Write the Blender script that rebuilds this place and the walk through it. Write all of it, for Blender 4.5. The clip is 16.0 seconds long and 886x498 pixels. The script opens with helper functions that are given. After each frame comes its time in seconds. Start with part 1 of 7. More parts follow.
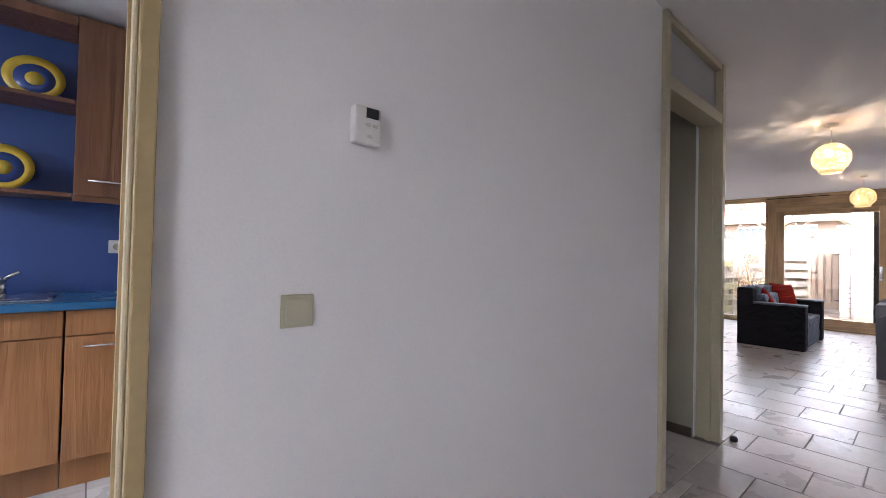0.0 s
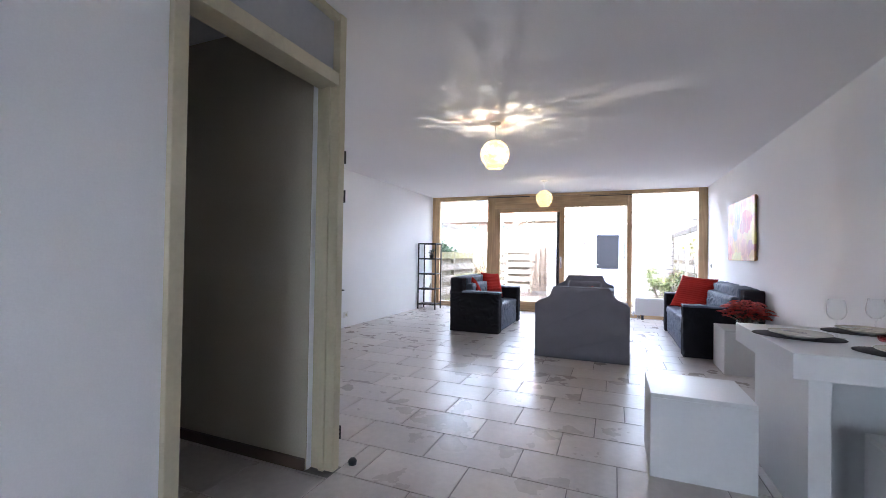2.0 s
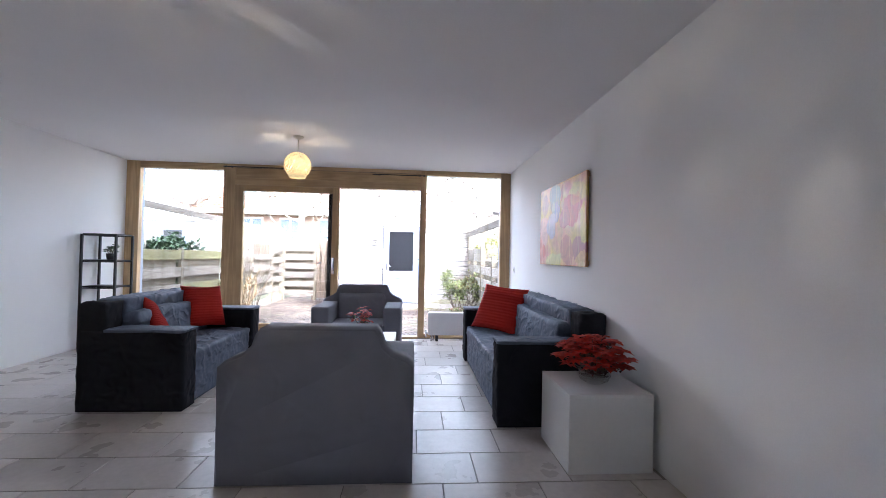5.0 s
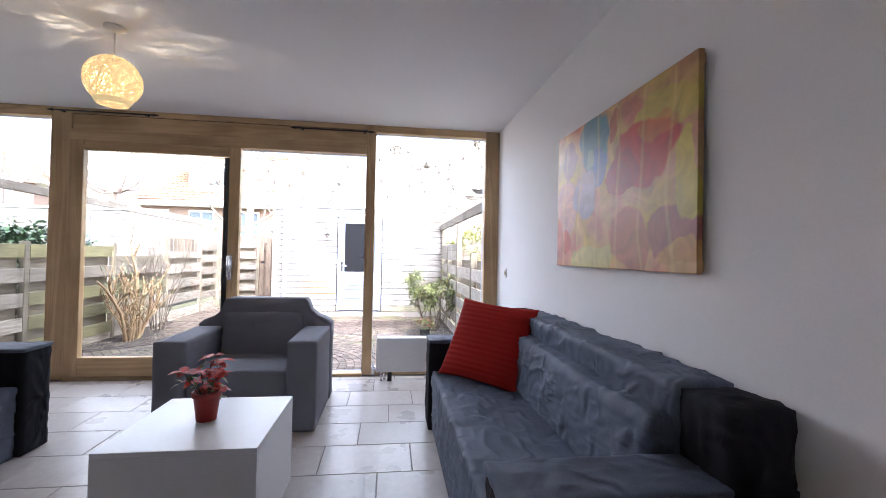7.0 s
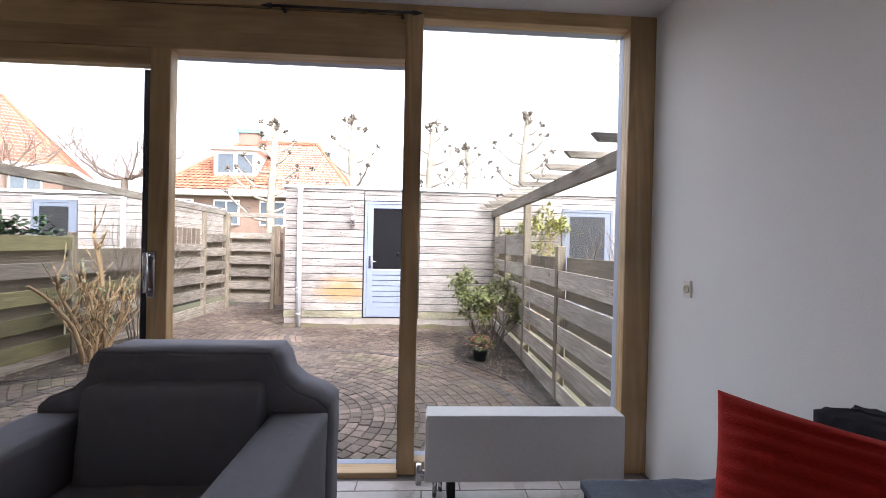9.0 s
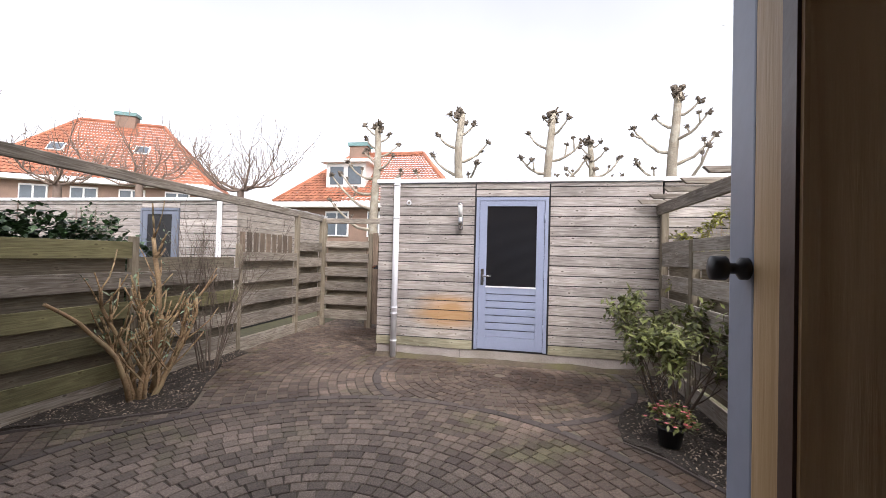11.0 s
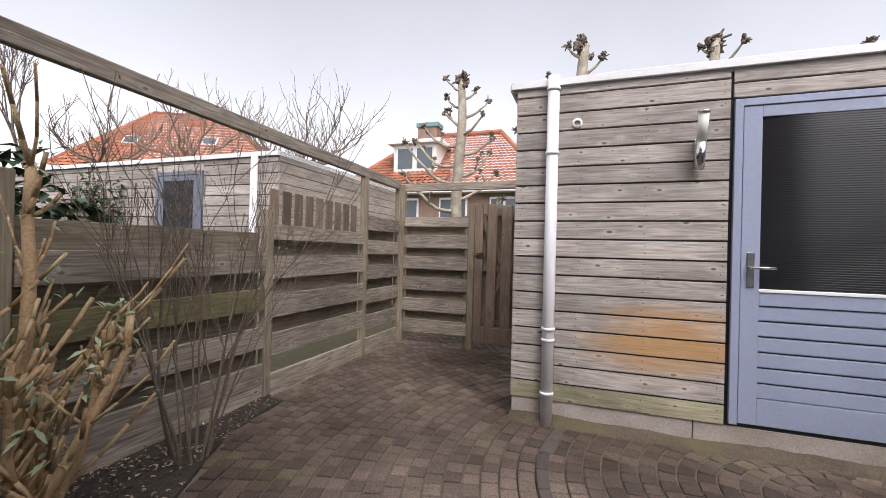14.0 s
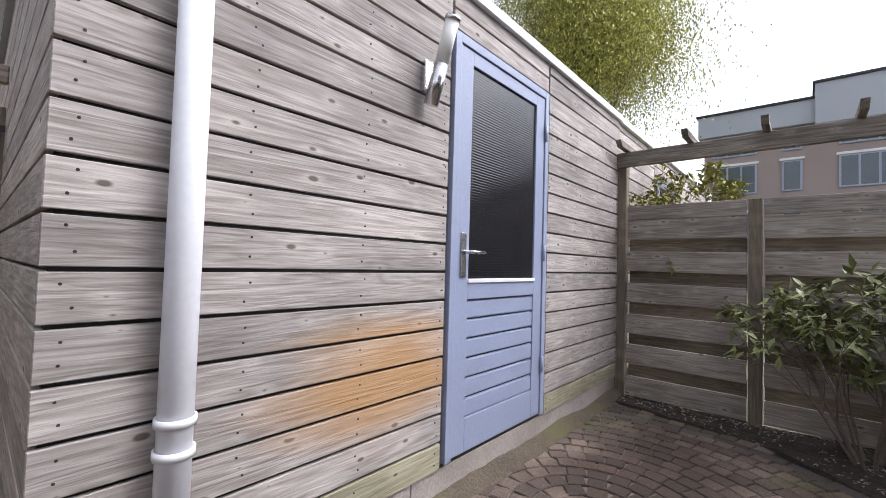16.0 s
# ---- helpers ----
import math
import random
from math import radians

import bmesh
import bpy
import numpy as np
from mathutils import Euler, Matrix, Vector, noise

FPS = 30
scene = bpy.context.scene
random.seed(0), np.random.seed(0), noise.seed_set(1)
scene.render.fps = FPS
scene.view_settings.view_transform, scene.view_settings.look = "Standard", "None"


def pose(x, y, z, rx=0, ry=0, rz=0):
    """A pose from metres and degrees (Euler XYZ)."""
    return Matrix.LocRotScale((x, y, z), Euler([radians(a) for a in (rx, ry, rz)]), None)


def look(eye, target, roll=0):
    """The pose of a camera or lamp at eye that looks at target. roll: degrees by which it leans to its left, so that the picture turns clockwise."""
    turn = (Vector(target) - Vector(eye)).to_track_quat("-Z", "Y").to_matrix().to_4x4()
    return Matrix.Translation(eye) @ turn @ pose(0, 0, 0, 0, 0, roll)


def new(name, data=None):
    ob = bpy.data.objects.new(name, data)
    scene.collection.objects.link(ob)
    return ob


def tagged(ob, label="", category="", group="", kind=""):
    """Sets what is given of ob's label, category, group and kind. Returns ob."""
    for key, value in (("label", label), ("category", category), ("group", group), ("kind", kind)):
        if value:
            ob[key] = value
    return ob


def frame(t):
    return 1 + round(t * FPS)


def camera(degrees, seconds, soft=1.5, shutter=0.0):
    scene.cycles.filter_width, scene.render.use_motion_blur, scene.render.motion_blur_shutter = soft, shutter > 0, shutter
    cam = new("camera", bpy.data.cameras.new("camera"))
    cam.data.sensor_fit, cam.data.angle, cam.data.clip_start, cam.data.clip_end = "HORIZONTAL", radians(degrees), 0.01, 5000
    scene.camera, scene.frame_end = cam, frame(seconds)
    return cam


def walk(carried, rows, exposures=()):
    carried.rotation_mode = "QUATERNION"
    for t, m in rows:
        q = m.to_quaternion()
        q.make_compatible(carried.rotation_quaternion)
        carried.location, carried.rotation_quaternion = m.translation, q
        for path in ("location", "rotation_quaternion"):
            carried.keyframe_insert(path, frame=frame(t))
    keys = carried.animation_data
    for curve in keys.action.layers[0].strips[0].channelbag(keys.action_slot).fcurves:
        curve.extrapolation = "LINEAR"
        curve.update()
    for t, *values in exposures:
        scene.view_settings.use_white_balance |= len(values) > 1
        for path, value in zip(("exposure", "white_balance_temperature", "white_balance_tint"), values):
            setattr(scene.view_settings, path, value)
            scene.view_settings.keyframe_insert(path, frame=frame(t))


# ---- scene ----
cam = camera(93.8, 16.0, soft=0.7)
PATH = [
    (0, (-0.356, 0.37, 1.176), (0.944, 1.889, 1.212), 1.3),
    (0.5, (-0.066, 0.349, 1.143), (1.299, 1.81, 1.177), 1.2),
    (1, (0.237, 0.233, 1.118), (1.739, 1.552, 1.161), 1.2),
    (1.5, (0.629, 0.037, 1.149), (2.294, 1.144, 1.193), 0.9),
    (2, (0.944, -0.141, 1.184), (2.794, 0.62, 1.209), 0.9),
    (2.5, (1.375, -0.267, 1.184), (3.343, 0.092, 1.202), 0.9),
    (3, (1.809, -0.324, 1.219), (3.8, -0.133, 1.241), 1.1),
    (3.5, (2.292, -0.275, 1.231), (4.29, -0.193, 1.255), 1.2),
    (3.7, (2.455, -0.265, 1.23), (4.454, -0.217, 1.256), 1.2),
    (6, (4.679, -0.432, 1.211), (6.665, -0.67, 1.244), 1.0),
    (6.5, (5.166, -0.565, 1.202), (7.15, -0.822, 1.232), 0.9),
    (7, (5.65, -0.638, 1.209), (7.634, -0.891, 1.239), 1.2),
    (7.5, (6.122, -0.593, 1.243), (8.105, -0.853, 1.255), 0.8),
    (8, (6.676, -0.649, 1.232), (8.666, -0.846, 1.263), 1.3),
    (8.2, (6.853, -0.58, 1.233), (8.844, -0.767, 1.242), 1.4),
    (10.3, (8.923, -0.409, 1.194), (10.915, -0.239, 1.233), 1.3),
    (10.5, (9.075, -0.359, 1.19), (11.061, -0.122, 1.234), 1.4),
    (11, (9.444, -0.156, 1.18), (11.405, 0.235, 1.214), 1.5),
    (11.5, (9.83, -0.011, 1.161), (11.775, 0.455, 1.186), 1.5),
    (12, (10.239, 0.166, 1.116), (12.16, 0.722, 1.138), 1.4),
    (12.5, (10.669, 0.413, 1.04), (12.581, 1.001, 1.048), 1.5),
    (13, (11.105, 0.753, 1.053), (13.001, 1.387, 1.059), 1.6),
    (13.5, (11.506, 1.099, 1.016), (13.396, 1.753, 1.023), 1.6),
    (14, (11.976, 1.363, 0.98), (13.86, 2.035, 0.989), 1.5),
    (14.5, (12.436, 1.609, 0.93), (14.426, 1.811, 0.96), 1.9),
    (15, (12.892, 1.794, 0.884), (14.833, 1.315, 0.936), 1.9),
    (15.5, (13.392, 1.925, 0.862), (15.112, 0.908, 0.929), 1.6),
    (16, (13.82, 2.01, 0.864), (15.137, 0.506, 0.935), 1.7),
]
walk(cam, [(t, look(eye, target, roll)) for t, eye, target, roll in PATH],
     exposures=[(0, 3.3, 6050, 18), (1.5, 3.75, 5550, 14), (2.5, 3.8, 5300, 12), (3.5, 3.45, 5300, 12), (6.0, 3.1, 5600, 12), (7.0, 2.9, 5700, 13), (8.2, 2.3, 5900, 13), (10.3, 0.85, 6350, 15), (11.0, 0.55, 6400, 15), (11.8, 0.28, 6400, 15), (12.5, 0.12, 6450, 15), (14.0, 0.12, 6450, 15), (15.0, 0.16, 6300, 15), (16, 0.5, 6000, 14)])

# ---- world and light ----
world = bpy.data.worlds.new("overcast_sky")
scene.world = world
world.use_nodes = True
wn, wl = world.node_tree.nodes, world.node_tree.links
sky = wn.new("ShaderNodeTexSky")
sky.sky_type = "NISHITA"
sky.sun_disc = False
sky.sun_elevation, sky.sun_rotation = radians(50), radians(236)
sky.air_density, sky.dust_density = 1.0, 4.0
grey = wn.new("ShaderNodeHueSaturation")
grey.inputs["Saturation"].default_value = 0.2
cover = wn.new("ShaderNodeTexNoise")
cover.inputs["Scale"].default_value = 2.2
cover.inputs["Detail"].default_value = 5
cover_ramp = wn.new("ShaderNodeMapRange")
cover_ramp.inputs["To Min"].default_value = 1.5
cover_ramp.inputs["To Max"].default_value = 2.05
wcoord = wn.new("ShaderNodeTexCoord")
wl.new(wcoord.outputs["Generated"], cover.inputs["Vector"])
wl.new(cover.outputs["Fac"], cover_ramp.inputs["Value"])
wl.new(cover_ramp.outputs["Result"], grey.inputs["Value"])
wl.new(sky.outputs["Color"], grey.inputs["Color"])
wl.new(grey.outputs["Color"], wn["Background"].inputs["Color"])
wn["Background"].inputs["Strength"].default_value = 0.15

sun = new("sun", bpy.data.lights.new("sun", "SUN"))
sun.data.energy, sun.data.angle, sun.data.color = 0.9, radians(25), (1.0, 0.97, 0.93)
sun.matrix_world = look((0, 0, 20), (6, 4, 11.4))

# Fill lights for hall and kitchen, added in assumed front windows out of view
hall_fill = new("hall_fill_light", bpy.data.lights.new("hall_fill_light", "AREA"))
hall_fill.data.shape, hall_fill.data.size, hall_fill.data.size_y = "RECTANGLE", 0.9, 0.7
hall_fill.data.energy, hall_fill.data.color = 0.3, (0.95, 0.97, 1.0)
hall_fill.matrix_world = look((-3.02, -0.45, 1.85), (0, -0.4, 1.5))
kitchen_fill = new("kitchen_fill_light", bpy.data.lights.new("kitchen_fill_light", "AREA"))
kitchen_fill.data.shape, kitchen_fill.data.size, kitchen_fill.data.size_y = "RECTANGLE", 0.7, 0.7
kitchen_fill.data.energy, kitchen_fill.data.color = 2.0, (0.97, 0.98, 1.0)
kitchen_fill.matrix_world = look((-3.02, 2.3, 1.75), (0, 2.3, 1.2))


# ---- materials ----
GROUND = -0.25  # level of the garden


def material(name, color, rough=0.6, metal=0.0, vary=0.12, scale=4.0, grain=40.0, bump=0.1, stretch=(1, 1, 1),
             per_object=0.0, per_island=0.0, stain=None, stain_amount=0.0, stain_scale=1.5, spec=0.5, coord="Object", bump_distance=0.01, crease=0.0):
    m = bpy.data.materials.new(name)
    m.use_nodes = True
    n, l = m.node_tree.nodes, m.node_tree.links
    b = n["Principled BSDF"]
    b.inputs["Metallic"].default_value = metal
    b.inputs["Specular IOR Level"].default_value = spec
    tc = n.new("ShaderNodeTexCoord")
    mp = n.new("ShaderNodeMapping")
    mp.inputs["Scale"].default_value = stretch
    info = n.new("ShaderNodeObjectInfo")
    shift = n.new("ShaderNodeVectorMath")
    shift.operation = "ADD"
    l.new(tc.outputs[coord], mp.inputs["Vector"])
    l.new(mp.outputs["Vector"], shift.inputs[0])
    if per_object:
        far = n.new("ShaderNodeMath")
        far.operation = "MULTIPLY"
        far.inputs[1].default_value = 37.0
        l.new(info.outputs["Random"], far.inputs[0])
        l.new(far.outputs[0], shift.inputs[1])
    coarse, fine = n.new("ShaderNodeTexNoise"), n.new("ShaderNodeTexNoise")
    coarse.inputs["Scale"].default_value, fine.inputs["Scale"].default_value = scale, grain
    coarse.inputs["Detail"].default_value, fine.inputs["Detail"].default_value = 4, 6
    for tex in (coarse, fine):
        l.new(shift.outputs[0], tex.inputs["Vector"])
    both = n.new("ShaderNodeMath")
    both.operation = "MULTIPLY_ADD"
    both.inputs[1].default_value = 0.55
    l.new(fine.outputs["Fac"], both.inputs[0])
    half = n.new("ShaderNodeMath")
    half.operation = "MULTIPLY"
    half.inputs[1].default_value = 0.45
    l.new(coarse.outputs["Fac"], half.inputs[0])
    l.new(half.outputs[0], both.inputs[2])
    value = n.new("ShaderNodeMapRange")
    value.inputs["From Min"].default_value, value.inputs["From Max"].default_value = 0.32, 0.68
    value.inputs["To Min"].default_value, value.inputs["To Max"].default_value = 1 - vary, 1 + vary
    l.new(both.outputs[0], value.inputs["Value"])
    amount = value.outputs["Result"]
    for source, spread in ((info.outputs["Random"], per_object), (None, per_island)):
        if spread:
            if source is None:
                source = n.new("ShaderNodeNewGeometry").outputs["Random Per Island"]
            r = n.new("ShaderNodeMapRange")
            r.inputs["To Min"].default_value, r.inputs["To Max"].default_value = 1 - spread, 1 + spread
            l.new(source, r.inputs["Value"])
            k = n.new("ShaderNodeMath")
            k.operation = "MULTIPLY"
            l.new(amount, k.inputs[0])
            l.new(r.outputs["Result"], k.inputs[1])
            amount = k.outputs[0]
    tint = n.new("ShaderNodeHueSaturation")
    tint.inputs["Color"].default_value = (*color, 1)
    l.new(amount, tint.inputs["Value"])
    out = tint.outputs["Color"]
    if stain:
        patch = n.new("ShaderNodeTexNoise")
        patch.inputs["Scale"].default_value, patch.inputs["Detail"].default_value = stain_scale, 5
        l.new(tc.outputs["Object"] if coord == "Object" and not per_object else shift.outputs[0], patch.inputs["Vector"])
        cut = n.new("ShaderNodeMapRange")
        cut.inputs["From Min"].default_value, cut.inputs["From Max"].default_value = 0.48, 0.68
        cut.inputs["To Max"].default_value = stain_amount
        l.new(patch.outputs["Fac"], cut.inputs["Value"])
        mix = n.new("ShaderNodeMix")
        mix.data_type = "RGBA"
        mix.inputs[7].default_value = (*stain, 1)
        l.new(cut.outputs["Result"], mix.inputs[0])
        l.new(out, mix.inputs[6])
        out = mix.outputs[2]
    l.new(out, b.inputs["Base Color"])
    gloss = n.new("ShaderNodeMapRange")
    gloss.inputs["To Min"].default_value, gloss.inputs["To Max"].default_value = max(rough - 0.12, 0.02), min(rough + 0.12, 1)
    l.new(coarse.outputs["Fac"], gloss.inputs["Value"])
    l.new(gloss.outputs["Result"], b.inputs["Roughness"])
    if bump:
        bp = n.new("ShaderNodeBump")
        bp.inputs["Strength"].default_value, bp.inputs["Distance"].default_value = bump, bump_distance
        l.new(fine.outputs["Fac"], bp.inputs["Height"])
        if crease:  # folds of loose cloth
            folds, fb = n.new("ShaderNodeTexNoise"), n.new("ShaderNodeBump")
            folds.noise_type = "RIDGED_MULTIFRACTAL"
            folds.inputs["Scale"].default_value, folds.inputs["Detail"].default_value, folds.inputs["Distortion"].default_value = 8.0, 5.0, 0.9
            l.new(shift.outputs[0], folds.inputs["Vector"])
            fb.inputs["Strength"].default_value, fb.inputs["Distance"].default_value = crease, 0.028
            l.new(folds.outputs["Fac"], fb.inputs["Height"])
            l.new(fb.outputs["Normal"], bp.inputs["Normal"])
        l.new(bp.outputs["Normal"], b.inputs["Normal"])
    return m


def wood(name, color, dark, along="x", rough=0.6, knots=0.0, per_object=0.2, patch=None, ring=9.0, fibre=0.35):
    """Timber with long fibres along one axis, knots, and board-to-board difference."""
    m = bpy.data.materials.new(name)
    m.use_nodes = True
    n, l = m.node_tree.nodes, m.node_tree.links
    b = n["Principled BSDF"]
    tc, mp, info = n.new("ShaderNodeTexCoord"), n.new("ShaderNodeMapping"), n.new("ShaderNodeObjectInfo")
    thin = {"x": (0.06, 1, 1), "y": (1, 0.06, 1), "z": (1, 1, 0.06)}[along]
    far = n.new("ShaderNodeMath")
    far.operation = "MULTIPLY"
    far.inputs[1].default_value = 53.0
    l.new(info.outputs["Random"], far.inputs[0])
    shift = n.new("ShaderNodeVectorMath")
    shift.operation = "ADD"
    l.new(tc.outputs["Object"], shift.inputs[0])
    l.new(far.outputs[0], shift.inputs[1])
    mp.inputs["Scale"].default_value = thin
    l.new(shift.outputs[0], mp.inputs["Vector"])
    rings, fibres = n.new("ShaderNodeTexNoise"), n.new("ShaderNodeTexNoise")
    rings.inputs["Scale"].default_value, rings.inputs["Detail"].default_value, rings.inputs["Distortion"].default_value = ring, 3, 1.2
    fibres.inputs["Scale"].default_value, fibres.inputs["Detail"].default_value = 90, 6
    l.new(mp.outputs["Vector"], rings.inputs["Vector"])
    l.new(mp.outputs["Vector"], fibres.inputs["Vector"])
    wave = n.new("ShaderNodeMath")
    wave.operation = "PINGPONG"
    wave.inputs[1].default_value = 0.09
    l.new(rings.outputs["Fac"], wave.inputs[0])
    s1 = n.new("ShaderNodeMapRange")
    s1.inputs["From Max"].default_value = 0.09
    l.new(wave.outputs[0], s1.inputs["Value"])
    blend = n.new("ShaderNodeMath")
    blend.operation = "MULTIPLY_ADD"
    blend.inputs[1].default_value = fibre
    l.new(fibres.outputs["Fac"], blend.inputs[0])
    s2 = n.new("ShaderNodeMath")
    s2.operation = "MULTIPLY"
    bands = 0.5 if ring < 10 else 0.17
    s2.inputs[1].default_value = bands
    l.new(s1.outputs["Result"], s2.inputs[0])
    l.new(s2.outputs[0], blend.inputs[2])
    mix = n.new("ShaderNodeMix")
    mix.data_type = "RGBA"
    mix.inputs[6].default_value, mix.inputs[7].default_value = (*dark, 1), (*color, 1)
    sharp = n.new("ShaderNodeMapRange")
    sharp.inputs["From Min"].default_value, sharp.inputs["From Max"].default_value = (0.22, 0.78) if ring < 10 else (0.24, 0.55)
    l.new(blend.outputs[0], sharp.inputs["Value"])
    l.new(sharp.outputs["Result"], mix.inputs[0])
    out = mix.outputs[2]
    blot = n.new("ShaderNodeTexNoise")
    blot.inputs["Scale"].default_value, blot.inputs["Detail"].default_value = 1.6, 3
    l.new(shift.outputs[0], blot.inputs["Vector"])
    each = n.new("ShaderNodeMapRange")
    each.inputs["To Min"].default_value, each.inputs["To Max"].default_value = 1 - per_object, 1 + per_object
    l.new(info.outputs["Random"], each.inputs["Value"])
    blotv = n.new("ShaderNodeMapRange")
    blotv.inputs["From Min"].default_value, blotv.inputs["From Max"].default_value = 0.3, 0.7
    blotv.inputs["To Min"].default_value, blotv.inputs["To Max"].default_value = 0.72, 1.2
    l.new(blot.outputs["Fac"], blotv.inputs["Value"])
    mul = n.new("ShaderNodeMath")
    mul.operation = "MULTIPLY"
    l.new(each.outputs["Result"], mul.inputs[0])
    l.new(blotv.outputs["Result"], mul.inputs[1])
    hsv = n.new("ShaderNodeHueSaturation")
    l.new(out, hsv.inputs["Color"])
    l.new(mul.outputs[0], hsv.inputs["Value"])
    out = hsv.outputs["Color"]
    if knots:
        apart, flat = n.new("ShaderNodeSeparateXYZ"), n.new("ShaderNodeCombineXYZ")
        l.new(shift.outputs[0], apart.inputs[0])
        for slot, axis, size in zip((0, 1), {"x": "XZ", "y": "YZ", "z": "ZY"}[along], (4.2, 8.5)):
            big = n.new("ShaderNodeMath")
            big.operation = "MULTIPLY"
            big.inputs[1].default_value = size
            l.new(apart.outputs[axis], big.inputs[0])
            l.new(big.outputs[0], flat.inputs[slot])
        cells = n.new("ShaderNodeTexVoronoi")
        cells.voronoi_dimensions = "2D"
        cells.inputs["Scale"].default_value = 1.0
        l.new(flat.outputs[0], cells.inputs["Vector"])
        uneven = n.new("ShaderNodeSeparateColor")
        l.new(cells.outputs["Color"], uneven.inputs[0])
        cell = n.new("ShaderNodeMath")
        cell.operation = "MULTIPLY_ADD"
        cell.inputs[1].default_value = 0.10
        l.new(uneven.outputs[0], cell.inputs[0])
        l.new(cells.outputs["Distance"], cell.inputs[2])
        kr = n.new("ShaderNodeMapRange")
        kr.inputs["From Min"].default_value, kr.inputs["From Max"].default_value = 0.06, 0.10
        kr.inputs["To Min"].default_value, kr.inputs["To Max"].default_value = knots, 0.0
        l.new(cell.outputs[0], kr.inputs["Value"])
        km = n.new("ShaderNodeMix")
        km.data_type = "RGBA"
        km.inputs[7].default_value = (dark[0] * 0.3, dark[1] * 0.24, dark[2] * 0.2, 1)
        halo, hm = n.new("ShaderNodeMapRange"), n.new("ShaderNodeMix")  # paler wood round a knot
        halo.inputs["From Min"].default_value, halo.inputs["From Max"].default_value = 0.13, 0.26
        halo.inputs["To Min"].default_value, halo.inputs["To Max"].default_value = 0.22, 0.0
        l.new(cell.outputs[0], halo.inputs["Value"])
        hm.data_type = "RGBA"
        hm.inputs[7].default_value = (min(0.8, color[0] * 1.35), min(0.8, color[1] * 1.35), min(0.8, color[2] * 1.33), 1)
        l.new(halo.outputs["Result"], hm.inputs[0])
        l.new(out, hm.inputs[6])
        out = hm.outputs[2]
        l.new(kr.outputs["Result"], km.inputs[0])
        l.new(out, km.inputs[6])
        out = km.outputs[2]
    if patch:  # a worn patch where the weathering has been rubbed off: centre, half size, colour, strength
        centre, size, pcol, strength = patch
        geo = n.new("ShaderNodeNewGeometry")
        sub = n.new("ShaderNodeVectorMath")
        sub.operation = "SUBTRACT"
        sub.inputs[1].default_value = centre
        l.new(geo.outputs["Position"], sub.inputs[0])
        div = n.new("ShaderNodeVectorMath")
        div.operation = "DIVIDE"
        div.inputs[1].default_value = size
        l.new(sub.outputs[0], div.inputs[0])
        length = n.new("ShaderNodeVectorMath")
        length.operation = "LENGTH"
        l.new(div.outputs[0], length.inputs[0])
        edge = n.new("ShaderNodeTexNoise")
        edge.inputs["Scale"].default_value, edge.inputs["Detail"].default_value = 7, 4
        l.new(mp.outputs["Vector"], edge.inputs["Vector"])
        add = n.new("ShaderNodeMath")
        add.operation = "ADD"
        l.new(length.outputs["Value"], add.inputs[0])
        l.new(edge.outputs["Fac"], add.inputs[1])
        pr = n.new("ShaderNodeMapRange")
        pr.inputs["From Min"].default_value, pr.inputs["From Max"].default_value = 0.9, 1.65
        pr.inputs["To Min"].default_value, pr.inputs["To Max"].default_value = strength, 0
        l.new(add.outputs[0], pr.inputs["Value"])
        pm = n.new("ShaderNodeMix")
        pm.data_type = "RGBA"
        pm.blend_type = "MIX"
        pm.inputs[7].default_value = (*pcol, 1)
        l.new(pr.outputs["Result"], pm.inputs[0])
        l.new(out, pm.inputs[6])
        out = pm.outputs[2]
    l.new(out, b.inputs["Base Color"])
    b.inputs["Roughness"].default_value = rough
    bp = n.new("ShaderNodeBump")
    bp.inputs["Strength"].default_value, bp.inputs["Distance"].default_value = 0.7, 0.006
    l.new(blend.outputs[0], bp.inputs["Height"])
    l.new(bp.outputs["Normal"], b.inputs["Normal"])
    return m


def clear_glass(name, tint=(0.99, 0.995, 0.99), rim=0.5, base=0.035):
    m = bpy.data.materials.new(name)
    m.use_nodes = True
    n, l = m.node_tree.nodes, m.node_tree.links
    n.remove(n["Principled BSDF"])
    see, shine, mix, fres = n.new("ShaderNodeBsdfTransparent"), n.new("ShaderNodeBsdfGlossy"), n.new("ShaderNodeMixShader"), n.new("ShaderNodeLayerWeight")
    see.inputs["Color"].default_value = (*tint, 1)
    shine.inputs["Roughness"].default_value = 0.01
    fres.inputs["Blend"].default_value = 0.5
    power, gloss = n.new("ShaderNodeMath"), n.new("ShaderNodeMath")
    power.operation, gloss.operation = "POWER", "MULTIPLY_ADD"
    power.inputs[1].default_value, gloss.inputs[1].default_value, gloss.inputs[2].default_value = 4.0, rim, base
    l.new(fres.outputs["Facing"], power.inputs[0])
    l.new(power.outputs[0], gloss.inputs[0])
    l.new(gloss.outputs[0], mix.inputs[0])
    l.new(see.outputs[0], mix.inputs[1])
    l.new(shine.outputs[0], mix.inputs[2])
    l.new(mix.outputs[0], n["Material Output"].inputs["Surface"])
    return m


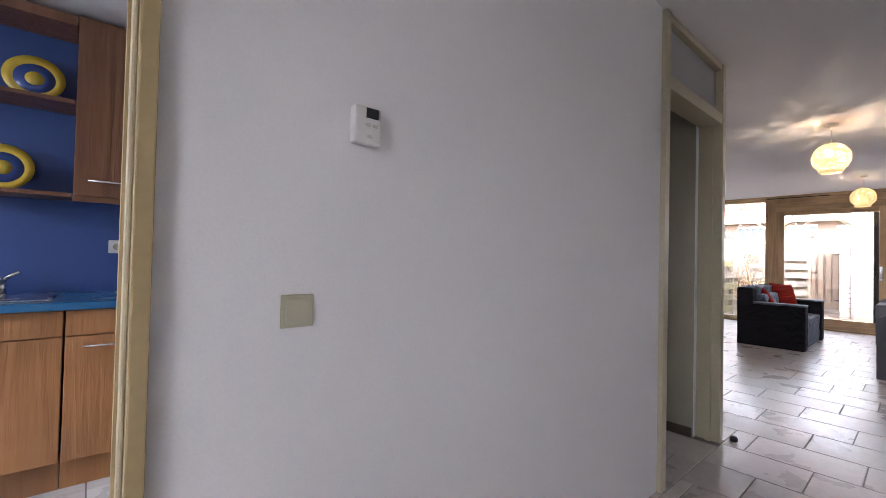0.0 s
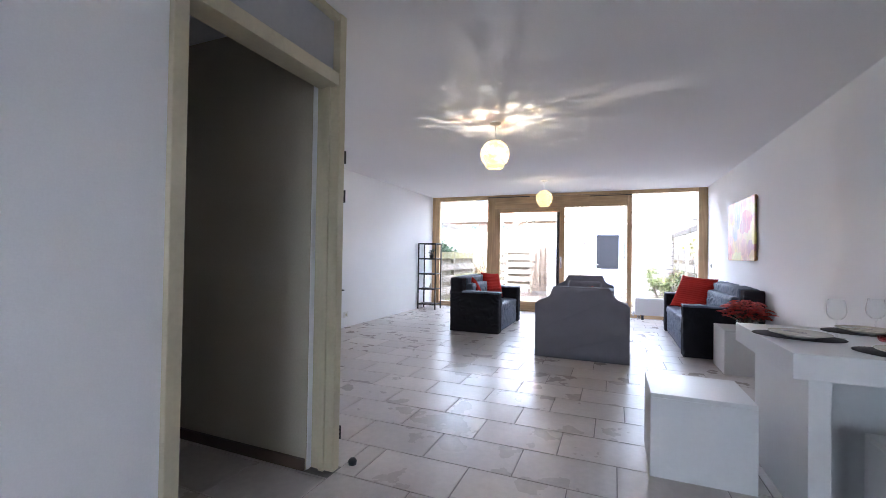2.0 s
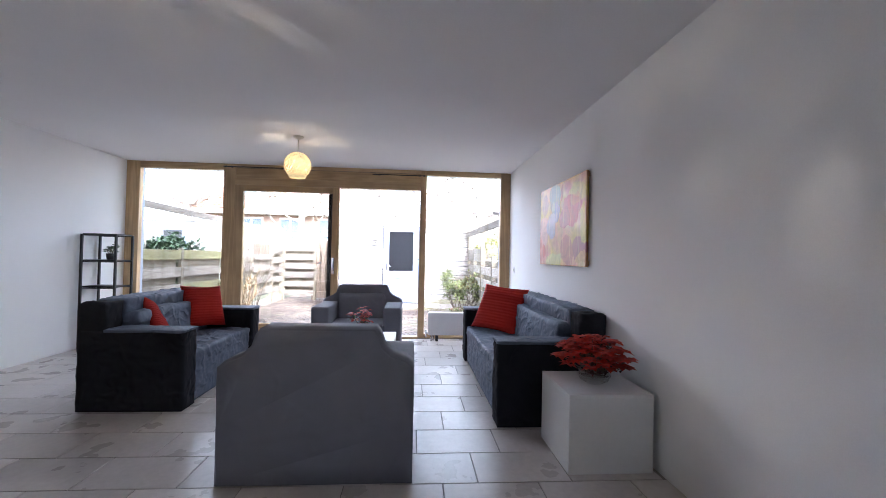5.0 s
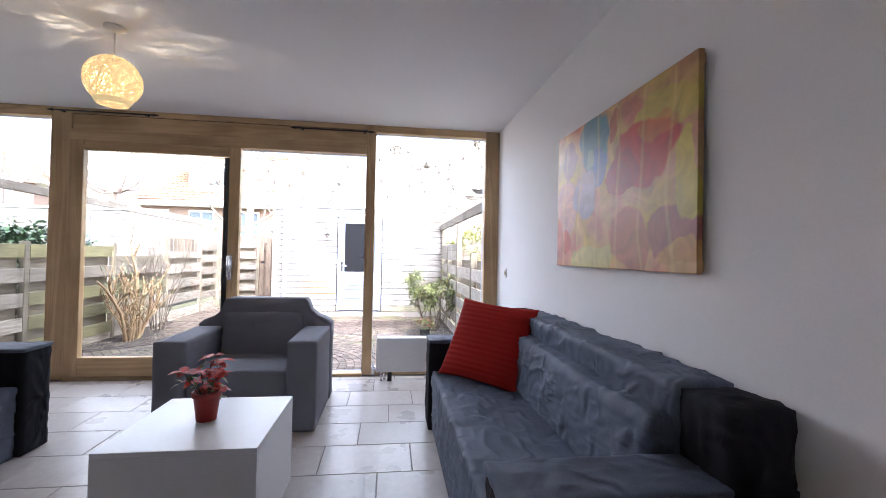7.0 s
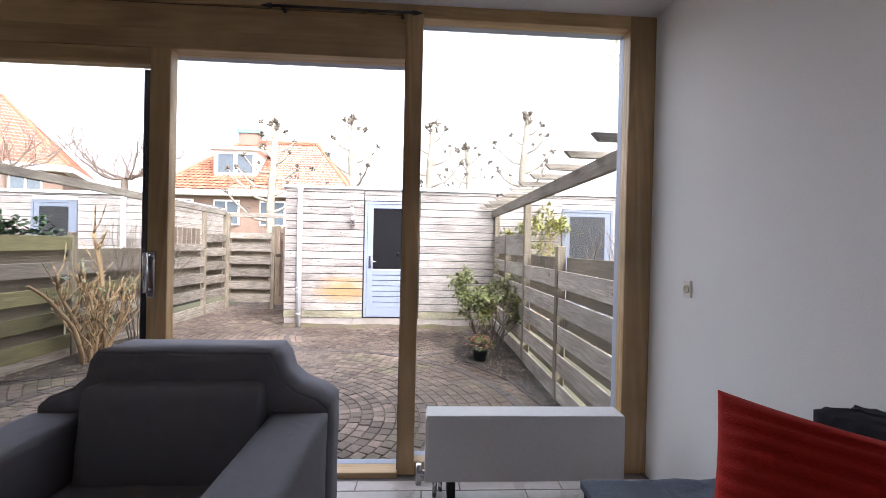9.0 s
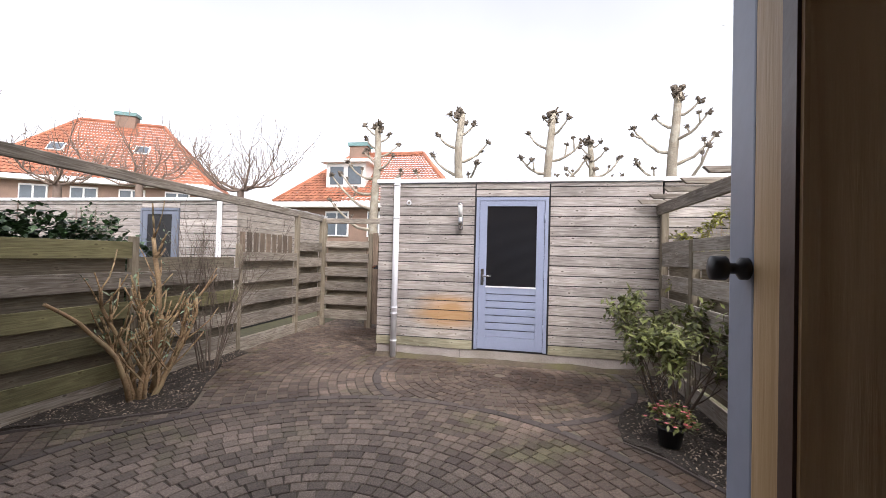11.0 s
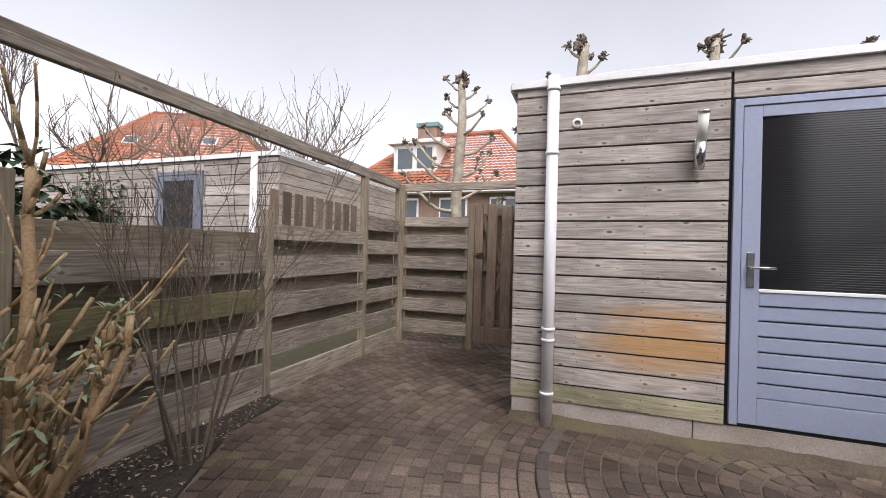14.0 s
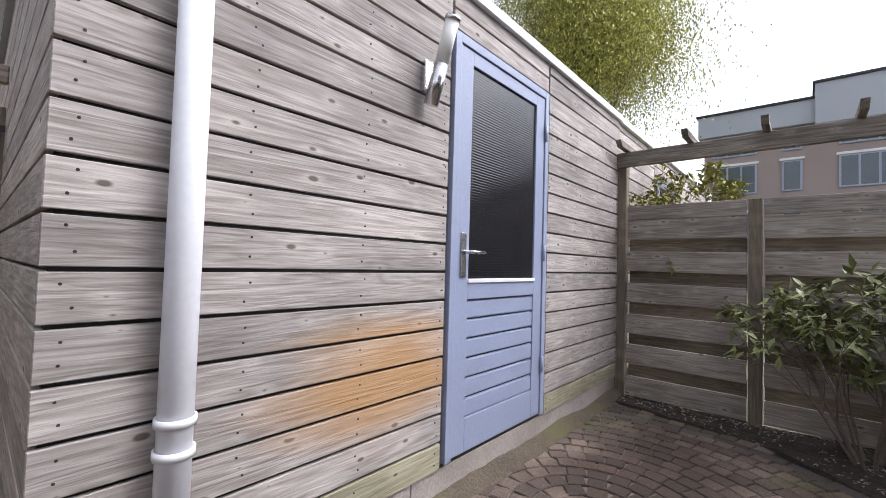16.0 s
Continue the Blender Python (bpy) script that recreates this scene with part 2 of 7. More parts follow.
def lit_strips():
    """Golden wood-chip strips that the bulb shines through, each a little different."""
    m = bpy.data.materials.new("woven_strips_lit")
    m.use_nodes = True
    n, l = m.node_tree.nodes, m.node_tree.links
    b = n["Principled BSDF"]
    b.inputs["Base Color"].default_value = (0.30, 0.20, 0.09, 1)
    b.inputs["Roughness"].default_value = 0.7
    b.inputs["Emission Color"].default_value = (1.0, 0.72, 0.32, 1)
    geo, each = n.new("ShaderNodeNewGeometry"), n.new("ShaderNodeMapRange")
    each.inputs["To Min"].default_value, each.inputs["To Max"].default_value = 0.035, 0.13
    l.new(geo.outputs["Random Per Island"], each.inputs["Value"])
    l.new(each.outputs["Result"], b.inputs["Emission Strength"])
    return m


WHITE_WALL = material("white_plaster", (0.85, 0.845, 0.85), 0.85, vary=0.03, scale=1.2, grain=160, bump=0.12, bump_distance=0.004)
CEILING = material("white_ceiling_plaster", (0.85, 0.845, 0.855), 0.9, vary=0.03, scale=1.0, grain=90, bump=0.15, bump_distance=0.005)
BLUE_WALL = material("blue_kitchen_paint", (0.035, 0.075, 0.24), 0.45, vary=0.06, scale=2, grain=80, bump=0.05)
TILE = material("floor_tile_stone", (0.55, 0.50, 0.475), 0.30, vary=0.10, scale=3.5, grain=26, bump=0.04, per_object=0.12,
                stain=(0.47, 0.41, 0.37), stain_amount=0.3, stain_scale=2.5)
GROUT = material("grey_grout", (0.25, 0.23, 0.22), 0.9, vary=0.1, grain=120)
KITCHEN_TILE = material("white_kitchen_tile", (0.72, 0.72, 0.73), 0.25, vary=0.04, grain=30, bump=0.02, per_object=0.04)
OAK = wood("pale_oak_frame", (0.60, 0.42, 0.225), (0.46, 0.305, 0.15), "z", 0.45, per_object=0.08, ring=5, fibre=0.4)
OAK_Y = wood("pale_oak_rail", (0.60, 0.42, 0.225), (0.46, 0.305, 0.15), "y", 0.45, per_object=0.08, ring=5, fibre=0.4)
DARK_BROWN = material("dark_brown_strip", (0.075, 0.042, 0.03), 0.4, vary=0.12, scale=5, grain=60, bump=0.06)
NEIGHBOUR_PAINT = material("slate_grey_door_paint", (0.16, 0.18, 0.23), 0.45, vary=0.08, grain=50, bump=0.04)
GREY_BLUE = material("grey_blue_frame_paint", (0.33, 0.37, 0.47), 0.42, vary=0.06, grain=50, bump=0.04)
BEIGE = material("beige_wall_sheet", (0.43, 0.385, 0.30), 0.7, vary=0.06, scale=2, grain=90, bump=0.08)
CREAM = material("cream_gloss_paint", (0.56, 0.50, 0.35), 0.4, vary=0.06, grain=50, bump=0.05)
OCHRE = material("ochre_gloss_paint", (0.44, 0.34, 0.17), 0.4, vary=0.06, grain=50, bump=0.05)
TRANSOM = material("grey_transom_panel", (0.42, 0.42, 0.43), 0.35, vary=0.04, grain=40, bump=0.02)
DARK_BASE = material("dark_brown_skirting", (0.09, 0.06, 0.045), 0.5, grain=50)
BLACK = material("matt_black_metal", (0.018, 0.018, 0.02), 0.45, vary=0.2, grain=60, bump=0.05)
BLACK_PLASTIC = material("black_plastic", (0.02, 0.02, 0.022), 0.5, vary=0.2, grain=60, bump=0.05)
CHROME = material("brushed_steel", (0.62, 0.62, 0.63), 0.25, metal=1.0, vary=0.06, grain=80, bump=0.03)
WHITE_PLASTIC = material("white_plastic", (0.74, 0.73, 0.70), 0.4, vary=0.03, grain=60, bump=0.02)
IVORY_PLASTIC = material("ivory_plastic", (0.52, 0.49, 0.36), 0.4, vary=0.03, grain=60, bump=0.02)
WHITE_LACQUER = material("white_lacquer_board", (0.75, 0.75, 0.75), 0.33, vary=0.025, grain=40, bump=0.015)
COVER = material("grey_sofa_cover", (0.20, 0.20, 0.235), 0.8, vary=0.1, scale=5, grain=220, bump=0.3, bump_distance=0.003, spec=0.25, crease=0.25)
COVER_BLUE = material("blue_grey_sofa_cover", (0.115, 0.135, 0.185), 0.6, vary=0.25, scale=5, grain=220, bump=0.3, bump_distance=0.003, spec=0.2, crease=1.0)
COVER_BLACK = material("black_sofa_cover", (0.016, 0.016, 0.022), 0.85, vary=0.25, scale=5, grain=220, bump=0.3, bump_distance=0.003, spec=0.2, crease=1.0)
RED_CLOTH = material("red_ribbed_cushion_cloth", (0.40, 0.022, 0.016), 0.85, vary=0.15, scale=6, grain=200, bump=0.25, spec=0.2)
RED_CLAY = material("red_clay_pot", (0.33, 0.035, 0.025), 0.5, vary=0.15, grain=60)
RED_LEAF = material("red_poinsettia_bract", (0.52, 0.03, 0.012), 0.55, vary=0.25, scale=20, grain=90, per_island=0.3)
DARK_LEAF = material("dark_red_foliage", (0.055, 0.018, 0.018), 0.6, vary=0.3, scale=20, grain=90, per_island=0.4)
GREEN_LEAF = material("evergreen_leaf", (0.14, 0.155, 0.045), 0.45, vary=0.25, scale=14, grain=60, per_island=0.45, bump=0.05)
YELLOW_LEAF = material("yellow_green_leaf", (0.24, 0.24, 0.04), 0.5, vary=0.25, scale=14, grain=60, per_island=0.4, bump=0.05)
IVY_LEAF = material("ivy_leaf", (0.035, 0.07, 0.025), 0.4, vary=0.3, scale=14, grain=60, per_island=0.5, bump=0.05)
GREY_LEAF = material("grey_green_leaf", (0.20, 0.25, 0.15), 0.6, vary=0.25, scale=14, grain=60, per_island=0.4, bump=0.05)
WILLOW_LEAF = material("willow_spring_leaf", (0.38, 0.38, 0.09), 0.6, vary=0.3, scale=3, grain=20, per_island=0.45, bump=0)
PINK = material("pink_flower", (0.60, 0.16, 0.19), 0.6, vary=0.3, scale=30, grain=90, per_island=0.4)
BARK = material("garden_shrub_bark", (0.33, 0.22, 0.12), 0.85, vary=0.35, scale=9, grain=70, bump=0.5, stain=(0.46, 0.37, 0.21), stain_amount=0.8, stain_scale=5)
BARK_GREY = material("plane_tree_bark", (0.30, 0.26, 0.20), 0.9, vary=0.35, scale=5, grain=40, bump=0.5, stain=(0.42, 0.40, 0.33), stain_amount=0.8, stain_scale=5)
TWIG_PALE = material("pale_bare_twig_bark", (0.19, 0.14, 0.11), 0.9, vary=0.3, scale=9, grain=60, bump=0.2)
KNUCKLE = material("dark_pollard_knuckle", (0.13, 0.105, 0.08), 0.9, vary=0.4, scale=12, grain=60, bump=0.4)
TWIG = material("bare_twig_bark", (0.15, 0.115, 0.09), 0.9, vary=0.3, scale=9, grain=60, bump=0.2)
SOIL = material("garden_soil", (0.045, 0.035, 0.028), 0.95, vary=0.5, scale=9, grain=60, bump=1.0, bump_distance=0.03)
CHIP = material("pale_leaf_litter", (0.30, 0.24, 0.18), 0.8, vary=0.3, per_island=0.6, grain=60)
def paver_brick(name, single):
    """Worn brick: bricks differ, with pale dry stretches, damp brown dirt and moss lying over many bricks, and a paler
    round area near the house.
    """
    m = bpy.data.materials.new(name)
    m.use_nodes = True
    n, l = m.node_tree.nodes, m.node_tree.links
    b = n["Principled BSDF"]
    geo, info = n.new("ShaderNodeNewGeometry"), n.new("ShaderNodeObjectInfo")

    def cloud(scale, lo, hi, to, detail=4):
        tex, cutoff = n.new("ShaderNodeTexNoise"), n.new("ShaderNodeMapRange")
        tex.inputs["Scale"].default_value, tex.inputs["Detail"].default_value = scale, detail
        cutoff.inputs["From Min"].default_value, cutoff.inputs["From Max"].default_value, cutoff.inputs["To Max"].default_value = lo, hi, to
        l.new(geo.outputs["Position"], tex.inputs["Vector"])
        l.new(tex.outputs["Fac"], cutoff.inputs["Value"])
        return tex, cutoff.outputs["Result"]

    def over(colour, amount, under):
        mix = n.new("ShaderNodeMix")
        mix.data_type = "RGBA"
        mix.inputs[7].default_value = (*colour, 1)
        l.new(amount, mix.inputs[0])
        if under is None:
            mix.inputs[6].default_value = (0.092, 0.066, 0.051, 1)
        else:
            l.new(under, mix.inputs[6])
        return mix.outputs[2]

    each = n.new("ShaderNodeMapRange")
    each.inputs["To Min"].default_value, each.inputs["To Max"].default_value = 0.62, 1.42
    l.new(info.outputs["Random"] if single else geo.outputs["Random Per Island"], each.inputs["Value"])
    out = over((0.21, 0.155, 0.122), cloud(0.75, 0.47, 0.64, 0.7)[1], None)
    out = over((0.055, 0.034, 0.022), cloud(1.1, 0.52, 0.66, 0.8)[1], out)
    out = over((0.10, 0.10, 0.035), cloud(1.9, 0.58, 0.70, 0.65)[1], out)
    for centre, size in (((14.45, -0.45, GROUND), (0.48, 1.05, 1)), ((16.55, 2.75, GROUND), (0.55, 0.55, 1)), ((14.62, 1.30, GROUND), (0.12, 0.2, 1))):
        away, half, far, ragged, total, damp = [n.new("ShaderNode" + k) for k in ("VectorMath", "VectorMath", "VectorMath", "TexNoise", "Math", "MapRange")]
        away.operation, half.operation, far.operation, total.operation = "SUBTRACT", "DIVIDE", "LENGTH", "ADD"
        away.inputs[1].default_value, half.inputs[1].default_value = centre, size
        ragged.inputs["Scale"].default_value, ragged.inputs["Detail"].default_value = 3.0, 5
        l.new(geo.outputs["Position"], away.inputs[0])
        l.new(geo.outputs["Position"], ragged.inputs["Vector"])
        l.new(away.outputs[0], half.inputs[0])
        l.new(half.outputs[0], far.inputs[0])
        l.new(far.outputs["Value"], total.inputs[0])
        l.new(ragged.outputs["Fac"], total.inputs[1])
        damp.inputs["From Min"].default_value, damp.inputs["From Max"].default_value = 1.05, 1.5
        damp.inputs["To Min"].default_value, damp.inputs["To Max"].default_value = 0.8, 0.0
        l.new(total.outputs[0], damp.inputs["Value"])
        out = over((0.045, 0.026, 0.017), damp.outputs["Result"], out)
    # Paler round area near the house, fading out with distance
    dry = n.new("ShaderNodeVectorMath")
    dry.operation = "DISTANCE"
    dry.inputs[1].default_value = (11.3, 1.3, GROUND)
    l.new(geo.outputs["Position"], dry.inputs[0])
    near_house = n.new("ShaderNodeMapRange")
    near_house.inputs["From Min"].default_value, near_house.inputs["From Max"].default_value = 1.2, 2.6
    near_house.inputs["To Min"].default_value, near_house.inputs["To Max"].default_value = 0.5, 0.0
    l.new(dry.outputs["Value"], near_house.inputs["Value"])
    out = over((0.20, 0.165, 0.14), near_house.outputs["Result"], out)
    grain, grit = cloud(95, 0.3, 0.7, 1.0, 6)
    speck = n.new("ShaderNodeMapRange")
    speck.inputs["To Min"].default_value, speck.inputs["To Max"].default_value = 0.6, 1.4
    l.new(grit, speck.inputs["Value"])
    both, hsv, bp = n.new("ShaderNodeMath"), n.new("ShaderNodeHueSaturation"), n.new("ShaderNodeBump")
    both.operation = "MULTIPLY"
    l.new(speck.outputs["Result"], both.inputs[0])
    l.new(each.outputs["Result"], both.inputs[1])
    l.new(out, hsv.inputs["Color"])
    l.new(both.outputs[0], hsv.inputs["Value"])
    l.new(hsv.outputs["Color"], b.inputs["Base Color"])
    b.inputs["Roughness"].default_value = 0.72
    bp.inputs["Strength"].default_value, bp.inputs["Distance"].default_value = 0.6, 0.006
    l.new(grain.outputs["Fac"], bp.inputs["Height"])
    l.new(bp.outputs["Normal"], b.inputs["Normal"])
    return m


PAVER = paver_brick("weathered_brick_paver", True)
PAVER_MANY = paver_brick("weathered_brick_pavers", False)
PAVER_DARK = material("dark_brick_pavers", (0.085, 0.07, 0.063), 0.8, vary=0.4, scale=5, grain=90, bump=0.4, per_island=0.3)
SAND_JOINT = material("sandy_joint", (0.16, 0.135, 0.105), 0.95, vary=0.4, scale=3, grain=120, bump=0.4, stain=(0.022, 0.018, 0.012), stain_amount=1.0, stain_scale=0.9)
CONCRETE = material("weathered_concrete", (0.36, 0.315, 0.29), 0.85, vary=0.3, scale=4, grain=70, bump=0.25, stain=(0.2, 0.17, 0.12), stain_amount=0.6)
FOOTING = material("dirty_mossy_footing", (0.10, 0.078, 0.055), 0.95, vary=0.45, scale=7, grain=70, bump=0.8, bump_distance=0.015, stain=(0.12, 0.11, 0.045), stain_amount=0.8, stain_scale=2.5)
GREY_BOARD = wood("weathered_grey_cladding", (0.50, 0.455, 0.425), (0.27, 0.235, 0.21), "y", 0.8, knots=0.85, per_object=0.16,
                  patch=((15.1, 0.86, 0.42), (0.5, 0.52, 0.27), (0.46, 0.245, 0.075), 0.75), ring=15, fibre=0.55)
MOSS_BOARD = wood("algae_tinged_cladding", (0.40, 0.375, 0.27), (0.235, 0.21, 0.135), "y", 0.8, knots=0.85, per_object=0.12, ring=15, fibre=0.55)
GREY_BOARD_X = wood("weathered_grey_side_cladding", (0.47, 0.42, 0.37), (0.25, 0.21, 0.175), "x", 0.8, knots=0.85, per_object=0.16, ring=15, fibre=0.55)
FENCE_WOOD = wood("weathered_fence_board", (0.36, 0.32, 0.27), (0.16, 0.13, 0.10), "x", 0.85, knots=0.7, per_object=0.25, ring=15, fibre=0.55)
# Far-side boards: the shade inside the gaps is put into a darker brown
FENCE_BACK = wood("gap_shade_fence_board", (0.245, 0.21, 0.155), (0.125, 0.10, 0.07), "x", 0.85, knots=0.5, per_object=0.25, ring=15, fibre=0.55)
FENCE_BACK_Y = wood("gap_shade_fence_board_across", (0.245, 0.21, 0.155), (0.125, 0.10, 0.07), "y", 0.85, knots=0.5, per_object=0.25, ring=15, fibre=0.55)
FENCE_PALE = wood("pale_weathered_fence_board", (0.47, 0.43, 0.38), (0.24, 0.20, 0.16), "x", 0.85, knots=0.7, per_object=0.22, ring=15, fibre=0.55)
FENCE_WOOD_Y = wood("weathered_fence_board_across", (0.36, 0.32, 0.27), (0.16, 0.13, 0.10), "y", 0.85, knots=0.7, per_object=0.25, ring=15, fibre=0.55)
FENCE_GREEN = wood("algae_covered_fence_board", (0.255, 0.235, 0.115), (0.15, 0.13, 0.062), "x", 0.85, knots=0.6, per_object=0.3, ring=15, fibre=0.55)
POST_WOOD = wood("weathered_post", (0.27, 0.23, 0.17), (0.16, 0.13, 0.09), "z", 0.85, knots=0.3, per_object=0.2, ring=15, fibre=0.55)
GATE_WOOD = wood("brown_weathered_gate_board", (0.23, 0.17, 0.125), (0.13, 0.095, 0.068), "z", 0.85, knots=0.5, per_object=0.28, ring=15, fibre=0.55)
BLUE_PAINT = material("lavender_blue_door_paint", (0.285, 0.32, 0.435), 0.42, vary=0.07, scale=3, grain=60, bump=0.06)
RUST = material("rusty_iron", (0.16, 0.055, 0.025), 0.85, metal=0.2, vary=0.4, grain=90, bump=0.4)
WHITE_TRIM = material("white_roof_trim", (0.78, 0.78, 0.79), 0.4, vary=0.05, scale=3, grain=50, bump=0.04)
PVC = material("white_pvc_pipe", (0.74, 0.74, 0.77), 0.5, vary=0.05, scale=4, grain=50, bump=0.02)
ROOF_TILE = material("orange_roof_tile", (0.33, 0.125, 0.07), 0.75, vary=0.25, scale=1.5, grain=20, bump=0.1, per_island=0.3)
BRICK_FAR = material("brown_brick_facade", (0.24, 0.16, 0.12), 0.9, vary=0.2, scale=2, grain=30, bump=0.2)
WHITE_FAR = material("white_painted_wood", (0.75, 0.74, 0.72), 0.5, vary=0.05, grain=20)
TEAL = material("oxidised_copper_cap", (0.14, 0.25, 0.25), 0.6, vary=0.1, grain=20)
FAR_GLASS = material("far_window_glass", (0.10, 0.12, 0.14), 0.08, vary=0.15, scale=0.7, grain=8, bump=0)
MAUVE = material("mauve_brick_facade", (0.33, 0.27, 0.255), 0.85, vary=0.08, scale=0.5, grain=30, bump=0.1)
GREY_ROOF = material("grey_fascia", (0.40, 0.42, 0.47), 0.6, vary=0.08, scale=0.5, grain=20)
GRASS = material("rough_ground", (0.10, 0.095, 0.055), 0.95, vary=0.3, scale=0.6, grain=12, bump=0.5, coord="Object")
CHERRY = wood("cherry_cabinet_veneer", (0.50, 0.245, 0.095), (0.44, 0.205, 0.075), "z", 0.35, per_object=0.05, ring=3, fibre=0.4)
# Same grain settings as CHERRY in a much darker brown
DARK_VENEER = wood("dark_cabinet_veneer", (0.19, 0.088, 0.042), (0.15, 0.068, 0.032), "z", 0.35, per_object=0.05, ring=3, fibre=0.4)
BLUE_TOP = material("blue_worktop_laminate", (0.03, 0.16, 0.35), 0.25, vary=0.05, grain=60, bump=0.02)
PLATE_YELLOW = material("yellow_glaze", (0.62, 0.46, 0.06), 0.25, vary=0.1, grain=30, bump=0.03)
PLATE_BLUE = material("blue_glaze", (0.04, 0.08, 0.27), 0.25, vary=0.2, grain=30, bump=0.03)
CERAMIC = material("cream_ceramic", (0.66, 0.63, 0.55), 0.22, vary=0.03, grain=40, bump=0.02)
PLACEMAT = material("dark_woven_placemat", (0.035, 0.03, 0.033), 0.9, vary=0.25, grain=260, bump=0.5, bump_distance=0.003)
WINDOW_GLASS = clear_glass("window_glass")
WINE_GLASS = clear_glass("wine_glass", (0.975, 0.98, 0.98), 0.8, 0.025)
PINK_GLASS = clear_glass("pink_glass", (0.85, 0.45, 0.50))
SHADE = lit_strips()
RED_BOTTLE = material("red_bottle_plastic", (0.36, 0.05, 0.05), 0.35, vary=0.05, grain=40)


# ---- mesh helpers ----
def box(bm, x0, y0, z0, x1, y1, z1, bevel=0.0, segments=2):
    """A box between two corners, its edges rounded by bevel."""
    x0, x1, y0, y1, z0, z1 = min(x0, x1), max(x0, x1), min(y0, y1), max(y0, y1), min(z0, z1), max(z0, z1)
    v = [bm.verts.new(p) for p in ((x0, y0, z0), (x1, y0, z0), (x1, y1, z0), (x0, y1, z0), (x0, y0, z1), (x1, y0, z1), (x1, y1, z1), (x0, y1, z1))]
    f = [bm.faces.new([v[i] for i in q]) for q in ((3, 2, 1, 0), (4, 5, 6, 7), (0, 1, 5, 4), (1, 2, 6, 5), (2, 3, 7, 6), (3, 0, 4, 7))]
    if bevel:
        edges = list({e for q in f for e in q.edges})
        bmesh.ops.bevel(bm, geom=edges, offset=bevel, segments=segments, affect="EDGES", profile=0.6)
    return v


def boxes(*rows, bevel=0.0):
    bm = bmesh.new()
    for r in rows:
        box(bm, *r, bevel=bevel)
    return bm


def tube(bm, a, b, r0, r1=None, sides=10, caps=True):
    """A round bar from a to b, from radius r0 to r1."""
    a, b = Vector(a), Vector(b)
    r1 = r0 if r1 is None else r1
    way = (b - a).normalized()
    side = way.orthogonal().normalized()
    up = way.cross(side)
    rings = []
    for p, r in ((a, r0), (b, r1)):
        rings.append([bm.verts.new(p + r * (math.cos(2 * math.pi * i / sides) * side + math.sin(2 * math.pi * i / sides) * up)) for i in range(sides)])
    for i in range(sides):
        j = (i + 1) % sides
        bm.faces.new((rings[0][i], rings[0][j], rings[1][j], rings[1][i])).smooth = True
    if caps:
        bm.faces.new(list(reversed(rings[0])))
        bm.faces.new(rings[1])


def lathe(bm, profile, centre=(0, 0, 0), sides=24):
    """A turned shape from rows of (radius, height)."""
    cx, cy, cz = centre
    rings = []
    for r, z in profile:
        if r < 1e-5:
            rings.append([bm.verts.new((cx, cy, cz + z))])
        else:
            rings.append([bm.verts.new((cx + r * math.cos(2 * math.pi * i / sides), cy + r * math.sin(2 * math.pi * i / sides), cz + z)) for i in range(sides)])
    for lo, hi in zip(rings, rings[1:]):
        for i in range(sides):
            j = (i + 1) % sides
            q = [lo[i % len(lo)], lo[j % len(lo)], hi[j % len(hi)], hi[i % len(hi)]]
            q = list(dict.fromkeys(q))
            if len(q) > 2:
                bm.faces.new(q).smooth = True


def prism(bm, outline, axis, a, b):
    """An outline of (u, v) pushed along x, y or z from a to b."""
    def place(u, v, w):
        return {"x": (w, u, v), "y": (u, w, v), "z": (u, v, w)}[axis]
    lo = [bm.verts.new(place(u, v, a)) for u, v in outline]
    hi = [bm.verts.new(place(u, v, b)) for u, v in outline]
    k = len(outline)
    for i in range(k):
        bm.faces.new((lo[i], lo[(i + 1) % k], hi[(i + 1) % k], hi[i]))
    bm.faces.new(list(reversed(lo)))
    bm.faces.new(hi)
    bmesh.ops.recalc_face_normals(bm, faces=bm.faces)


def mesh_of(name, bm, mat):
    me = bpy.data.meshes.new(name)
    bmesh.ops.recalc_face_normals(bm, faces=bm.faces)
    bm.to_mesh(me)
    bm.free()
    me.materials.append(mat)
    return me


def part(name, bm, mat, parent, label=""):
    ob = new(name, mesh_of(name, bm, mat))
    ob.parent = parent
    return tagged(ob, label) if label else ob


def thing(name, at, label, category, group="", turn=0.0):
    ob = new(name)
    ob.empty_display_size = 0.1
    ob.matrix_world = pose(*at, rz=turn)
    return tagged(ob, label, category, group)


def solid(name, bm, mat, label="", category="", group="", kind="", at=(0, 0, 0)):
    ob = new(name, mesh_of(name, bm, mat))
    ob.location = at
    return tagged(ob, label, category, group, kind)


def structure(name, bm, mat, label=""):
    return tagged(new(name, mesh_of(name, bm, mat)), label, kind="structure")


# ---- the house: floor, walls, ceiling ----
RIGHT, LEFT, HALL, END, GLASS_X, TOP = -1.745, 3.79, 1.27, 2.85, 9.85, 2.50

